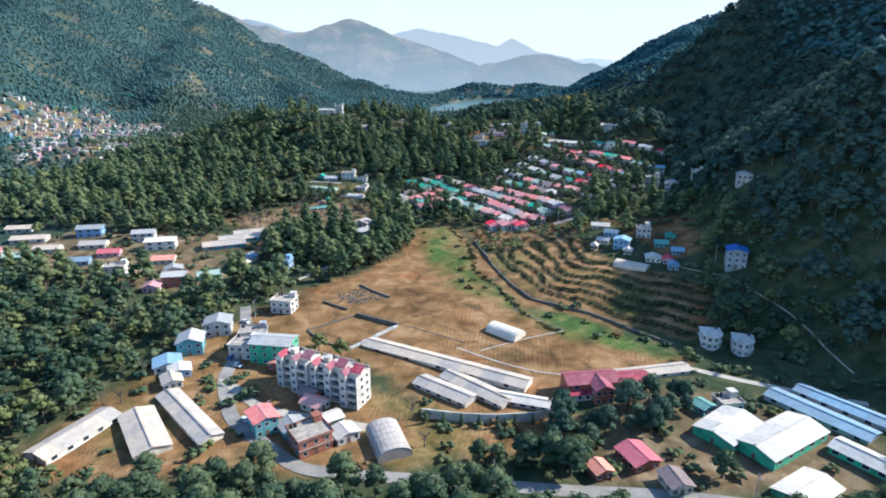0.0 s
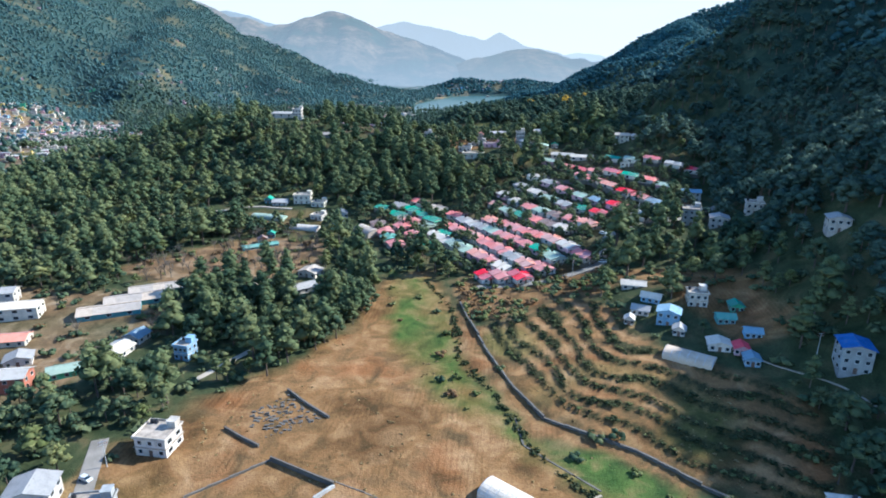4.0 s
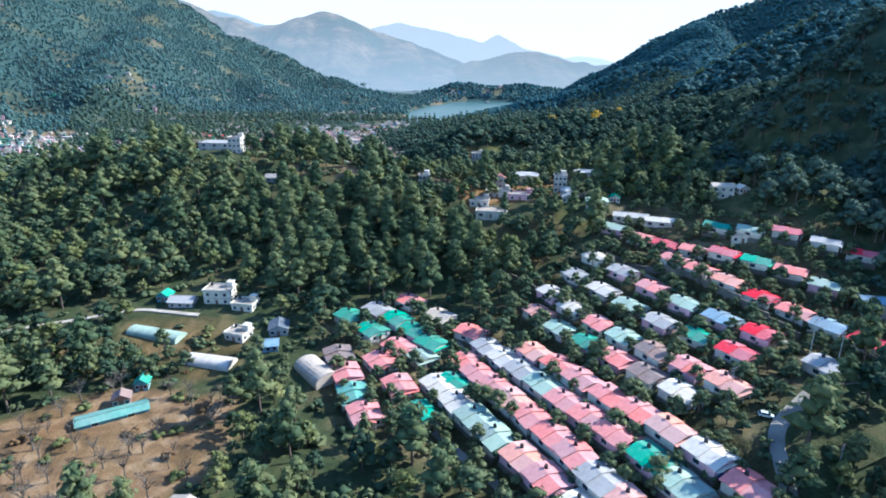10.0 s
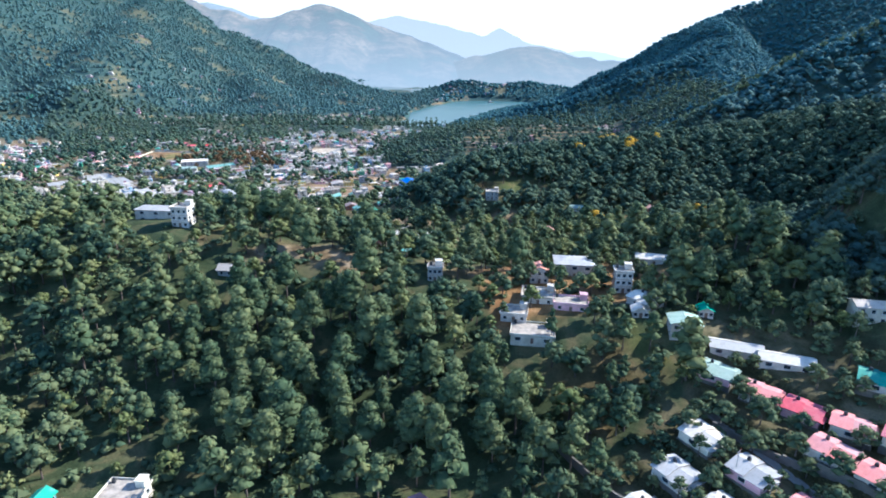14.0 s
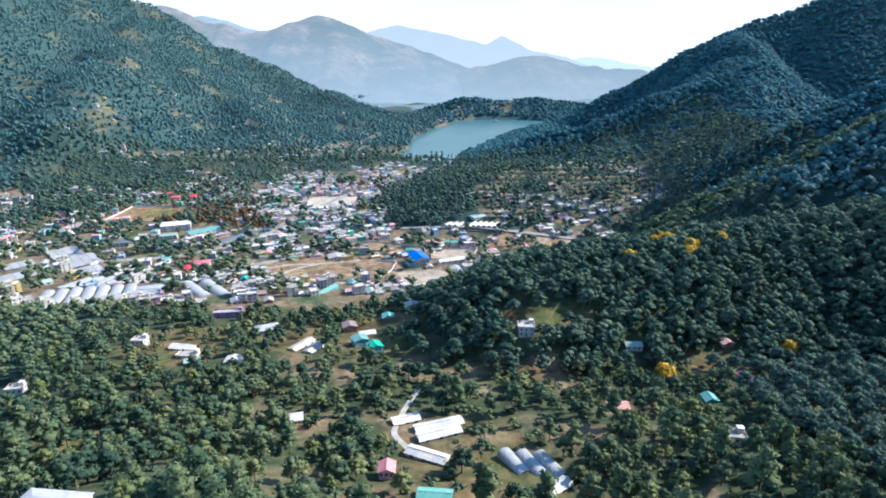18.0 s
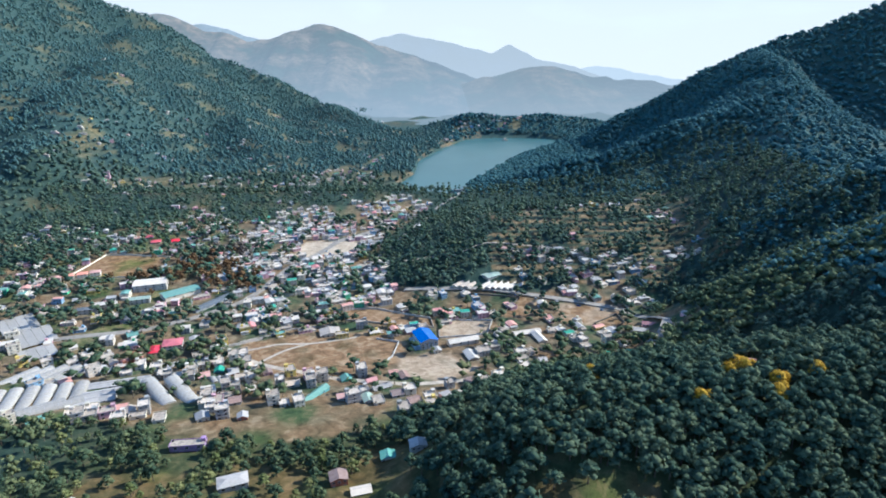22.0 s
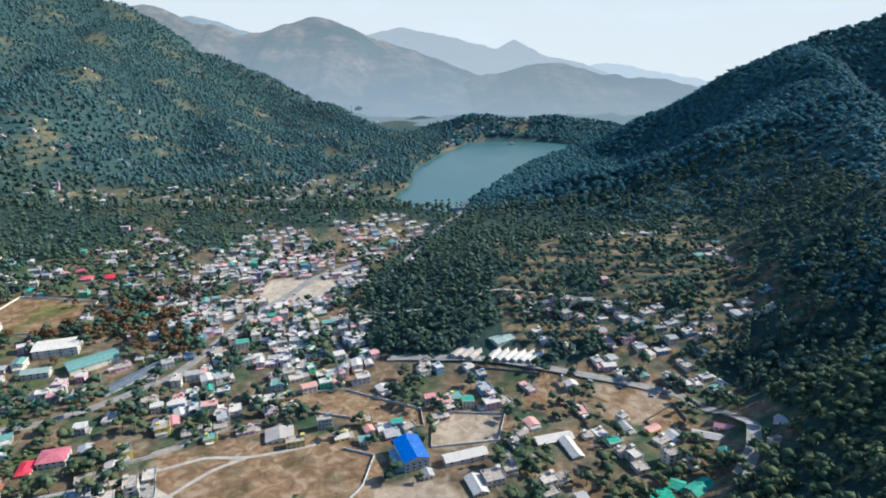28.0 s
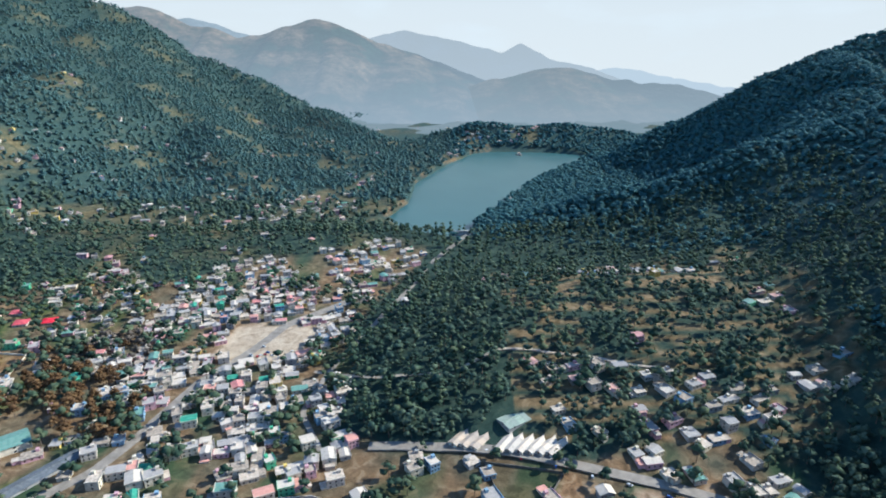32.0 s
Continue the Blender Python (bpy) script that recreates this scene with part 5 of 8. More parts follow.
def bungalow(roof, wall, form):
    """One colony bungalow as a pattern: plinth, walls, pitched roof, porch, tank."""
    t = tagged(new("bungalow"), "%s bungalow with a %s sheet roof and rooftop tank" % (wall, {"pink": "faded pink", "red": "crimson", "sage": "grey-green", "salmon": "salmon", "blue": "pale blue"}.get(roof, roof)),
               "house", "bungalows of the hillside colony")
    w, d = (9.4, 9.7) if form == 0 else (9.1, 10.0)
    part("plinth", boxes((-w / 2 - 0.3, w / 2 + 0.3, -d / 2 - 0.3, d / 2 + 0.3, -2.2, 0.25)), WALLS["stone"], t)
    part("wall", gable_wall(w, d, 0.25, 2.9, 1.1), WALLS[wall], t)
    part("raised_wall", boxes((-w / 2 + 0.3, w / 2 - 0.3, 0.0, d / 2, 2.7, 3.2)), WALLS[wall], t)
    for s in (-1, 1):
        for y0, y1, up in ((-d / 2 - 0.5, 0.15, 0.0), (-0.1, d / 2 + 0.5, 0.4)):
            bm = bmesh.new()
            hw = w / 2 + 0.5
            prism(bm, [(0, 4.0 + up), (s * hw, 2.8 + up), (s * hw, 2.92 + up), (0, 4.12 + up)], y0, y1)
            part("roof_slope", bm, ROOFS[roof], t)
    bm = bmesh.new()
    if form == 0:
        prism(bm, [(-1.9, 2.5), (0.0, 3.15), (1.9, 2.5), (1.9, 2.6), (0.0, 3.25), (-1.9, 2.6)], -d / 2 - 1.3, -d / 2 + 0.2)
    else:
        prism(bm, [(-w / 2 - 0.3, 2.45), (w / 2 + 0.3, 2.45), (w / 2 + 0.3, 2.57), (-w / 2 - 0.3, 2.57)], -d / 2 - 1.2, -d / 2 + 0.1)
    part("porch_roof", bm, ROOFS[roof], t)
    for x in (-1.6, 1.6):
        part("porch_post", boxes((x - 0.1, x + 0.1, -d / 2 - 1.1, -d / 2 - 0.9, -0.6, 2.5)), FRAME, t)
    share("water_tank", WATER_TANK, t, Matrix.Translation((0.9, 2.2, 4.1)))
    share("door", DOOR, t, Matrix.Translation((0, -d / 2 - 0.004, 0.3)))
    for x in (-2.7, 2.7):
        share("window", WINDOW, t, Matrix.Translation((x, -d / 2 - 0.004, 1.7)))
    for s, turn in ((-1, -90), (1, 90)):
        for y in (0.4,):
            share("window", WIDE_WINDOW, t, Matrix.Translation((s * (w / 2 + 0.004), y, 1.7)) @ Matrix.Rotation(radians(turn), 4, "Z"))
    return t


def place_bungalow(roof, wall, form, px, py, yaw):
    m = pose(*flat_place(px, py), ground_at(px, py) + 0.15, 0, 0, yaw)
    key = (roof, wall, form)
    if key in BUNGALOWS:
        copy_thing(BUNGALOWS[key], m)
    else:
        BUNGALOWS[key] = bungalow(roof, wall, form)
        BUNGALOWS[key].matrix_basis = m
    BUILT.append((px, py, 4.3))


COLONY_ROWS = [  # plan start, plan end, houses, roofs in order
    ((7, 313), (30, 272), 7, "white white sage sage salmon pink white"), ((14, 323), (38, 271), 9, "pink pink pink salmon pink pink pink grey salmon"),
    ((20, 328), (48, 274), 9, "grey white grey sage pink pink pink green sage"), ((31, 321), (58, 272), 8, "salmon pink pink pink pink salmon white pink"),
    ((35, 340), (57, 297), 6, "salmon sage green pink brown white"), ((40, 347), (66, 297), 7, "white white pink sage brown pink salmon"),
    ((48, 354), (74, 309), 6, "grey white sage grey green red"), ((56, 361), (82, 314), 6, "white grey pink sage blue red"),
    ((77, 354), (104, 309), 7, "pink pink salmon red pink blue red"), ((66, 378), (110, 336), 8, "sage pink red pink red green pink sage"),
    ((95, 369), (126, 346), 5, "green sage red grey red"), ((-17, 345), (-3, 330), 3, "green green pink"), ((-9, 348), (6, 332), 4, "grey green green green"),
    ((0, 352), (16, 336), 3, "pink tan pink"), ((-18, 327), (-9, 303), 4, "brown pink teal pink"), ((-7, 324), (3, 304), 3, "pink pink green"), ((3, 327), (11, 315), 2, "sage green")]
pick = random.Random(5)
for (ax, ay), (bx, by), n, roofs in COLONY_ROWS:
    yaw = math.degrees(math.atan2(by - ay, bx - ax)) - 90
    for i, roof in enumerate(roofs.split()):
        f = i / (n - 1)
        place_bungalow(roof, pick.choice(("white", "cream", "white", "pink")), pick.randrange(2), ax + (bx - ax) * f + pick.uniform(-0.4, 0.4), ay + (by - ay) * f + pick.uniform(-0.4, 0.4),
                       yaw + 180 + pick.uniform(-4, 4))
for px, py, roof in ((24, 268, "red"), (29, 266, "pink"), (35, 264, "red"), (43, 268, "pink"), (88, 300, "grey"), (58, 404, "white")):
    place_bungalow(roof, "white", 0, px, py, 25 + 6 * math.sin(px))


# ---- single houses and farm buildings ----
def house(px, py, yaw, w, d, floors, wall, label, roof="", rise=1.6, hip=False, per_front=3, per_side=2, name="house", category="house", size=1.1, **kw):
    w, d = w * size, d * size
    t = thing_at(name, px, py, yaw, max(w, d), label, category)
    if roof and w > 1.3 * d and not hip:        # the ridge runs along the longer side
        w, d, per_front, per_side = d, w, per_side, per_front
        t.matrix_basis = t.matrix_basis @ Matrix.Rotation(radians(90), 4, "Z")
    if roof:
        pitched_block(t, w, d, floors, wall, roof, rise, per_front, per_side, hip=hip)
    else:
        flat_block(t, w, d, floors, wall, per_front, per_side, **kw)
    return t


def apartment_block():
    """Four storeys of stepped white bays: gabled towers between deep recessed balconies, small maroon roofs and roof terraces."""
    t = thing_at("apartment_block", -30, 135, -24, 20, "white four-storey apartment block with balconies and small maroon roofs", "apartment block")
    BUILT.extend([(-40, 139, 7), (-34, 137, 7), (-24, 132, 7), (-19, 130, 7)])
    white = WALLS["white"]
    for b in range(5):
        x0, step = -18.0 + 7.2 * b, (0.0, -1.3, 0.6, -0.9, -2.0)[b]
        top = (12.2, 12.8, 11.6, 12.4, 12.2)[b]
        back, front, tower = step + 4.6, step - 2.9, step - 4.9
        part("bay", boxes((x0, x0 + 7.15, front, back, -2, top)), white, t)
        part("tower", gable_tower(x0 + 0.1, x0 + 2.9, tower, front - 0.004, top + 0.5), white, t)
        part("pier", boxes((x0 + 6.75, x0 + 7.1, tower + 0.2, front - 0.004, -2, top + 0.3)), white, t)
        part("flat_roof", boxes((x0 + 0.05, x0 + 7.1, front + 0.2, back - 0.1, top + 0.004, top + 0.12)), PALE_CEMENT, t, "pale cement terrace roof")
        part("parapet", boxes((x0 + 2.95, x0 + 7.1, front, front + 0.18, top + 0.12, top + 0.9), (x0, x0 + 7.1, back - 0.18, back, top + 0.12, top + 0.9)), white, t)
        bm = bmesh.new()
        for sx in (-1, 1):
            prism(bm, [(x0 + 1.5, top + 2.05), (x0 + 1.5 + sx * 1.75, top + 0.55), (x0 + 1.5 + sx * 1.75, top + 0.68), (x0 + 1.5, top + 2.2)], tower - 0.3, front + 2.6)
        part("tower_roof", bm, ROOFS["maroon"], t, "small maroon gabled roof")
        if b in (1, 3, 4):
            bm = bmesh.new()
            prism(bm, [(front + 0.6, top + 0.9), (front + 4.4, top + 2.5), (front + 4.4, top + 2.62), (front + 0.6, top + 1.02)], x0 + 3.1, x0 + 7.3)
            for v in bm.verts:
                v.co.x, v.co.y = v.co.y, v.co.x
            bmesh.ops.recalc_face_normals(bm, faces=bm.faces)
            part("shed_roof", bm, ROOFS["maroon"], t, "sloping maroon sheet roof")
            part("roof_room", boxes((x0 + 3.3, x0 + 7.0, front + 1.6, front + 4.3, top + 0.12, top + 1.2)), white, t)
        else:
            share("water_tank", WATER_TANK, t, Matrix.Translation((x0 + 5.2, back - 1.3, top + 0.12)))
            part("stair_room", boxes((x0 + 3.4, x0 + 5.6, front + 2.6, front + 5.2, top + 0.12, top + 2.1)), white, t)
        for k in range(4):
            z = 3.0 * k
            part("balcony", boxes((x0 + 2.9, x0 + 6.75, tower + 0.5, front - 0.004, z - 0.08, z + 0.1), (x0 + 2.9, x0 + 6.75, tower + 0.5, tower + 0.62, z + 0.1, z + 0.95)), white, t)
            share("window", WIDE_WINDOW, t, Matrix.Translation((x0 + 3.95, front - 0.008, z + 1.45)), MULLION)
            share("window", WIDE_WINDOW, t, Matrix.Translation((x0 + 5.8, front - 0.008, z + 1.45)), MULLION)
            share("window", WINDOW, t, Matrix.Translation((x0 + 1.5, tower - 0.004, z + 1.6)), MULLION)
            if b in (0, 4):
                sx = 1 if b else -1
                for yy in (-1.2, 2.2):
                    share("window", WINDOW, t, Matrix.Translation((x0 + (7.154 if b else -0.004), step + yy, z + 1.6)) @ Matrix.Rotation(radians(90 * sx), 4, "Z"))


def gable_tower(x0, x1, y0, y1, top):
    bm = bmesh.new()
    mid = (x0 + x1) / 2
    prism(bm, [(x0, -2), (x1, -2), (x1, top), (mid, top + 1.5), (x0, top)], y0, y1)
    return bm


apartment_block()


def round_house(px, py, yaw, label):
    """A white two-storey villa with a rounded bay and deep flat eaves."""
    t = thing_at("villa", px, py, yaw, 11, label, "house")
    for z0, z1, r in ((-2, 6.0, 3.6),):
        bm = boxes((-3.9, 3.9, -3.2, 3.4, z0, z1))
        bmesh.ops.create_cone(bm, cap_ends=True, segments=16, radius1=r, radius2=r, depth=z1 - z0, matrix=Matrix.Translation((0, -2.6, (z0 + z1) / 2)))
        part("wall", bm, WALLS["white"], t)
    for z, name in ((2.9, "floor_slab"), (6.0, "roof")):
        bm = boxes((-4.3, 4.3, -3.2, 3.9, z, z + 0.2))
        bmesh.ops.create_cone(bm, cap_ends=True, segments=16, radius1=4.2, radius2=4.2, depth=0.34, matrix=Matrix.Translation((0, -2.6, z + 0.1)))
        part(name, bm, PALE_CEMENT, t)
    for k in range(2):
        for a in (-60, -20, 20, 60):
            share("window", WINDOW, t, Matrix.Translation((0, -2.6, 1.6 + 3.0 * k)) @ Matrix.Rotation(radians(a), 4, "Z") @ Matrix.Translation((0, -3.57, 0)), MULLION)
        for s, turn in ((-1, -90), (1, 90)):
            share("window", WINDOW, t, Matrix.Translation((s * 3.904, 1.6, 1.6 + 3.0 * k)) @ Matrix.Rotation(radians(turn), 4, "Z"))
    share("water_tank", WATER_TANK, t, Matrix.Translation((2.4, 2.4, 6.2)))


round_house(78.5, 160, -12, "white two-storey villa with a rounded front under the terraces")
round_house(86, 156, -20, "white two-storey villa with a rounded front beside its twin")

# round the field
rubble = random.Random(9)
bm = bmesh.new()
for k in range(420):
    px, py = rubble.uniform(-40, -18), rubble.uniform(183, 204)
    if not inside(px, py, [(-38, 192), (-31, 184), (-20, 191), (-29, 202)]):
        continue
    s_, z_ = rubble.uniform(0.2, 0.7), ground_at(px, py)
    x_, y_ = PLAN * px, PLAN * py
    box(bm, x_ - s_, x_ + s_ * rubble.uniform(0.4, 1), y_ - s_ * 0.6, y_ + s_ * 0.7, z_ - 0.3, z_ + s_ * rubble.uniform(0.3, 0.8))
tagged(new("rubble", simple_mesh("rubble", bm, WALLS["stone"])), "heaps of dark rubble inside broken walls", "rubble", kind="stuff")
shed(40, 139.5, 66, 145, 5.5, 2.0, 1.0, "cream", "tan", "long low tan-roofed shed at the field's edge")
ribbon("path", [(4.1, 156.7), (16.4, 148.3), (28, 142.5), (39, 141.5)], 0.8, TRACK, "trodden path along the field's edge", category="path")
ribbon("path", [(10.8, 155.2), (22.3, 161.2), (36.6, 166.7)], 0.7, TRACK, "narrow trodden path across the field", category="path")
wall_line("field_bund", [(23.6, 191.4), (24.1, 182), (36.8, 167.8)], 0.1, 0.6, WALLS["stone"], "low dark bund beside the green strip")
wall_line("field_bund", [(-28, 178), (-8, 168), (6, 160)], 0.05, 0.4, WALLS["stone"], "low earth bund between two fields")
ribbon("road", [(67, 146), (76.2, 140.3), (85.4, 136.1), (92.1, 133.3), (104, 128)], 3, TRACK, "dirt lane between sheds and slope")
shed(-22, 160, 22, 136, 7.0, 2.2, 1.2, "cream", "tan", "long low nursery shed with a weathered tan roof")
shed(-6, 139, 7, 129, 6.5, 2.2, 1.2, "white", "tan", "low nursery shed with a weathered tan roof")
shed(1, 142, 16, 128, 6.5, 2.2, 1.2, "white", "tan", "low nursery shed with a weathered tan roof")
shed(14, 131, 26, 127, 5, 2.2, 1.0, "white", "white", "small pale shed beside the nursery sheds")
polyhouse(15, 169, 23, 162, 7, 3.4, "small white greenhouse standing in the dry field", 6, ROOFS["white"])
house(37, 134.5, 8, 17, 8, 2, "brick", "long two-storey house under a maroon sheet roof", "maroon", 1.8)
house(39, 131, 8, 6, 8, 2, "brick", "cross wing of the maroon-roofed house", "maroon", 1.6)
house(33.5, 131.5, 8, 8, 5, 1, "cream", "low lean-to under a maroon sheet roof", "maroon", 1.0)
house(47, 138, 8, 15, 7, 1, "cream", "low wing under a maroon sheet roof", "maroon", 1.3)
house(41, 107, 20, 8, 9, 1, "brick", "open-fronted building with a bright red roof among trees", "red", 1.4)
house(32, 103, 20, 5, 5, 1, "brick", "small brick outhouse with a rusty roof", "salmon", 1.0)
house(46, 99, 10, 6, 7, 1, "cream", "small house with a dark red roof", "brown", 1.2)
shed(59, 112.4, 69.5, 120.5, 11, 4.0, 1.6, "green", "white", "wide poultry shed with a bright white roof and green sides")
shed(65.5, 107.3, 82.6, 117.5, 11, 4.2, 1.8, "green", "white", "wide poultry shed with a bright white roof and green sides")
shed(66, 94, 76, 100, 9, 3.0, 1.4, "green", "white", "white-roofed poultry shed by the road")
shed(85, 111, 93, 99, 7, 3.0, 1.2, "green", "white", "long white-roofed shed with green sides")
shed(82, 132, 95, 113, 7, 2.6, 1.0, "grey", "blue", "long shaded shed with a blue-grey roof")
shed(90, 134, 104, 115, 6, 2.6, 1.0, "grey", "blue", "long shaded shed with a blue-grey roof behind another")
house(69, 127, 10, 7, 6, 1, "white", "small flat-roofed pump house beside the sheds", tanks=2)
house(62, 125, 30, 5, 5, 1, "teal", "small hut with a teal roof", "teal", 0.9)
shed(-86, 107, -79, 124, 8, 2.8, 1.4, "white", "tan", "long poultry shed with a pale tan roof")
shed(-73, 124, -62, 109, 9, 2.8, 1.4, "cream", "tan", "long poultry shed with a pale tan roof")
shed(-69, 132, -51, 113, 6.5, 2.6, 1.2, "cream", "tan", "narrow poultry shed with a brown-grey roof")
house(-70, 137, 30, 6, 7, 1, "cream", "small tan-roofed store above the sheds", "tan", 1.2)
house(-47, 151, -8, 15, 9, 3, "green", "tall green-walled building with a grey sheet roof", "grey", 1.2, per_front=4)
house(-56, 153, -8, 9, 8, 2, "white", "white house with a flat cement roof beside the green one")
house(-72, 155, 15, 9, 9, 2, "teal", "house with teal walls and a grey gabled roof", "grey", 2.0)
house(-75, 146, 25, 9, 8, 1, "white", "white house with a patched pale blue roof", "blue", 1.2)
house(-70, 142, 25, 7, 6, 1, "blue", "blue-walled low house with a white roof", "white", 1.0)
house(-68, 166, 12, 10, 8, 2, "white", "two-storey white house with a grey sheet roof", "grey", 1.6)
house(-57, 164, 8, 10, 7, 1, "grey", "low dark house with a cement roof")
house(-52, 182, -10, 9, 8, 2, "white", "white stepped house at the wood's edge", tanks=2)
house(-41, 118, 35, 7, 8, 2, "teal", "teal house with a pink roof terrace", "pink", 1.0)
house(-34, 117, 35, 7, 7, 1, "teal", "teal-walled house with a grey roof", "grey", 1.2)
house(-29, 112, 35, 10, 9, 2, "brick", "unfinished red brick house with a bare slab roof", tanks=2)
house(-22, 115, 35, 7, 6, 1, "white", "low white house with a sheet roof", "white", 1.0)
house(-27, 120, 35, 9, 5, 1, "teal", "long low house with a white roof", "white", 0.9)
house(-31, 127, 60, 6, 7, 1, "cream", "small house with a salmon roof below the apartments", "salmon", 1.6)
house(-33, 131, 60, 5, 6, 1, "brick", "small house with a brown roof below the apartments", "brown", 1.4)
polyhouse(-14, 118, -10, 107, 9, 4, "arched grey store beside the lane", 6, ROOFS["tan"])
house(-44, 146, -24, 7, 6, 1, "brick", "low house with a rusty roof behind the apartments", "salmon", 1.2)

# village west of the field
for px, py, yaw, w, d, fl, wl, rf, lab in (
        (-182, 253, 12, 20, 9, 1, "white", "tan", "long pale school building with a grey-tan roof"), (-160, 262, 10, 15, 9, 2, "blue", "grey", "two-storey blue-walled school block"),
        (-120, 244, 12, 17, 9, 2, "cream", "white", "long two-storey hostel with a pale roof"), (-138, 236, 10, 12, 7, 1, "pink", "red", "low building with a red roof among trees"),
        (-146, 226, 12, 14, 7, 1, "blue", "blue", "long low blue-walled shed"), (-98, 206, 8, 12, 8, 2, "brick", "white", "two-storey brick house with a pale roof"),
        (-104, 200, 8, 8, 7, 1, "pink", "pink", "small pink-roofed house"), (-88, 212, 25, 12, 6, 1, "green", "sage", "low house with a grey-green roof"),
        (-172, 230, 10, 13, 8, 1, "green", "sage", "low house with green walls"), (-196, 268, 10, 16, 8, 1, "white", "tan", "long pale building between trees"),
        (-61, 220, -15, 6, 6, 2, "blue", "", "small pale blue house at the wood's edge"), (-80, 222, -15, 9, 8, 1, "white", "white", "low white house by the wood"),
        (-78, 229, -15, 7, 7, 1, "white", "blue", "low house with a blue roof by the wood"), (-38, 275, -20, 10, 8, 1, "white", "tan", "house with pale walls and a tan roof"),
        (-38, 262, 35, 11, 7, 1, "white", "grey", "grey-roofed store among the trees"), (-29, 265, -10, 9, 6, 1, "brick", "brown", "low brown-roofed house among trees"),
        (-52, 265, 30, 8, 6, 1, "white", "tan", "small pale-roofed store in the wood"),
        (-66.6, 354.5, -5, 10, 7, 1, "grey", "grey", "low grey-roofed house on the hillside"), (-56.5, 356.4, -5, 11, 8, 2, "cream", "", "two-storey house with a bare roof slab"),
        (-48, 352, -10, 9, 7, 1, "cream", "", "unfinished house with pillars on the roof"), (-72.9, 357.1, -5, 5, 5, 1, "teal", "green", "small house with a bright green roof"),
        (-46, 338, -20, 8, 7, 1, "white", "", "white bungalow with a flat white roof"), (-36, 341, 10, 7, 8, 1, "grey", "dark", "dark gabled barn at the wood's edge"),
        (-37, 333, 10, 7, 5, 1, "blue", "blue", "low blue-roofed lean-to"), (-150, 246, 10, 15, 9, 1, "cream", "tan", "low school wing with a weathered tan roof"), (-132, 254, 12, 13, 8, 2, "white", "grey", "two-storey house with a grey roof among trees"),
        (-166, 240, 10, 14, 8, 1, "white", "tan", "long low house with a tan roof"), (-112, 228, 10, 12, 8, 1, "cream", "salmon", "low house with a faded clay roof"),
        (-124, 214, 10, 11, 8, 2, "white", "", "white two-storey house with a flat roof"), (-104, 218, 25, 9, 7, 1, "white", "grey", "small grey-roofed house by the lane"),
        (-205, 250, 10, 15, 8, 1, "cream", "tan", "long pale store at the village edge"), (-186, 236, 12, 11, 8, 1, "white", "pink", "house with a faded pink roof"),
        (-64, 310, 20, 5, 4, 1, "brick", "brown", "small hut in the orchard"), (-62, 316, 10, 4, 4, 1, "teal", "green", "tiny green hut under trees")):
    house(px, py, yaw, w, d, fl, wl, lab, rf, 1.5, size=1.0)
for a, b in (((-102, 243), (-86, 249)), ((-98, 251), (-82, 258)), ((-94, 259), (-78, 266))):
    shed(*a, *b, 9, 3.0, 1.6, "teal", "tan", "wide grey-tan shed with teal walls in the wood", openings=3)
polyhouse(-76, 342, -61, 337, 6, 2.8, "long pale greenhouse with a green ridge on the hillside", 6, ROOFS["sage"])
polyhouse(-56, 328, -44, 325, 6, 2.6, "low greenhouse with a green band", 5, ROOFS["white"])
polyhouse(-26, 326, -19, 317, 8, 4.2, "tan arched barn at the colony's edge", 5, ROOFS["tan"])
shed(-70, 302, -58, 309, 5, 1.6, 0.6, "teal", "teal", "low teal nursery shelter in the orchard", openings=2)

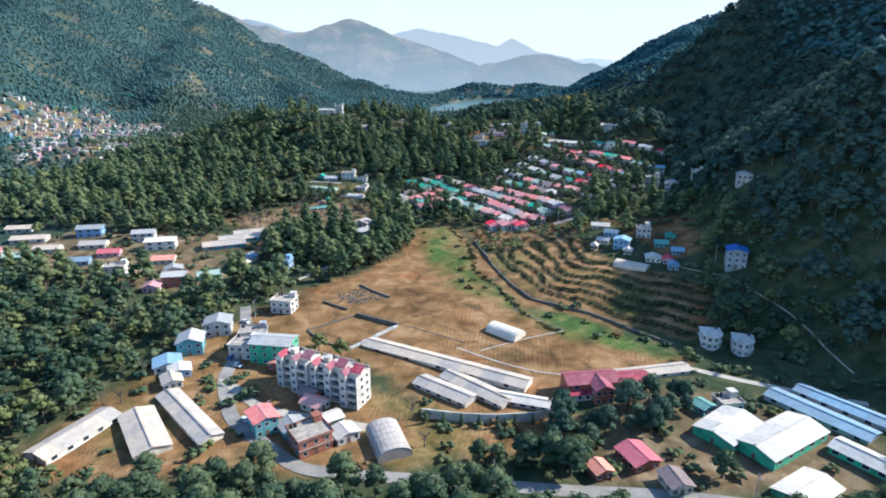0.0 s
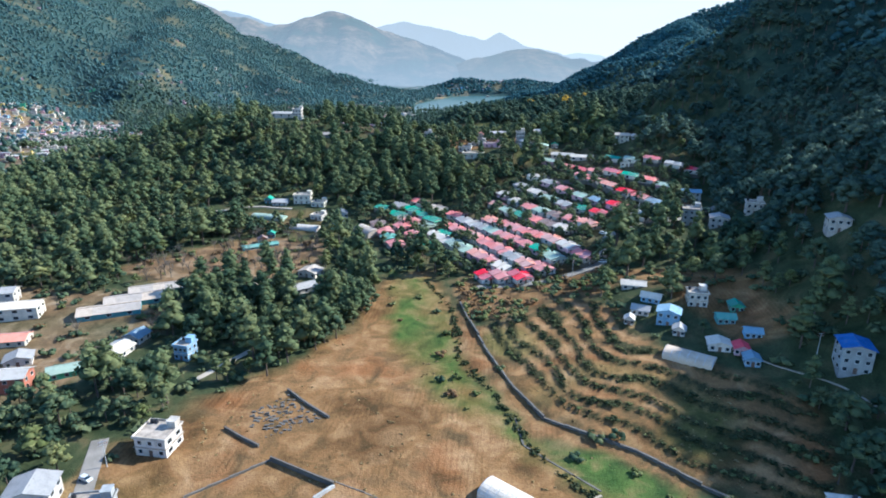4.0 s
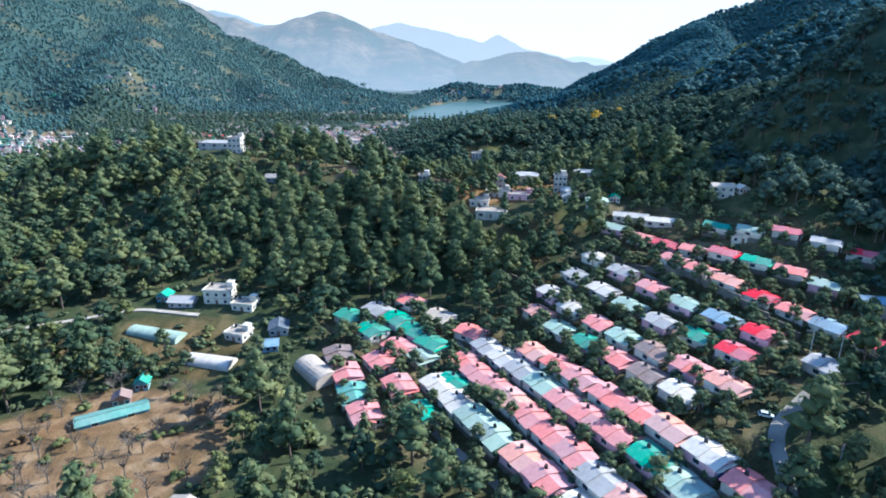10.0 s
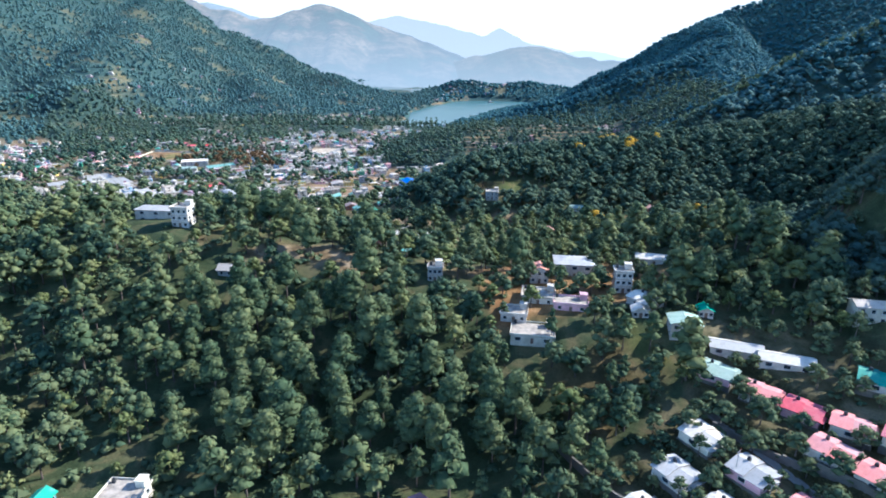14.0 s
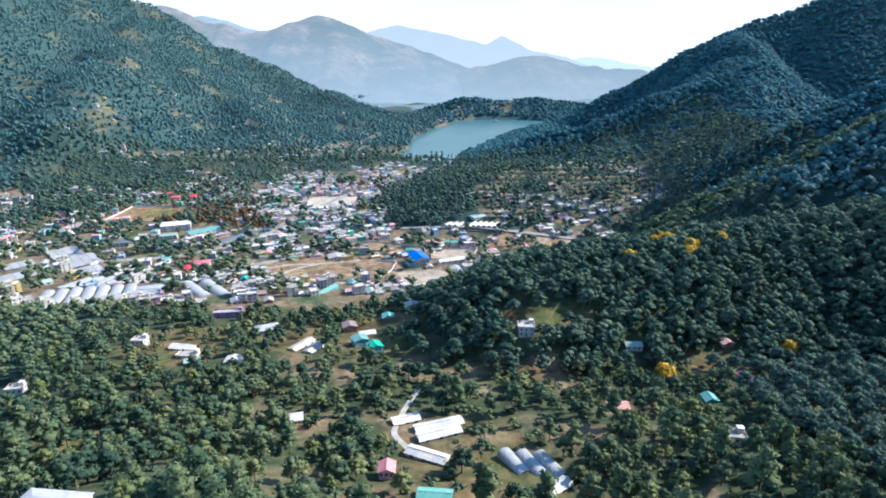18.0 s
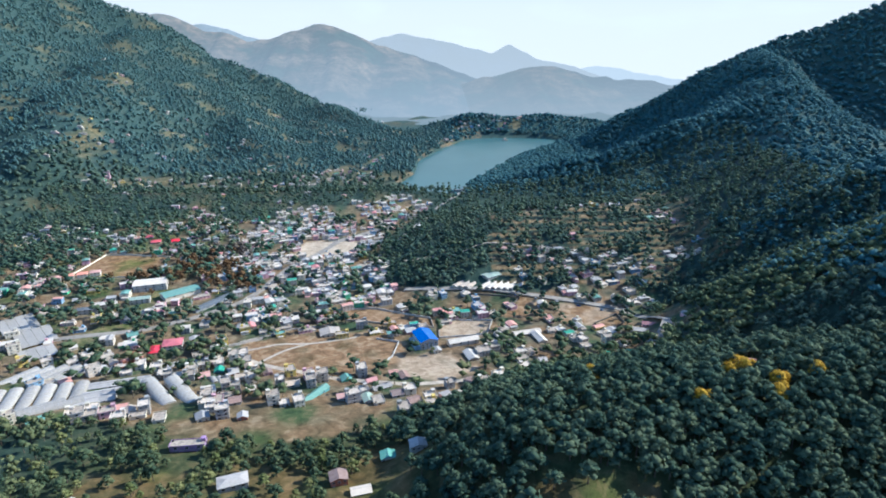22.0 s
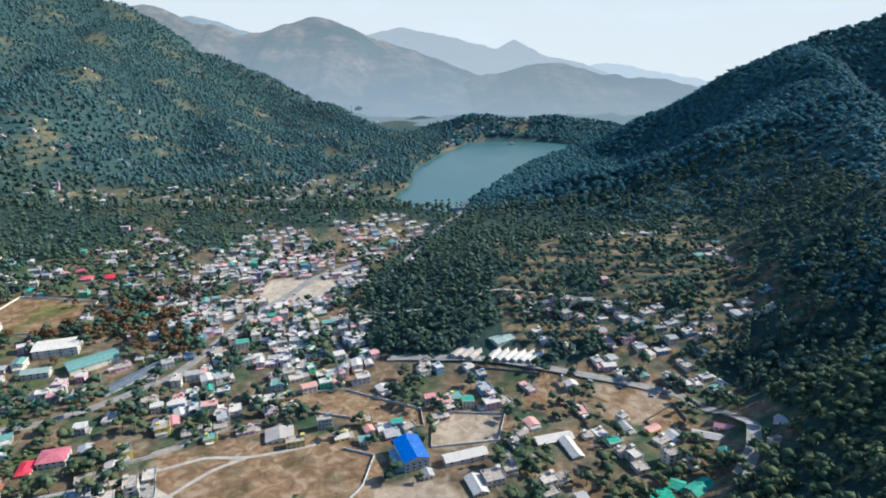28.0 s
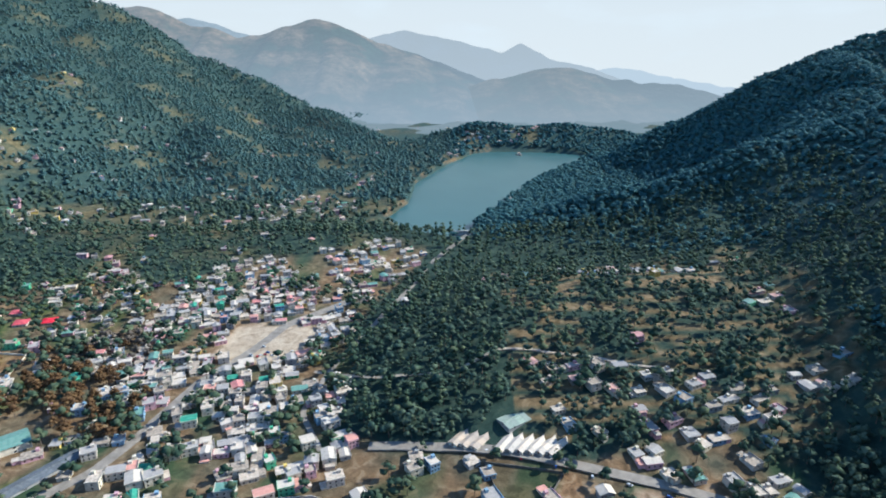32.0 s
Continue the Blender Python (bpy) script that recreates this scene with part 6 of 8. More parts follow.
# bench below the colony and the eastern slope
for px, py, yaw, w, d, fl, wl, rf, lab in (
        (66.6, 244.5, -15, 12, 6, 1, "white", "white", "long white school building with open veranda"), (69, 235.5, -30, 9, 6, 1, "blue", "white", "blue-walled house with a white roof"),
        (80.5, 231.5, -10, 9, 7, 2, "white", "", "white two-storey house above the terraces"), (70.5, 225.5, -25, 10, 8, 2, "blue", "blue", "large house with blue walls and pale blue roof"),
        (64.6, 231, -25, 8, 6, 1, "white", "grey", "grey-roofed annex"), (71, 219, -25, 5, 5, 1, "white", "white", "small white outhouse"), (84.5, 222, -10, 8, 6, 1, "teal", "teal", "small house with a teal roof"),
        (90, 227.5, -10, 6, 6, 1, "green", "green", "small green-roofed house"), (78, 211, -15, 9, 7, 1, "white", "white", "low white house with a broad roof"), (82.5, 208.5, -15, 6, 6, 1, "pink", "red", "little house with a red roof"),
        (83, 204, -15, 6, 6, 1, "blue", "blue", "little blue-roofed house"), (88, 214, -15, 7, 5, 1, "blue", "blue", "blue-roofed store"), (60, 226.5, -20, 4, 4, 1, "white", "white", "tiny white hut on the terraces"),
        (104, 294, -20, 9, 9, 3, "grey", "", "bare grey three-storey house on the slope"), (111, 286, -20, 9, 8, 2, "white", "grey", "white house on the shaded slope"),
        (121, 282, -20, 8, 7, 2, "white", "", "white house high on the shaded slope"), (104.2, 387, -12, 10, 7, 2, "cream", "tan", "two-storey house with a broad tan roof"),
        (110.2, 385.1, 0, 5, 5, 1, "white", "white", "small white tank house"), (117.3, 326.6, -15, 11, 8, 2, "white", "blue", "white villa with large windows above the colony"),
        (100, 194, -20, 9, 9, 3, "grey", "cobalt", "tall house with a bright blue roof on the dark slope"), (120, 236, -20, 8, 7, 2, "white", "grey", "white house half hidden on the slope"),
        (100.2, 362.8, -15, 9, 7, 1, "cream", "tan", "pale-roofed house at the colony's top"), (73.7, 385.9, -22, 16, 7, 1, "white", "white", "long house with a white roof above the colony"), (82.2, 379.8, -22, 16, 7, 1, "white", "white", "long house with a peeling white roof"),
        (63.4, 391.8, -12, 10, 8, 2, "white", "sage", "house with a green hipped roof at the pass"), (72, 399.6, -12, 5, 5, 1, "white", "green", "small green-roofed annex")):
    house(px, py, yaw, w, d, fl, wl, lab, rf, 1.2, size=0.84 if px < 100 and py < 260 else 1.0)
polyhouse(64.5, 211, 74, 204, 7, 3, "long tan greenhouse below the blue houses", 6, ROOFS["tan"])

# houses on the pass and in the woods behind it
for px, py, yaw, w, d, fl, wl, rf, lab in (
        (33.6, 422.9, -8, 8, 7, 2, "white", "salmon", "white house with a terracotta roof on the pass"), (44.9, 428.7, -8, 17, 12, 2, "white", "grey", "large white house with a grey hipped roof"),
        (31.2, 410.4, -12, 13, 10, 1, "white", "", "white house with stepped flat roofs"), (38.9, 405.6, -12, 13, 8, 1, "pink", "", "low house with a pink-stained terrace"), (23.7, 403.2, -12, 10, 8, 1, "white", "", "flat white roof on a low house"),
        (27.5, 396.3, -12, 16, 11, 1, "cream", "", "big flat-roofed house with a broad grey slab"), (55.4, 415.1, -8, 7, 6, 3, "white", "", "narrow white three-storey tower house"), (69, 429, -15, 15, 8, 1, "white", "white", "long white-roofed house in trees"),
        (55.3, 399.7, -10, 6, 5, 1, "white", "white", "small white outbuilding"), (3.5, 420.9, -5, 6, 5, 2, "white", "", "little white house in the woods"), (-54.5, 423.2, -5, 10, 6, 1, "grey", "tan", "low house with a weathered roof in the pines"),
        (-75.3, 445.5, -5, 8, 8, 3, "white", "", "tall white house on the ridge"), (-86.9, 456.2, -8, 22, 9, 2, "white", "grey", "long building with a grey ribbed roof on the ridge"), (-53, 531, 12, 8, 6, 1, "white", "white", "white cottage in a clearing"),
        (-4, 482.3, -8, 12, 7, 1, "white", "teal", "long house with a teal roof in the woods"), (-17.8, 494.3, 0, 6, 6, 2, "pink", "pink", "pink house among bushes"), (31, 486, 35, 9, 5, 1, "white", "white", "white-roofed hut in the woods"),
        (38.2, 587.6, -5, 9, 8, 2, "white", "", "white house with a pink roof room before the knoll"), (62, 531, 0, 9, 6, 1, "brick", "salmon", "long low house with a clay-coloured roof"), (88, 500.8, -10, 7, 6, 2, "white", "", "white cottage with a red gable in the trees"),
        (97.1, 535.2, 0, 6, 6, 1, "teal", "teal", "cottage with a teal roof in the trees"), (126.6, 582.9, 10, 7, 6, 1, "brick", "salmon", "small red-brick cottage"), (121.7, 556.8, 10, 8, 8, 1, "pink", "red", "crimson-roofed cottage beside a yard"),
        (84.8, 581.9, -5, 9, 6, 1, "white", "sage", "cottage with a pale green roof"), (128.2, 657.2, -5, 11, 7, 1, "pink", "salmon", "long low house with a dull pink roof on the knoll"),
        (-145, 614, -5, 8, 7, 2, "white", "", "white box-like house in a clearing"), (-122, 607, -12, 15, 6, 1, "white", "white", "long white house with a bright roof"), (-115, 596, -12, 12, 7, 1, "cream", "", "cream house with a broken roof line"),
        (-110, 588, 12, 8, 6, 1, "teal", "sage", "cottage with a pale teal roof"), (-88, 630, 20, 15, 9, 2, "grey", "grey", "large grey-roofed school block"), (-92, 588, 0, 9, 7, 1, "white", "white", "white roof among trees"),
        (-46, 632, 15, 9, 8, 2, "brick", "brown", "dark brown-roofed house"), (-36, 624, 15, 10, 6, 1, "white", "white", "house with a white roof beside the brown one"), (-38, 608, 25, 9, 8, 2, "teal", "teal", "teal-painted house with blue awnings"),
        (-30, 598, 25, 8, 8, 2, "teal", "green", "teal house with a green roof"), (-27, 648, 10, 8, 7, 1, "white", "teal", "house with a pale teal roof"), (-13.8, 645.6, 10, 9, 7, 2, "grey", "grey", "grey house at the knoll's foot"),
        (-118, 661, 5, 20, 6, 2, "mauve", "", "long building with mauve walls"), (-176, 570, 10, 8, 6, 2, "white", "", "white house beside the green field"), (-186, 562, 10, 9, 7, 1, "pink", "teal", "house with a teal and pink roof"),
        (-180, 556, 20, 9, 7, 1, "teal", "green", "low house with a bright green roof"), (-195, 575, 10, 10, 7, 2, "white", "", "white flat-roofed house by the wood")):
    house(px, py, yaw, w, d, fl, wl, lab, rf, 1.5, size=0.95 if py < 460 else 1.1, hip=(w * d > 90))
for a, b in (((-10, 522), (6, 527)), ((-9, 516), (5, 521)), ((-12, 509), (0, 503)), ((-18, 528), (-9, 531))):
    shed(*a, *b, 5.5, 2.6, 1.1, "white", "white", "long white-roofed shed in the wooded dip", openings=3)
for i in range(3):
    polyhouse(18 + 5.2 * i, 506 - 1.5 * i, 23 + 5.2 * i, 495 - 1.5 * i, 5.6, 3.0, "white arched greenhouse, one of a row in the woods", 5)
shed(-69, 601, -62, 612, 6, 2.6, 1.2, "cream", "tan", "long cream shed among the trees", openings=3)
shed(-61, 597, -57, 606, 6, 2.6, 1.2, "cream", "tan", "long cream shed among the trees", openings=3)


# ---- town landmarks ----
def blue_hall():
    t = thing_at("sports_hall", -12, 797, 20, 24, "tall hall with a bright blue gabled roof and pale blue walls", "hall")
    w, d, h = 17.0, 26.0, 10.0
    part("wall", gable_wall(w, d, -2, h, 2.6), WALLS["white"], t)
    for s in (-1, 1):
        bm = bmesh.new()
        hw = w / 2 + 0.9
        prism(bm, [(0, h + 2.65), (0, h + 2.85), (s * hw, h - 0.1), (s * hw, h - 0.3)] if s > 0 else [(0, h + 2.85), (0, h + 2.65), (s * hw, h - 0.3), (s * hw, h - 0.1)], -d / 2 - 0.9, d / 2 + 0.9)
        part("roof_slope", bm, ROOFS["cobalt"], t, "bright blue ribbed roof")
    for k in range(3):
        part("string_course", boxes((-w / 2 - 0.05, w / 2 + 0.05, -d / 2 - 0.05, d / 2 + 0.05, 2.6 + 2.6 * k, 2.8 + 2.6 * k)), WALLS["blue"], t)
    for i in range(5):
        x = -w / 2 + w * i / 4
        part("pilaster", boxes((x - 0.25, x + 0.25, -d / 2 - 0.12, -d / 2, -2, h)), WALLS["blue"], t)
    part("annex", boxes((-w / 2 - 5, -w / 2, -d / 2 + 2, d / 2 - 4, -2, 5.5)), WALLS["blue"], t)
    for k in range(3):
        for i in range(4):
            share("window", WIDE_WINDOW, t, Matrix.Translation((-w / 2 + w * (i + 0.5) / 4, -d / 2 - 0.004, 1.5 + 2.6 * k)))
        for i in range(4):
            share("window", WIDE_WINDOW, t, Matrix.Translation((w / 2 + 0.004, -d / 2 + d * (i + 0.5) / 4, 1.5 + 2.6 * k)) @ Matrix.Rotation(radians(90), 4, "Z"))


blue_hall()
for px, py, yaw, w, d, fl, wl, rf, lab in (
        (-247, 912, 17, 34, 20, 3, "white", "white", "large white college hall with a pale hipped roof"), (-216, 896, -49, 18, 38, 2, "cream", "teal", "broad market hall with a pale teal roof"),
        (-183, 799, 15, 16, 14, 2, "white", "red", "white building with two crimson roofs"), (-192, 792, 15, 8, 14, 1, "white", "red", "white wing under a crimson roof"), (-80, 818, 15, 18, 14, 1, "cream", "tan", "wide cream hall with a flat tan roof"),
        (-70, 810, 15, 12, 6, 2, "yellow", "", "yellow and cream two-storey office"), (-58, 825, 15, 10, 6, 3, "grey", "", "bare grey three-storey frame"), (14, 796, 18, 28, 8, 2, "white", "white", "long white school block with a metal roof"),
        (60, 812, 15, 26, 8, 1, "white", "white", "long white block of an L-shaped school"), (67, 803, 105, 20, 8, 1, "white", "white", "short white wing of an L-shaped school"), (26, 780, 18, 12, 10, 2, "white", "", "white cement-roofed houses in a cluster"),
        (18, 776, 18, 9, 16, 1, "white", "white", "long white shed beside the houses"), (34, 786, 18, 8, 8, 2, "white", "", "white house with tanks on its roof"), (148, 815, -20, 12, 5, 1, "pink", "pink", "long red-roofed shed by the road"),
        (140, 809, -20, 26, 7, 1, "white", "white", "long low white-roofed depot"), (98, 768, 8, 13, 9, 1, "white", "green", "house with a bright green roof behind the knoll"), (117, 771, 30, 17, 9, 1, "white", "green", "large house with bright green roofs behind the knoll"),
        (108, 774, 60, 9, 8, 1, "white", "green", "green-roofed wing behind the knoll"), (138, 792, -10, 8, 8, 1, "green", "green", "depot shed with a green roof"), (80, 862, 10, 9, 7, 2, "grey", "white", "block with a pale roof beside the quarry"),
        (-72, 720, -30, 6, 24, 1, "teal", "teal", "long shed with a teal striped roof"), (-138, 758, 10, 7, 7, 1, "teal", "green", "hut with a bright teal roof"), (-58, 742, 20, 8, 8, 1, "green", "teal", "small house with teal roofing"),
        (-43, 738, 30, 8, 5, 1, "pink", "pink", "low pink-roofed row house"), (-36, 728, 30, 14, 6, 1, "white", "grey", "grey-roofed row house"), (-281, 1012, 15, 12, 12, 1, "white", "red", "white hostel with a red pyramid roof"),
        (-263, 1014, 15, 12, 12, 1, "white", "red", "white hostel with a red pyramid roof"), (-292, 1024, 15, 10, 10, 1, "white", "red", "white hostel with a red roof among hedges"), (-265, 872, 15, 20, 8, 2, "white", "white", "long white college wing"),
        (-243, 882, 15, 20, 9, 2, "white", "sage", "long college wing with a grey-green roof"), (-274, 862, 15, 18, 7, 2, "white", "dark", "college wing with dark solar panels on its roof")):
    house(px, py, yaw, w, d, fl, wl, lab, rf, 1.8, hip=(rf == "red"), per_front=4, name="town_hall" if w * d > 380 else "building", category="building")
shed(-193, 860, -173, 894, 10, 3.5, 1.2, "grey", "dark", "long shed with a dark roof beside the market hall")
for i in range(4):
    house(-335 + 9.5 * i, 926 + 4.2 * i, 22, 11, 9, 2, "cream", "cream school block with a salmon roof", "salmon", 1.6, hip=True, name="school_block", category="school")
# nursery tunnels, shade nets and glasshouses
for i in range(5):
    polyhouse(-262 + 7.6 * i, 742 + 1.6 * i, -250 + 7.6 * i, 762 + 1.6 * i, 8.4, 3.8, "pale plastic tunnel in the upper nursery", 5)
for i in range(7):
    polyhouse(-250 + 8.0 * i, 700 + 2.2 * i, -258 + 8.0 * i, 726 + 2.2 * i, 8.8, 3.6, "grey plastic tunnel, one of a row of nursery tunnels", 6)
for a, b in (((-207, 722), (-178, 732)), ((-214, 734), (-174, 745)), ((-212, 711), (-182, 721))):
    shed(*a, *b, 8.5, 3.0, 1.2, "grey", "grey", "long grey nursery shed in a row of others", openings=3)
shed(-183, 766, -153, 775, 7, 2.6, 1.0, "cream", "grey", "long low grey-roofed store beside the lane", openings=4)
wall_line("boundary_wall", [(-152, 793), (-139, 800), (-125, 809)], 2.6, 0.5, WALLS["white"], "tall white wall at the corner of the playing field")
for i in range(2):
    polyhouse(-232 + 9.0 * i, 700 + 2.0 * i, -206 + 9.0 * i, 716 + 2.0 * i, 8.6, 3.2, "grey plastic tunnel of the lower nursery", 5)
for i in range(2):
    polyhouse(-149 + 12.8 * i, 712 + 1.0 * i, -172 + 12.8 * i, 738 + 2.0 * i, 10.5, 5.0, "large grey plastic tunnel beside the lane", 6)
for i in range(3):
    polyhouse(-134 + 3.6 * i, 740 + 0.6 * i, -138 + 3.6 * i, 746 + 0.6 * i, 4.4, 2.6, "small white vault beside the yard", 3)
for i in range(6):
    shed(34 + 4.9 * i, 887 - 0.4 * i, 45 + 4.9 * i, 904 - 1.4 * i, 5.2, 2.0, 1.3, "white", "white", "low white gabled glasshouse, one of a block beside the road", "glasshouse", "greenhouse", 2)
for i in range(3):
    shed(12 + 5.0 * i, 893 - 1.6 * i, 22 + 5.0 * i, 906 - 1.6 * i, 5.6, 2.2, 1.2, "cream", "tan", "low tan-roofed glasshouse beside the road", "glasshouse", "greenhouse", 2)
shed(38, 903, 50, 911, 12, 2.4, 1.2, "grey", "sage", "broad grey-green shed behind the glasshouses", openings=2)
for px, py, w, d in ((-314, 776, 40, 26), (-286, 816, 34, 46), (-312, 838, 34, 46), (-268, 790, 30, 30), (-330, 806, 30, 24)):
    t = thing_at("shade_net", px, py, 42, 20, "broad grey shade net stretched on posts over beds", "shade net")
    BUILT.append((px, py, w / PLAN * 0.6))
    for i in range(4):
        part("net", boxes((-w / 2 + w * i / 4, -w / 2 + w * (i + 1) / 4 - 0.3, -d / 2, d / 2, 2.6 + 0.08 * i, 2.66 + 0.08 * i)), POLY, t, "sagging grey net")
    for x in (-w / 2, 0, w / 2):
        for y in (-d / 2, d / 2):
            part("post", boxes((x - 0.1, x + 0.1, y - 0.1, y + 0.1, -1.0, 2.6)), STEEL, t)


def mast(px, py, tall, label):
    """A lattice mast: three legs and crossed braces."""
    t = thing_at("lattice_mast", px, py, 10, 2, label, "mast")
    for a in range(3):
        x, y = math.cos(a * 2.094), math.sin(a * 2.094)
        v, f = limb_np((x * 1.1, y * 1.1, -0.5), (x * 0.15, y * 0.15, tall), 0.13)
        ob = new("leg", mesh_np("leg", v, f, [STEEL]))
        ob.parent = t
        for k in range(8):
            z0, z1 = tall * k / 8, tall * (k + 1) / 8
            r0, r1 = 1.1 - 0.95 * k / 8, 1.1 - 0.95 * (k + 1) / 8
            x1, y1 = math.cos((a + 1) * 2.094), math.sin((a + 1) * 2.094)
            v, f = limb_np((x * r0, y * r0, z0), (x1 * r1, y1 * r1, z1), 0.07)
            ob = new("brace", mesh_np("brace", v, f, [STEEL]))
            ob.parent = t


mast(-196, 868, 24, "tall grey lattice mast over the town roofs")

# the dam
dam = thing_at("dam", 23, 1122, 3, 6, "low pale concrete dam with piers at the lake's outlet", "dam")
part("weir_wall", boxes((-16, 16, -1.2, 1.2, -6, 5.8)), CONCRETE, dam)
part("walkway", boxes((-17, 17, -2.0, 2.0, 6.4, 6.7)), CONCRETE, dam)
for i in range(7):
    part("pier", boxes((-15.4 + 5 * i, -14.4 + 5 * i, -2.2, 2.2, -6, 6.4)), CONCRETE, dam)
part("railing", boxes((-17, 17, -2.0, -1.9, 7.4, 7.5), (-17, 17, 1.9, 2.0, 7.4, 7.5)), STEEL, dam)

# ---- town houses ----
TOWN_FORMS = {}


def town_house(form):
    wall, floors, w, d, roof = form
    if roof:
        label = "%s town house with a %s sheet roof" % (wall, roof)
    else:
        label = "%s flat-roofed town house, %s" % (wall, ("one storey", "two storeys", "three storeys")[floors - 1])
    t = tagged(new("town_house"), label, "house", "houses of the town")
    if roof:
        pitched_block(t, w, d, floors, wall, roof, 1.4, 2, 1)
    else:
        flat_block(t, w, d, floors, wall, 2, 1, roof=PALE_CEMENT if (floors + len(wall)) % 2 else CEMENT, stair=floors > 1, tanks=1, bands=floors > 2)
    return t


def pick_form(r):
    wall = r.choice(["white"] * 7 + ["cream"] * 6 + ["grey"] * 5 + ["pink", "pink", "yellow", "blue", "brick"])
    floors = r.choice((1, 1, 1, 1, 2, 2, 2, 3))
    roof = r.choice(("grey", "grey", "tan", "tan", "sage", "salmon", "white", "brown", "teal")) if floors == 1 and r.random() < 0.5 else ""
    w, d = r.choice(((9.0, 9.0), (11.0, 8.0), (7.5, 11.0), (7.0, 7.0)))
    return wall, floors, w, d, roof


BLANK = [PITCH, DIRT, SQUARE, SCHOOL_FIELD, GREY_PLOT, LAWN] + PLOTS


def crowding(px, py):
    """Houses per place: dense market, looser suburbs."""
    f = 0.0
    if inside(px, py, TOWN):
        f = 0.42
        if -190 < px < -20 and py > 870:
            f = 0.95
        if px < -200:
            f = 0.27
        if py < 780 and px > -260:
            f = 0.55
        if px > 20:
            f = 0.33
    return f


r = random.Random(77)
spots = []
for iy in range(84):
    for ix in range(84):
        gx0, gy0 = 7.9 * ix + 2.2 * (iy % 2) - 332, 7.6 * iy - 319
        px, py = -95 + 0.94 * gx0 - 0.342 * gy0 + r.uniform(-1.5, 1.5), 895 + 0.342 * gx0 + 0.94 * gy0 + r.uniform(-1.5, 1.5)
        if py < 690 or r.random() > crowding(px, py) * min(1.3, max(0.2, 0.85 + 0.9 * float(waves(px, py, 62, 71)))) or any(inside(px, py, b) for b in BLANK):
            continue
        if any(math.hypot(px - bx, py - by) < br + 2.8 for bx, by, br in BUILT):
            continue
        spots.append((px, py))
FAR_SPOTS = []
for k in range(3000):           # loose houses on the hills round the town and the lake
    zone = r.random()
    if zone < 0.30:
        px, py = r.uniform(50, 235), r.uniform(890, 1060)
    elif zone < 0.47:
        px, py = r.uniform(-420, -60), r.uniform(1010, 1180)
    elif zone < 0.68:
        px, py = r.uniform(-600, -330), r.uniform(570, 1030)
    elif zone < 0.8:
        px, py = r.gauss(-330, 190), r.uniform(1150, 1650)
    elif zone < 0.93:
        px, py = r.uniform(-140, 420), r.uniform(1630, 2300)
    else:
        px, py = r.uniform(-30, 60), r.uniform(940, 1080)
    if inside(px, py, LAKE) or waves(px, py, 110, 25) + 0.5 * waves(px, py, 40, 27) < (0.28 if zone < 0.3 else -0.4 if inside(px, py, WEST_TOWN) else 0.2 if zone < 0.47 else 0.5):
        continue
    if any(math.hypot(px - bx, py - by) < 9 for bx, by in FAR_SPOTS) or edge_distance(px, py, LAKE + LAKE[:1]) < 5:
        continue
    if any(math.hypot(px - bx, py - by) < br + 4 for bx, by, br in BUILT):
        continue
    FAR_SPOTS.append((px, py))
for k in range(900):           # the crowded part of the western town
    px, py = r.uniform(-650, -395), r.uniform(725, 1050)
    if inside(px, py, [(-650, 890), (-560, 1048), (-425, 965), (-400, 820), (-440, 740), (-520, 728)]) and all(math.hypot(px - bx, py - by) > 7.5 for bx, by in FAR_SPOTS):
        FAR_SPOTS.append((px, py))
for cx_, cy_, n_ in HAMLETS:
    for k in range(n_):
        px, py = r.gauss(cx_, 9 + 0.6 * n_), r.gauss(cy_, 8 + 0.6 * n_)
        if not inside(px, py, LAKE) and edge_distance(px, py, LAKE + LAKE[:1]) > 6 and all(math.hypot(px - bx, py - by) > 8 for bx, by in FAR_SPOTS):
            FAR_SPOTS.append((px, py))
spots.sort(key=lambda s: s[1])
NEAR_HOUSES, MORE = spots[:130], spots[130:]
for px, py in NEAR_HOUSES:
    form = pick_form(r)
    yaw = 20 + (25 if px < -200 else 0) + r.choice((0, 90)) + r.uniform(-6, 6)
    z = min(ground_at(px, py), ground_at(px + 3, py), ground_at(px - 3, py))
    m = pose(*flat_place(px, py), z + 0.1, 0, 0, yaw)
    if form in TOWN_FORMS:
        copy_thing(TOWN_FORMS[form], m)
    else:
        TOWN_FORMS[form] = town_house(form)
        TOWN_FORMS[form].matrix_basis = m
    BUILT.append((px, py, 3.6))


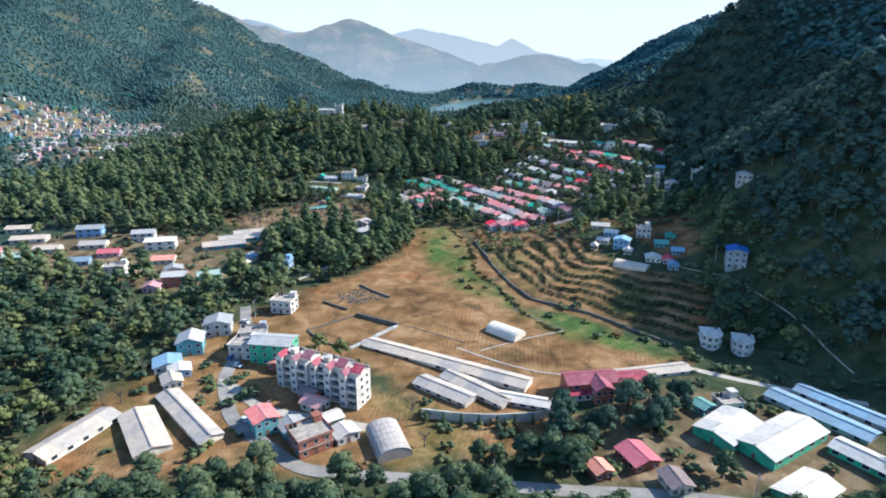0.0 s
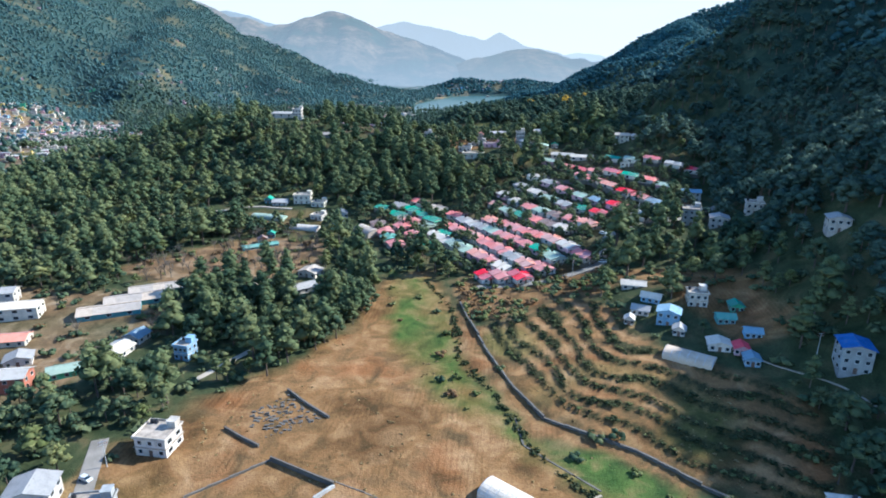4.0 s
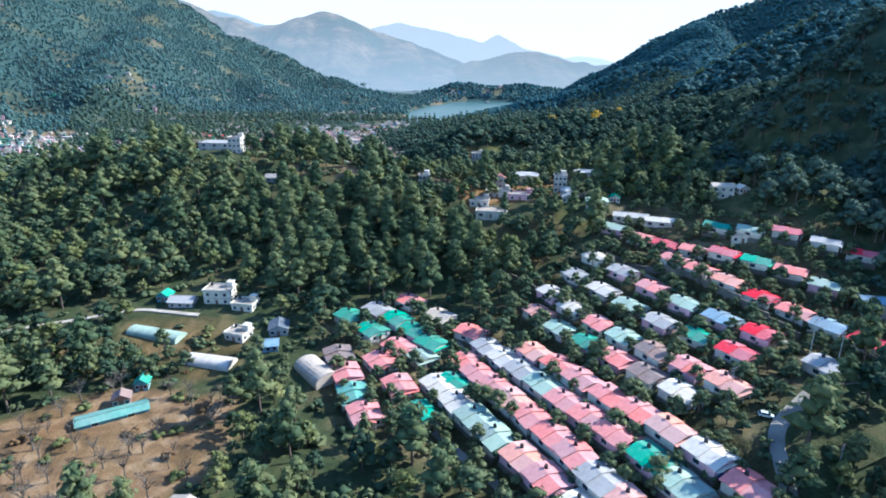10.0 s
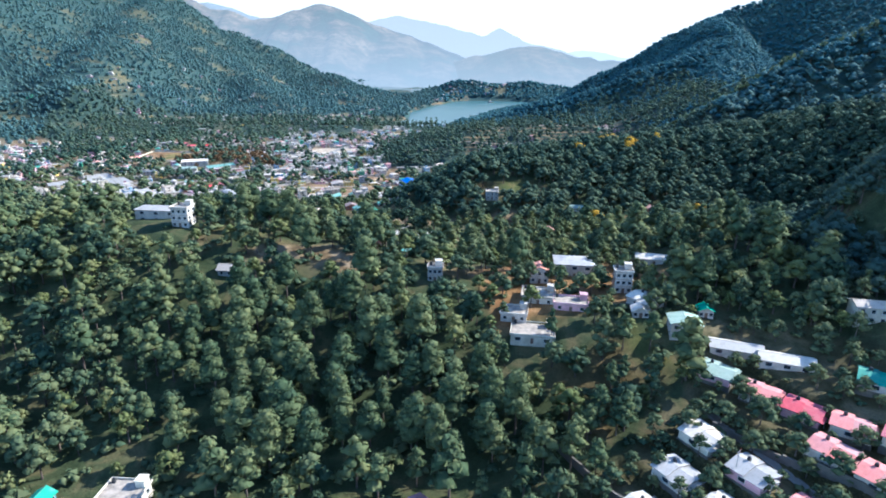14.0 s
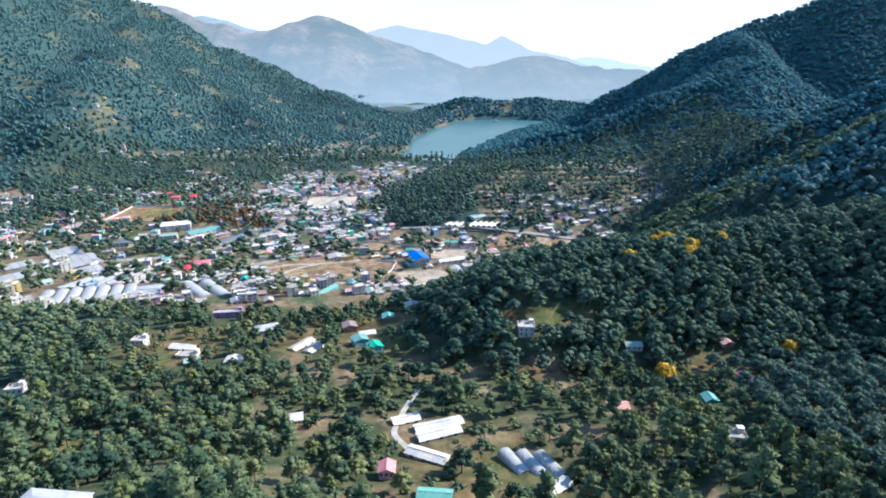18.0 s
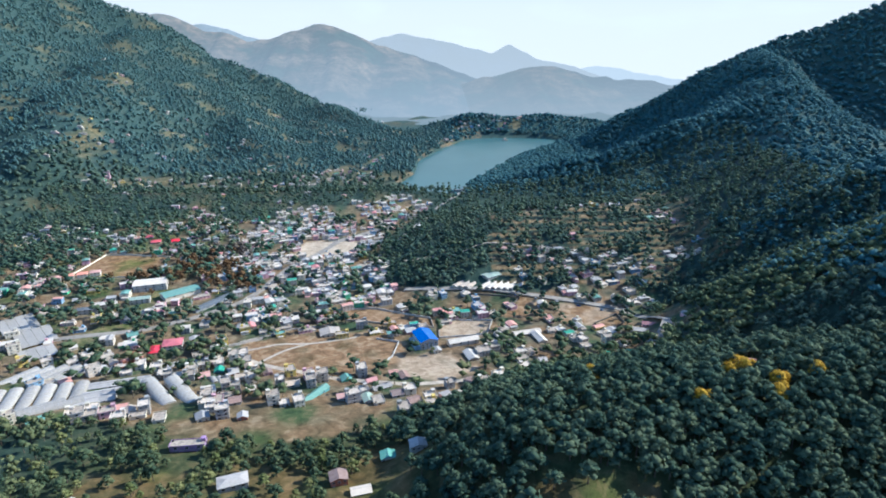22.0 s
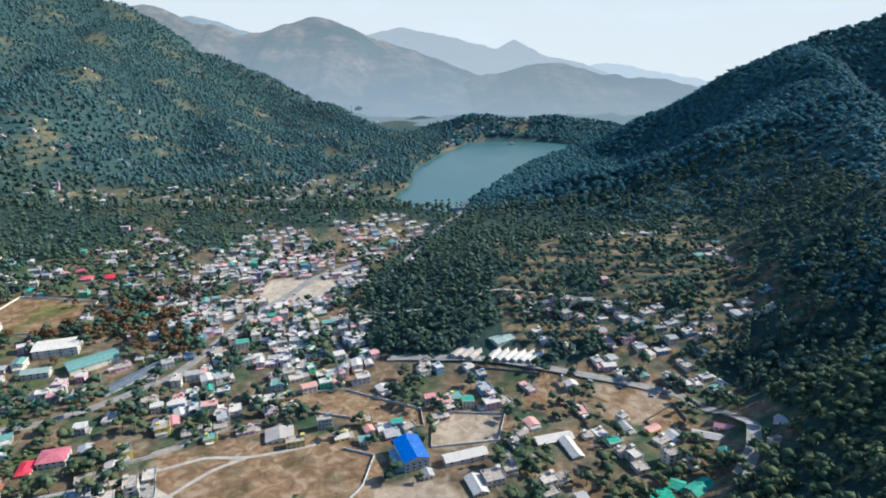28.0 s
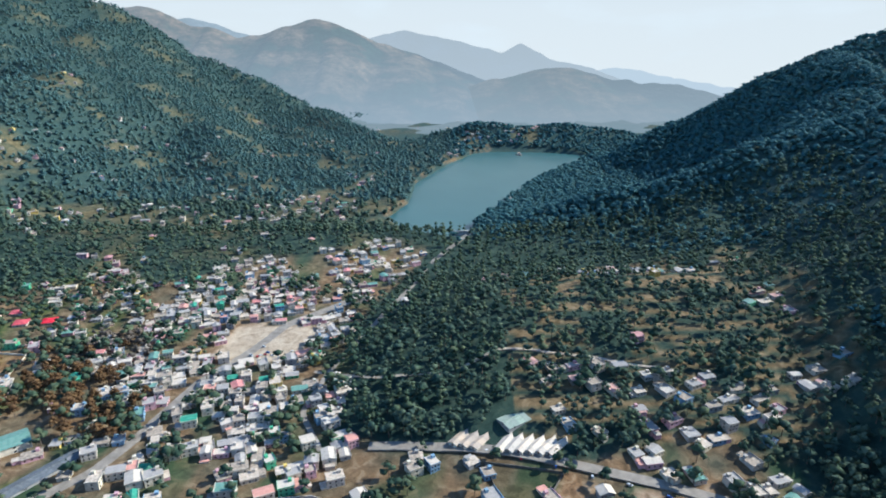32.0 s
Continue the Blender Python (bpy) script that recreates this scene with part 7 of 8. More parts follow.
def far_houses(name, label, places, rr):
    """Small houses far off, as one object: walls, slabs, roofs and windows."""
    keys = list(WALLS)[:7] + ["grey"]
    mats = [WALLS[k] for k in keys] + [CEMENT, PALE_CEMENT, ROOFS["salmon"], ROOFS["teal"], ROOFS["grey"], GLASS, ROOFS["green"], ROOFS["pink"], ROOFS["white"]]
    V, F, M, off = [], [], [], 0
    cube = np.array([(-.5, -.5, 0), (.5, -.5, 0), (.5, .5, 0), (-.5, .5, 0), (-.5, -.5, 1), (.5, -.5, 1), (.5, .5, 1), (-.5, .5, 1)])
    quad = np.array([(4, 5, 6, 7), (0, 1, 5, 4), (1, 2, 6, 5), (2, 3, 7, 6), (3, 0, 4, 7)])
    gable = np.array([(-.5, -.5, 0), (.5, -.5, 0), (.5, .5, 0), (-.5, .5, 0), (-.5, 0, 1), (.5, 0, 1), (.5, 0, 1), (-.5, 0, 1.0)])
    for px, py in places:
        w, d, fl = rr.uniform(7, 13.5), rr.uniform(6.5, 10.5), rr.choice((1, 1, 1, 2, 2) if py < 1110 and px < 40 else (1, 1, 1, 1, 2))
        a = radians(20 + rr.choice((0, 90)) + rr.uniform(-12, 12))
        rot = np.array([[math.cos(a), -math.sin(a), 0], [math.sin(a), math.cos(a), 0], [0, 0, 1]])
        base = np.array([*flat_place(px, py), ground_at(px, py)])
        wall = rr.choice([0, 0, 0, 0, 0, 1, 1, 1, 1, 1, 7, 7, 2, 2, 2, 3, 4, 5])
        items = [((0, 0, -2.5), (w, d, 2.5 + 3 * fl), wall), ((0, 0, 3 * fl), (w + 0.8, d + 0.8, 0.25), rr.choice((8, 8, 8, 8, 8, 8, 8, 9, 9, 9, 9, 9, 9, 9, 12, 12, 12, 12, 10, 11, 16, 16, 16, 16))), ((w * 0.28, d * 0.25, 3 * fl + 0.25), (2.4, 2.4, 2.1), wall)]
        if rr.random() < 0.6:       # a lower annex with its own slab, or an open terrace wall
            ax_, aw_, ad_, ah_ = rr.choice((-1, 1)) * w * 0.62, w * rr.uniform(0.3, 0.6), d * rr.uniform(0.5, 0.9), rr.choice((2.8, 2.8, 1.2))
            items.append(((ax_, rr.uniform(-0.15, 0.15) * d, -2.5), (aw_, ad_, 2.5 + ah_), rr.choice((wall, wall, 0, 1, 2))))
            items.append(((ax_, items[-1][0][1], ah_), (aw_ + 0.5, ad_ + 0.5, 0.2), rr.choice((8, 9, 9, 12, 16, 10))))
        if fl > 1 or rr.random() < 0.4:     # parapet along two edges of the roof
            items.append(((0, -d / 2 - 0.2, 3 * fl + 0.25), (w + 0.8, 0.25, 0.8), wall))
            items.append(((-w / 2 - 0.2, 0, 3 * fl + 0.25), (0.25, d + 0.4, 0.8), wall))
        for k in range(fl):
            for i in range(3):
                items.append(((-w / 2 + w * (i + 0.5) / 3, -d / 2, 3 * k + 0.9), (1.2, 0.12, 1.3), 13))
            for s in (-1, 1):
                items.append(((s * w / 2, 0, 3 * k + 0.9), (0.12, 1.2, 1.3), 13))
        if rr.random() < 0.3:
            items[2] = ((0, 0, 3 * fl + 0.2), (w + 1.0, d + 1.0, 1.5), rr.choice((12, 12, 12, 12, 16, 16, 16, 16, 10, 11, 14, 15)))
        for i_, (o, s, mi) in enumerate(items):
            V.append(((gable if i_ == 2 and s[2] == 1.5 else cube) * np.array(s) + np.array(o)) @ rot.T + base)
            F.append(quad + off)
            M.append(np.full(5, mi))
            off += 8
        BUILT.append((px, py, 3.2))
    if V:
        tagged(new(name, mesh_np(name, np.concatenate(V), np.concatenate(F), mats, np.concatenate(M))), label, "houses", kind="stuff")


far_houses("market_houses", "crowded pale flat-roofed houses of the market town", MORE, r)
r.seed(78)
far_houses("hill_houses", "scattered white and pink houses on the hillsides and by the lake", FAR_SPOTS, r)

# the island shrine on the lake
isle = thing_at("island_shrine", 134, 1566, 10, 1, "small pale shrine on a walled round island in the lake", "shrine")
isle.location.z = place(134, 1566, 4.2)[2]
bm = bmesh.new()
bmesh.ops.create_cone(bm, cap_ends=True, segments=20, radius1=11, radius2=10, depth=6, matrix=Matrix.Translation((0, 0, -1.6)))
part("island", bm, WALLS["stone"], isle, "low stone-walled island")
part("shrine_wall", boxes((-4, 4, -3.5, 3.5, 1.4, 5.2)), WALLS["white"], isle)
part("shrine_roof", hip_roof(8, 7, 5.2, 2.6, 0.7), ROOFS["tan"], isle)
part("landing", boxes((-13, -8, -2, 2, -1, 1.1)), CONCRETE, isle)


def wall_round(plot, mat_, label):
    wall_line("boundary_wall", plot + plot[:1], 1.7, 0.4, mat_, label)


for plot, mat_, label in ((PLOUGH, WALLS["white"], "pale wall round the ploughed plots"), (HALL_YARD, CONCRETE, "grey wall round the hall's yard"),
                          (GREY_PLOT, WALLS["stone"], "dark stone wall round the grey yard"), (LAWN, WALLS["stone"], "low stone wall round a lawn"),
                          (SCHOOL_FIELD, WALLS["cream"], "cream wall round the school field")):
    wall_round(plot, mat_, label)

# ---- parked cars, poles ----
CAR_PAINT = {k: surface("car_paint_" + k, c, 0.35, bump=0, wear=0.1, spec=0.5) for k, c in (("white", (0.6, 0.6, 0.58)), ("silver", (0.4, 0.41, 0.42)), ("red", (0.4, 0.03, 0.03)), ("blue", (0.05, 0.1, 0.3)))}
TYRE = surface("tyre_rubber", (0.02, 0.02, 0.02), 0.9, bump=0)


def car(colour):
    t = tagged(new("car"), "small %s hatchback car parked beside the road" % colour, "car", "parked cars")
    bm = bmesh.new()
    prism(bm, [(-1.95, 0.35), (1.95, 0.35), (1.98, 0.75), (1.1, 0.92), (-1.8, 0.98), (-2.0, 0.7)], -0.8, 0.8)
    part("body", bm, CAR_PAINT[colour], t)
    bm = bmesh.new()
    prism(bm, [(1.15, 0.9), (0.45, 1.42), (0.4, 1.4), (-1.4, 1.4), (-1.8, 0.95)], -0.7, 0.7)
    part("cabin_glass", bm, GLASS, t)
    part("car_roof", boxes((-1.4, 0.45, -0.7, 0.7, 1.4, 1.48)), CAR_PAINT[colour], t)
    for x in (-1.25, 1.25):
        for y in (-0.75, 0.75):
            bm = bmesh.new()
            bmesh.ops.create_cone(bm, cap_ends=True, segments=12, radius1=0.32, radius2=0.32, depth=0.2, matrix=Matrix.Translation((x, y, 0.32)) @ Matrix.Rotation(radians(90), 4, "X"))
            part("wheel", bm, TYRE, t)
    return t


CARS = {}
for k in range(44):
    if k < 26:
        px, py = r.uniform(-118, -84), r.uniform(955, 990)
        if not inside(px, py, SQUARE):
            continue
    elif k < 34:
        px, py = 11 + 16 * (k - 26) + 2, (894, 889, 884, 879, 873, 868, 861, 853)[k - 26]
    else:
        px, py = ((-57, 158), (-59, 150), (-56, 146), (-62, 172), (-46, 121), (64, 269), (69, 288), (97, 299), (30, 270), (55, 275))[k - 34]
    colour = r.choice(("white", "white", "silver", "red", "blue"))
    m = pose(*flat_place(px, py), ground_at(px, py) + 0.16, 0, 0, r.choice((-20, 70)) + r.uniform(-8, 8))
    if colour in CARS:
        copy_thing(CARS[colour], m)
    else:
        CARS[colour] = car(colour)
        CARS[colour].matrix_basis = m


def power_pole(px, py, yaw, tall=9.0):
    t = tagged(new("power_pole"), "slim grey power pole with crossarms and insulators", "pole", "power poles")
    t.matrix_basis = pose(*flat_place(px, py), ground_at(px, py), 0, 0, yaw)
    v, f = trunk_np(tall, 0.16, 8, (0, 0), None)
    ob = new("pole", mesh_np("pole", v, f, [CONCRETE]))
    ob.parent = t
    for z in (tall - 0.5, tall - 1.4):
        part("crossarm", boxes((-1.1, 1.1, -0.07, 0.07, z, z + 0.14)), STEEL, t)
        for x in (-1.0, 0.5, 1.0):
            part("insulator", boxes((x - 0.06, x + 0.06, -0.06, 0.06, z + 0.14, z + 0.4)), WALLS["brick"], t)


for px, py, yaw in ((88, 306, 20), (90, 300, 20), (74, 274, 30), (52, 262, 60), (24, 262, 70), (66, 296, 20), (58, 352, 40), (44, 440, 10), (-60, 176, 40), (-58, 150, 60), (-40, 120, 60), (10, 99, 80), (60, 95, 80), (96, 200, 10)):
    power_pole(px, py, yaw, 14.0 if px in (88, 90) else 9.0)


# ---- woods ----
def sized(p, rng, lo, hi, wide=1.0):
    h = 1.1 * rng.uniform(lo, hi, len(p))
    return np.column_stack([p, h, h * wide * rng.uniform(0.85, 1.25, len(p))])


def chance(p, rng, odds):
    return rng.uniform(0, 1, len(p)) < odds


def tree_pattern(name, kind, leaf_mat, label, category, group, seed):
    """One tree as a thing with a trunk and a crown, to be copied."""
    crown, trunk = tree_template(kind, seed, 2)
    t = tagged(new(name), label, category, group)
    for nm, (v, f), mt in (("crown", crown, leaf_mat), ("trunk", trunk, BARK)):
        ob = new(nm, mesh_np(nm, v, f, [mt], attrs={"tint": np.full(len(v), 0.35 + 0.3 * (seed % 3) / 2)}, smooth=True))
        ob.parent = t
    return t


def single_trees(name, kind, leaf_mat, label, category, group, places, seed):
    patterns = []
    rng_ = np.random.default_rng(seed)
    for i, (px, py, h, w) in enumerate(places):
        m = Matrix.Translation((*flat_place(px, py), ground_at(px, py))) @ Matrix.Rotation(rng_.uniform(0, 6.28), 4, "Z")
        if len(patterns) < 5:
            t = tree_pattern(name, kind, leaf_mat, label, category, group, seed + len(patterns))
            patterns.append(t)
        else:
            t = copy_thing(patterns[i % 5], m)
        t.matrix_basis = m @ Matrix.Diagonal((w, w, h, 1))


# the pine hill, the near slopes and the pass
p, rng = scatter(-340, 270, 84, 720, 5.5, 11)
keep = ~in_open(p) & in_view(p) & free(p, np.where((p[:, 0] < 20) & (p[:, 1] < 400), 3.2, 2.0)) & (edge_distance(p[:, 0], p[:, 1], STREAM) > 8)
keep &= ~in_open(p, LOOSE) | chance(p, rng, np.where(p[:, 1] > 450, 0.52, np.where(p[:, 1] > 380, 0.45, np.where(p[:, 1] > 300, 0.34, 0.16))))
keep &= (p[:, 1] < 455) | (p[:, 0] > 60) | chance(p, rng, 0.8)
sparse = np.clip(waves(p[:, 0], p[:, 1], 70, 15) + 0.6 * waves(p[:, 0], p[:, 1], 26, 17), -1, 1)
keep &= rng.uniform(0.3, 2.2, len(p)) > sparse
bald = (np.abs(p[:, 0]) < 75) & (p[:, 1] > 420) & (p[:, 1] < 600)
keep &= ~bald | (rng.uniform(-0.3, 1.0, len(p)) > 1.2 * waves(p[:, 0], p[:, 1], 34, 23))
p = p[keep]
dome_p = crest(p[:, 0], p[:, 1], DOME, 0.62, 22) > height(p[:, 0], p[:, 1]) - 3
mix = rng.uniform(0, 1, len(p)) + 0.35 * waves(p[:, 0], p[:, 1], 90, 19)
pine = ~dome_p & (mix > np.where(p[:, 1] > 390, 0.72, 0.5)) & (p[:, 1] > 190) & (p[:, 1] < 540) & (p[:, 0] < 110)
oak = ~dome_p & ~pine
fore = oak & (p[:, 1] < 150) & (p[:, 0] > -70)
ridge = pine & (p[:, 0] > -60) & (p[:, 0] < 30) & (p[:, 1] > 362) & (p[:, 1] < 470)
GROVE = [(20, 111), (34, 110), (38, 116), (48, 113), (56, 118), (64, 131), (53, 133), (44, 128), (30, 126)]
g, rng_g = scatter(10, 80, 95, 150, 4.6, 12)
g = g[inside(g[:, 0], g[:, 1], GROVE) & free(g, -0.6) & chance(g, rng_g, 0.85)]
single_trees("grove_tree", "oak", DARK_LEAF, "large dark oak in the grove below the field", "tree", "oaks of the grove", sized(g, rng_g, 0.5, 1.15, 1.0), 51)
single_trees("oak_tree", "oak", OAK_LEAF, "broad dark green oak among the farm buildings", "tree", "oaks round the farm", sized(p[fore], rng, 0.7, 1.15, 1.1)[:130], 61)
single_trees("pine_tree", "pine", PINE_LEAF, "tall green pine on the sunny hill", "tree", "pines on the hill", sized(p[ridge], rng, 0.6, 1.4, 1.1)[:150], 71)
single_trees("cypress", "spire", PINE_LEAF, "small conical cypress in a row before the cream wall", "tree", "cypresses before the wall", [(-4 + 4.1 * i, 120.5 - 0.9 * math.sin(i * 0.4) * 2, 0.34, 0.42) for i in range(9)], 91)
lot = rng.uniform(0, 1, len(p))
steep = oak & ((p[:, 0] > 110) | (p[:, 0] < -190))
near_side = steep & (p[:, 0] > 110) & (p[:, 0] < 60 + 0.45 * p[:, 1]) & (p[:, 0] < 215)
joined_trees("side_forest", "dark woods on the steep eastern slope", "oak", HAZED_SLOPE_LEAF, sized(p[near_side], rng, 0.6, 1.3, 1.1), 1, 20)
joined_trees("ridge_forest", "dark woods high on the eastern ridge", "oak", HAZED_EAST_LEAF, sized(p[steep & ~near_side & (p[:, 0] > 0)], rng, 0.7, 1.3, 1.2), 0, 18)
joined_trees("west_forest", "green woods on the western foot of the pine hill", "oak", OAK_LEAF, sized(p[steep & (p[:, 0] < 0)], rng, 0.6, 1.2, 1.1), 0, 57)
for name, sel, kind, mat_, lo, hi, wide, label, s in (
        ("pine_forest", pine & ~ridge, "pine", PINE_LEAF, 0.5, 1.4, 1.1, "dense sunlit green pines on the hill above the field", 21),
        ("olive_wood", oak & ~fore & ~steep & (lot < 0.34), "oak", OLIVE_LEAF, 0.4, 1.0, 1.1, "yellow-green young trees scattered through the woods", 19),
        ("oak_forest", oak & ~fore & ~steep & (lot >= 0.34), "oak", OAK_LEAF, 0.45, 1.2, 1.05, "mixed green broadleaf trees round the houses and slopes", 22),
        ("dome_forest", dome_p, "oak", DARK_LEAF, 0.75, 1.35, 1.1, "dark rounded oaks that cover the knoll", 23)):
    joined_trees(name, label, kind, mat_, sized(p[sel], rng, lo, hi, wide), 1, s)

q, rng_q = scatter(20, 330, 560, 720, 6.4, 14)
q = q[(crest(q[:, 0], q[:, 1], DOME, 0.62, 22) > height(q[:, 0], q[:, 1]) - 3) & free(q, 1.0) & ~in_open(q, LOOSE + [TOWN])]
joined_trees("dome_oaks", "darker oaks that close the gaps on the knoll", "oak", DARK_LEAF, sized(q, rng_q, 0.75, 1.1, 1.15), 0, 39)
q, rng_q = scatter(-112, -24, 305, 345, 4.4, 18)
q = q[inside(q[:, 0], q[:, 1], [(-112, 336), (-78, 331), (-46, 332), (-28, 333), (-26, 312), (-40, 318), (-72, 319), (-95, 312)]) & free(q, -0.5)]
joined_trees("hedge_trees", "dense dark trees between the gardens and the orchard", "oak", OAK_LEAF, sized(q, rng_q, 0.4, 0.95, 1.0), 1, 47)
q, rng_q = scatter(15, 135, 366, 470, 5.2, 15)
q = q[free(q, -1.6) & ~in_open(q, [COLONY]) & chance(q, rng_q, 0.8)]
joined_trees("pass_trees", "mixed green trees between the houses on the pass", "oak", OAK_LEAF, sized(q[::2], rng_q, 0.45, 0.95, 1.0), 1, 41)
joined_trees("pass_olives", "yellow-green trees between the houses on the pass", "oak", OLIVE_LEAF, sized(q[1::4], rng_q, 0.4, 0.8, 1.0), 1, 42)
joined_trees("pass_pines", "pines between the houses on the pass", "pine", PINE_LEAF, sized(q[3::4], rng_q, 0.5, 0.95, 1.0), 1, 43)
q, rng_q = scatter(-560, 480, -60, 760, 8.6, 16)
done = (q[:, 0] > -340) & (q[:, 0] < 270) & (q[:, 1] > 84) & in_view(q)
q = q[~done & free(q, 2.0) & ~in_open(q, [WEST_TOWN, YARD_EAST, YARD_WEST]) & ((q[:, 1] < 480) | (q[:, 0] > -340))]
q4 = sized(q, rng_q, 0.7, 1.25, 1.4)
joined_trees("outer_woods", "dark woods on the hills round the valley", "oak", OAK_LEAF, q4[q[:, 0] < 120], -1, 44)
joined_trees("east_woods", "haze-tinted blue-green woods on the shaded eastern heights", "oak", HAZED_EAST_LEAF, q4[q[:, 0] >= 120], -1, 50)
# undergrowth, hedges on the terrace banks, colony gardens
p, rng = scatter(-150, 120, 90, 560, 7.0, 13)
keep = ~in_open(p) & in_view(p) & free(p, 0.6)
joined_trees("undergrowth", "low dark bushes under the trees", "shrub", OAK_LEAF, sized(p[keep], rng, 0.6, 1.5, 1.3), 0, 24, "bushes")
p, rng = scatter(10, 90, 155, 270, 0.95, 17)
rk = terrace_rank(p[:, 0], p[:, 1])
keep = inside(p[:, 0], p[:, 1], TERRACES) & ((rk - np.floor(rk)) < 0.3) & (rk > 0.6) & chance(p, rng, np.clip(0.95 + 0.4 * waves(p[:, 0], p[:, 1], 13, 61), 0.5, 1.0)) & free(p, 0.5)
hedge = sized(p[keep], rng, 0.1, 0.27, 2.1)
tall_ = rng.uniform(0, 1, len(hedge)) < 0.05
hedge[tall_, 2:] *= 2.2
brown_ = rng.uniform(0, 1, len(hedge)) < 0.18
joined_trees("terrace_hedges", "dark scrub along the terrace banks", "shrub", SHRUB_LEAF, hedge[~brown_], 0, 25, "bushes")
joined_trees("terrace_scrub", "olive-brown scrub along the terrace banks", "shrub", OLIVE_LEAF, hedge[brown_], 0, 26, "bushes")
ditch = [(3.5, 267.5), (11.2, 248.6), (12.2, 232), (12.6, 217.8), (20, 201.7), (23.5, 188.5), (25.7, 180.6), (30.6, 172.1), (36.3, 165.3)]
p, rng = scatter(-2, 42, 160, 272, 1.1, 29)
p = p[(edge_distance(p[:, 0], p[:, 1], ditch) < 1.0 + 0.9 * waves(p[:, 0], p[:, 1], 15, 63)) & free(p, 0.3)]
joined_trees("ditch_scrub", "dark scrub along the field ditch", "shrub", SHRUB_LEAF, sized(p, rng, 0.12, 0.5, 1.5), 0, 30, "bushes")
farm_wood = [(-66, 236), (-62, 264), (-50, 270), (-34, 258), (-18, 270), (-13, 250), (-24, 226), (-46, 224)]
p, rng = scatter(-70, -10, 220, 272, 3.9, 31)
p = p[inside(p[:, 0], p[:, 1], farm_wood) & free(p, 0.2)]
joined_trees("farm_pines", "green pines round the nursery buildings", "pine", PINE_LEAF, sized(p[::2], rng, 0.5, 1.1, 1.1), 1, 55)
joined_trees("farm_oaks", "dark broadleaf trees round the nursery buildings", "oak", OAK_LEAF, sized(p[1::2], rng, 0.5, 1.0, 1.05), 1, 56)
p, rng = scatter(-30, 130, 255, 410, 3.6, 19)
keep = in_open(p, [COLONY]) & free(p, -0.9)
small = sized(p[keep], rng, 0.35, 0.75, 1.1)
joined_trees("garden_trees", "small green garden trees between the bungalows", "oak", OAK_LEAF, np.concatenate([small[::3], small[2::3]]), 1, 26)
joined_trees("garden_bushes", "green garden bushes between the bungalows", "shrub", OAK_LEAF, np.column_stack([small[1::3, :2] + 0.8, small[1::3, 2:] * 1.7]), 0, 27, "bushes")
p, rng = scatter(-140, 100, 92, 320, 5.0, 20)
keep = (in_open(p, [ORCHARD]) & chance(p, rng, 0.75)) | (in_open(p, [YARD_WEST, VILLAGE_WEST]) & chance(p, rng, 0.12))
keep &= free(p, 1.0)
bare_pts = sized(p[keep], rng, 0.7, 1.2)
V, F, off = [], [], 0
for i, (px, py, h, w) in enumerate(bare_pts):
    v, f = bare_template(100 + i % 4)
    a = i * 1.3
    v = np.column_stack([v[:, 0] * math.cos(a) - v[:, 1] * math.sin(a), v[:, 0] * math.sin(a) + v[:, 1] * math.cos(a), v[:, 2]]) * (w, w, h)
    V.append(v + (*flat_place(px, py), ground_at(px, py))), F.append(f + off)
    off += len(v)
tagged(new("orchard_trees", mesh_np("orchard_trees", np.concatenate(V), np.concatenate(F), [BARE_TWIG], attrs={"tint": np.full(off, 0.5)})),
       "leafless grey orchard trees on bare brown soil", "trees", kind="stuff")
p, rng = scatter(-130, 80, 90, 350, 2.6, 23)
keep = (in_open(p, [KNOLL]) & chance(p, rng, np.clip(0.75 + 0.7 * waves(p[:, 0], p[:, 1], 20, 65), 0.1, 1.0))) | (in_open(p, [MEADOW]) & chance(p, rng, 0.05 + 0.1 * (waves(p[:, 0], p[:, 1], 20, 44) > 0.3))) | (in_open(p, [ORCHARD, GARDEN]) & chance(p, rng, 0.16)) | (in_open(p, [YARD_WEST, YARD_EAST, VILLAGE_WEST, BENCH_YARD]) & chance(p, rng, 0.07))
keep &= free(p, 0.3)
scrub = sized(p[keep], rng, 0.35, 1.05, 1.3)
joined_trees("dry_scrub", "brown and olive scrub on dry ground", "shrub", OLIVE_LEAF, scrub[::2], 1, 34, "bushes")
joined_trees("rusty_scrub", "rust-brown winter bushes on dry ground", "shrub", RUSSET_LEAF, scrub[1::4], 1, 35, "bushes")
joined_trees("green_scrub", "dark green bushes on dry ground", "shrub", OAK_LEAF, scrub[3::4], 1, 36, "bushes")
p, rng = scatter(-60, 75, 125, 285, 1.9, 27)
p += rng.normal(0, 1.6, p.shape)
keep = in_open(p, [FIELD, MEADOW, TERRACES]) & (waves(p[:, 0], p[:, 1], 24, 46) + rng.uniform(-1, 1, len(p)) > 0.75) & free(p, 0.2)
joined_trees("grass_tufts", "dry brown grass tufts scattered over the field", "shrub", TUFT, sized(p[keep], rng, 0.05, 0.16, 2.0), 0, 38, "grass")
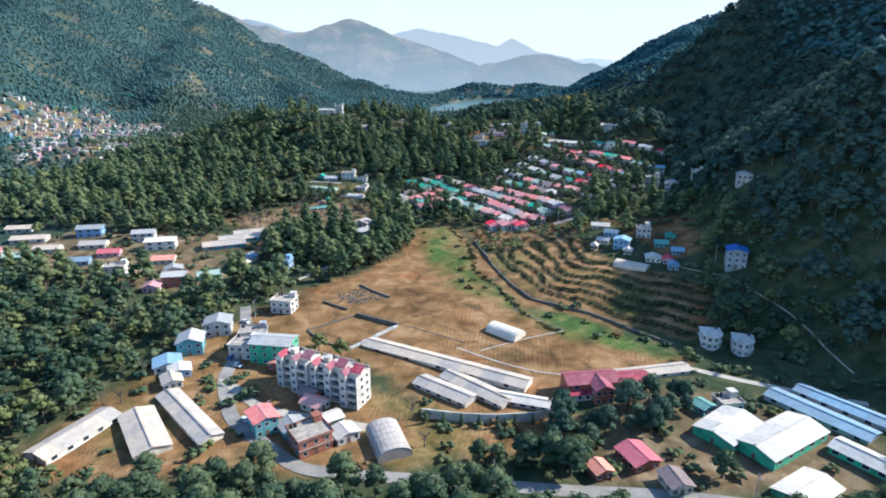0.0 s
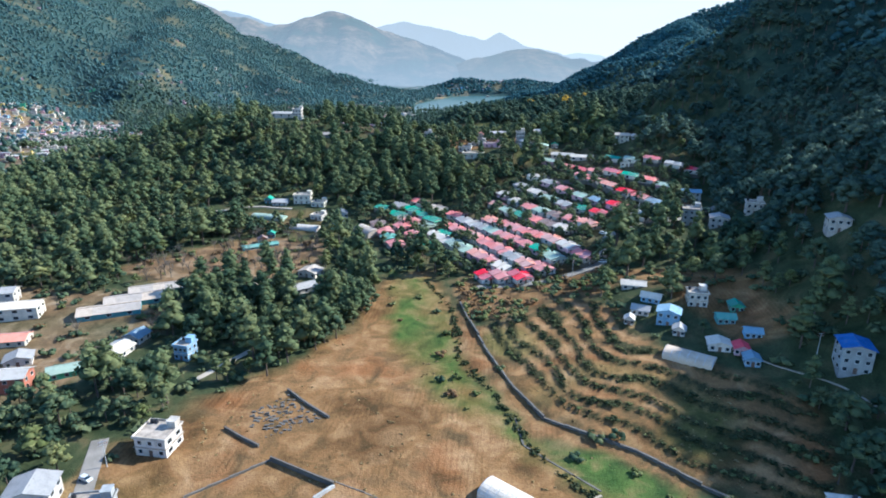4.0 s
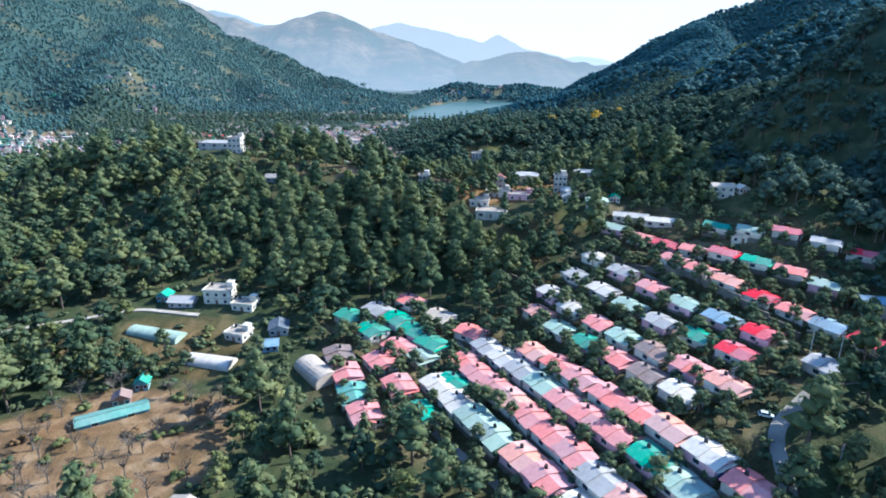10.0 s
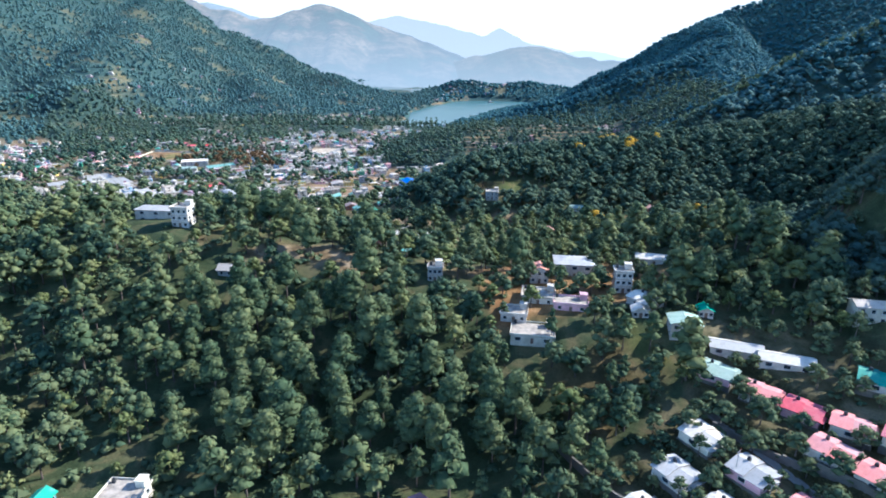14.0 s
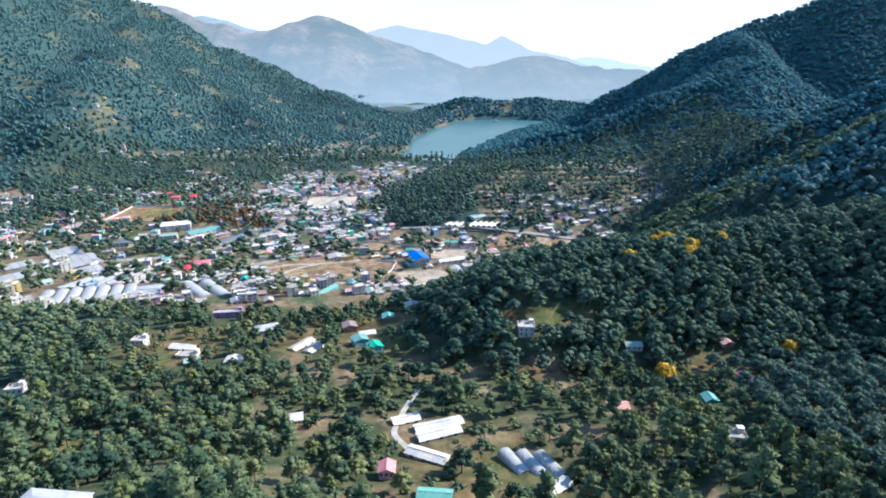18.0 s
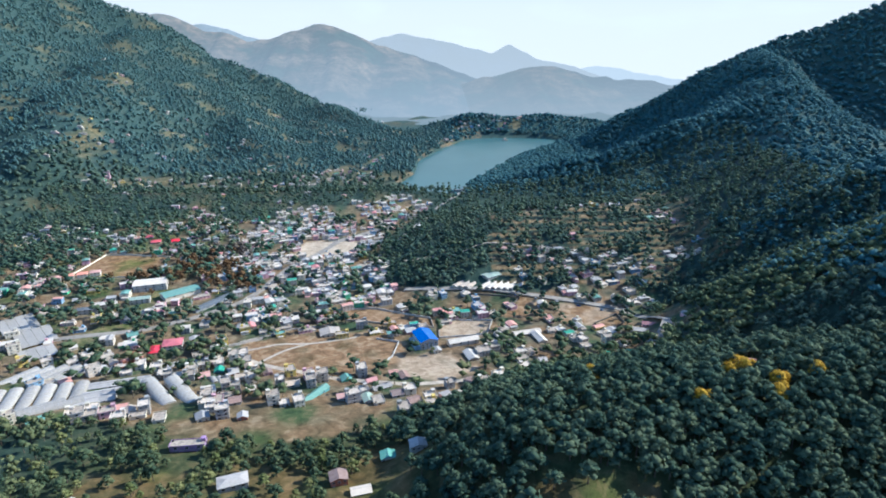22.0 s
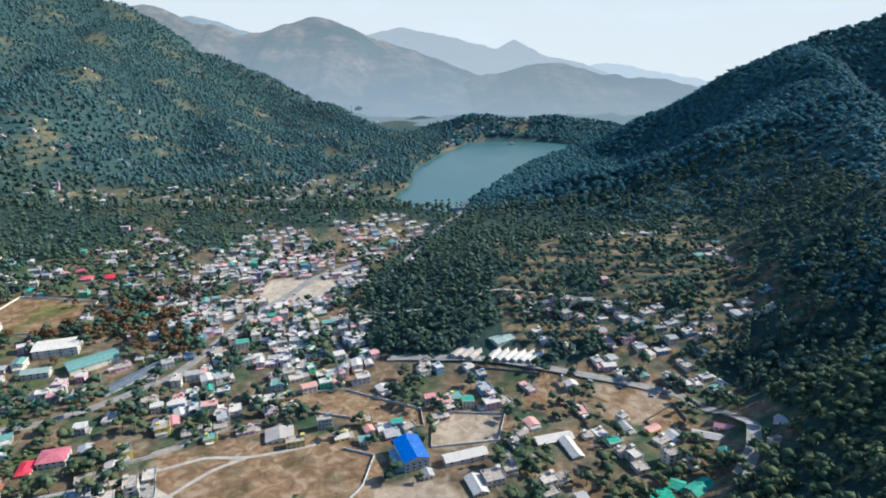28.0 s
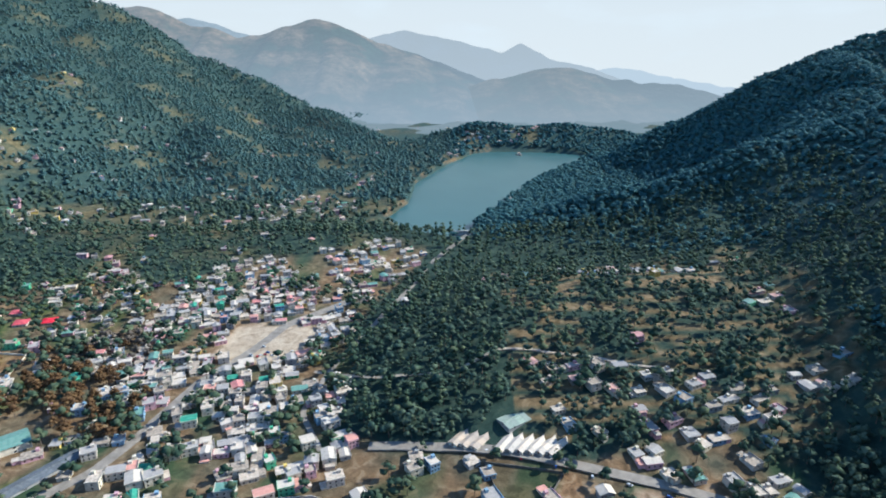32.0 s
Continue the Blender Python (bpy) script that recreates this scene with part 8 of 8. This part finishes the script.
# autumn colours
golden = [(113, 642), (120, 643), (125, 627), (118, 648), (95, 626), (62, 661), (146, 637), (128, 633), (150, 575), (88, 556)]
single_trees("autumn_tree", "oak", YELLOW_LEAF, "tree in golden autumn leaf above dark oaks", "tree", "golden trees", [(x_ + a_, y_ + b_, k_, k_) for x_, y_ in golden for a_, b_, k_ in ((0, 0, 1.25), (4, 2, 0.95))], 81)
rng = np.random.default_rng(55)
rus = np.column_stack([rng.normal(-222, 22, 90), rng.normal(945, 17, 90)])
rus = np.concatenate([rus, np.column_stack([rng.normal(-168, 8, 16), rng.normal(925, 10, 16)])])
joined_trees("russet_trees", "russet autumn trees beside the school", "oak", RUSSET_LEAF, sized(rus[free(rus, 0.5)], rng, 0.8, 1.35), 1, 28)
grove = np.column_stack([rng.uniform(-225, -170, 130), rng.uniform(965, 1000, 130)])
joined_trees("bare_grove", "grey leafless grove behind the market", "oak", BARE_TWIG, sized(grove[free(grove, 0.5)], rng, 0.6, 0.9), 0, 29)

# the town's trees and the low wooded hill
p, rng = scatter(-430, 340, 720, 1130, 6.2, 31)
town = in_open(p, [TOWN])
keep = in_view(p) & free(p, np.where(town, -0.6, 1.2)) & ~in_open(p, [PITCH, DIRT, SQUARE, SCHOOL_FIELD, LAKE, GREY_PLOT, LAWN] + PLOTS)
keep &= ~town | chance(p, rng, np.clip(0.3 + 0.55 * waves(p[:, 0], p[:, 1], 48, 73), 0.04, 0.85) + 0.35 * ((p[:, 0] < -200) & (p[:, 1] > 930)))
keep &= chance(p, rng, 1.0 - 0.96 * hill_plots(p[:, 0], p[:, 1], height(p[:, 0], p[:, 1])))
p = p[keep]
big = sized(p, rng, 0.55, 1.3, 1.15)
town = in_open(p, [TOWN])
big[town, 2:] *= 1.05
near = p[:, 1] < 830
joined_trees("town_trees", "green broadleaf trees among the town houses", "oak", OAK_LEAF, big[near], 0, 32)
tall = ~near & chance(p, rng, 0.4) & ~town
joined_trees("market_trees", "dark green trees between the market houses", "oak", DARK_LEAF, big[~near & town], 0, 40)
joined_trees("hill_trees", "green trees on the low hill behind the town", "oak", HAZED_SLOPE_LEAF, big[~near & ~tall & ~town], 0, 33)
joined_trees("hill_pines", "tall dark pines on the low hill behind the town", "pine", DARK_LEAF, big[tall], 0, 37)

# far slopes
p, rng = scatter(-1250, 900, 480, 2080, 7.5, 41)
keep = (np.abs(p[:, 0]) < 0.85 * p[:, 1] + 40) & ~inside(p[:, 0], p[:, 1], [(-430, 690), (-430, 1130), (340, 1130), (340, 690)]) & ~in_open(p, [LAKE, TOWN])
keep &= (height(p[:, 0], p[:, 1]) > 5.2) | (p[:, 1] < 1120)
gap_ = np.clip(waves(p[:, 0], p[:, 1], 120, 8) * 1.2 + 0.7 * waves(p[:, 0], p[:, 1], 31, 12) + 0.5 * np.sin(height(p[:, 0], p[:, 1]) * 0.9) - 0.5, 0, 1)
keep &= rng.uniform(0, 1, len(p)) > np.where(p[:, 0] < 0, 0.02 + gap_ * 0.92, 0.0)
keep &= rng.uniform(0, 1, len(p)) > 0.85 * hamlet_land(p[:, 0], p[:, 1])
keep &= (p[:, 1] > 720) | (p[:, 0] < -340)
keep &= ~in_open(p, [WEST_TOWN]) | chance(p, rng, 0.22)
keep &= free(p, 0.5)
keep &= (p[:, 1] < 1760) | ((height(p[:, 0], p[:, 1]) > 12) & (p[:, 0] < -110))
keep &= (p[:, 1] < 1640) | (height(p[:, 0], p[:, 1]) > 11) | (waves(p[:, 0], p[:, 1], 70, 21) + rng.uniform(-0.6, 0.6, len(p)) > 0.6)
p = p[keep]
big = sized(p, rng, 0.6, 1.2, 1.25)
# trees of the hazy eastern side, which take the haze-tinted lake leaf
shade = (p[:, 0] > 30) & (p[:, 1] > 740)
big[shade, 3] *= 1.25
# farther trees take the leaf with more haze in its colour
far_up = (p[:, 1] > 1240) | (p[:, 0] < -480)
odd = (np.arange(len(p)) % 4 == 1) & (p[:, 0] < 60)
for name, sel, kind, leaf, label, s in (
        ("slope_forest", ~far_up & ~odd & ~shade, "oak", HAZED_SLOPE_LEAF, "dark green woods on the slopes round the lake", 42), ("slope_pines", ~far_up & odd & ~shade, "pine", HAZED_SLOPE_LEAF, "dark pines on the slopes round the lake", 43),
        ("range_forest", far_up & ~odd & ~shade, "oak", HAZED_RANGE_LEAF, "haze-tinted blue-green woods on the western mountain", 45), ("range_pines", far_up & odd & ~shade, "pine", HAZED_RANGE_LEAF, "haze-tinted blue-green pines on the western mountain", 46),
        ("lake_hill_forest", shade, "oak", HAZED_LAKE_LEAF, "hazy blue-green woods on the steep hill above the lake", 48)):
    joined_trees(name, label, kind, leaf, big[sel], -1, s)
p, rng = scatter(20, 520, 1075, 1480, 7.0, 52)
p = p[(height(p[:, 0], p[:, 1]) > 7) & ~in_open(p, [LAKE]) & free(p, 0.5) & (p[:, 0] < 0.42 * p[:, 1])]
joined_trees("lake_hill_thicket", "hazy blue-green trees that close the hill's wood", "oak", HAZED_LAKE_LEAF, sized(p, rng, 0.6, 1.1, 1.3), -1, 49)
p, rng = scatter(210, 460, 690, 960, 6.5, 53)
p = p[(height(p[:, 0], p[:, 1]) > 12) & free(p, 0.5)]
joined_trees("spur_woods", "haze-tinted blue-green woods on the shaded spurs beside the town", "oak", HAZED_LAKE_LEAF, sized(p, rng, 0.6, 1.2, 1.2), 0, 54)
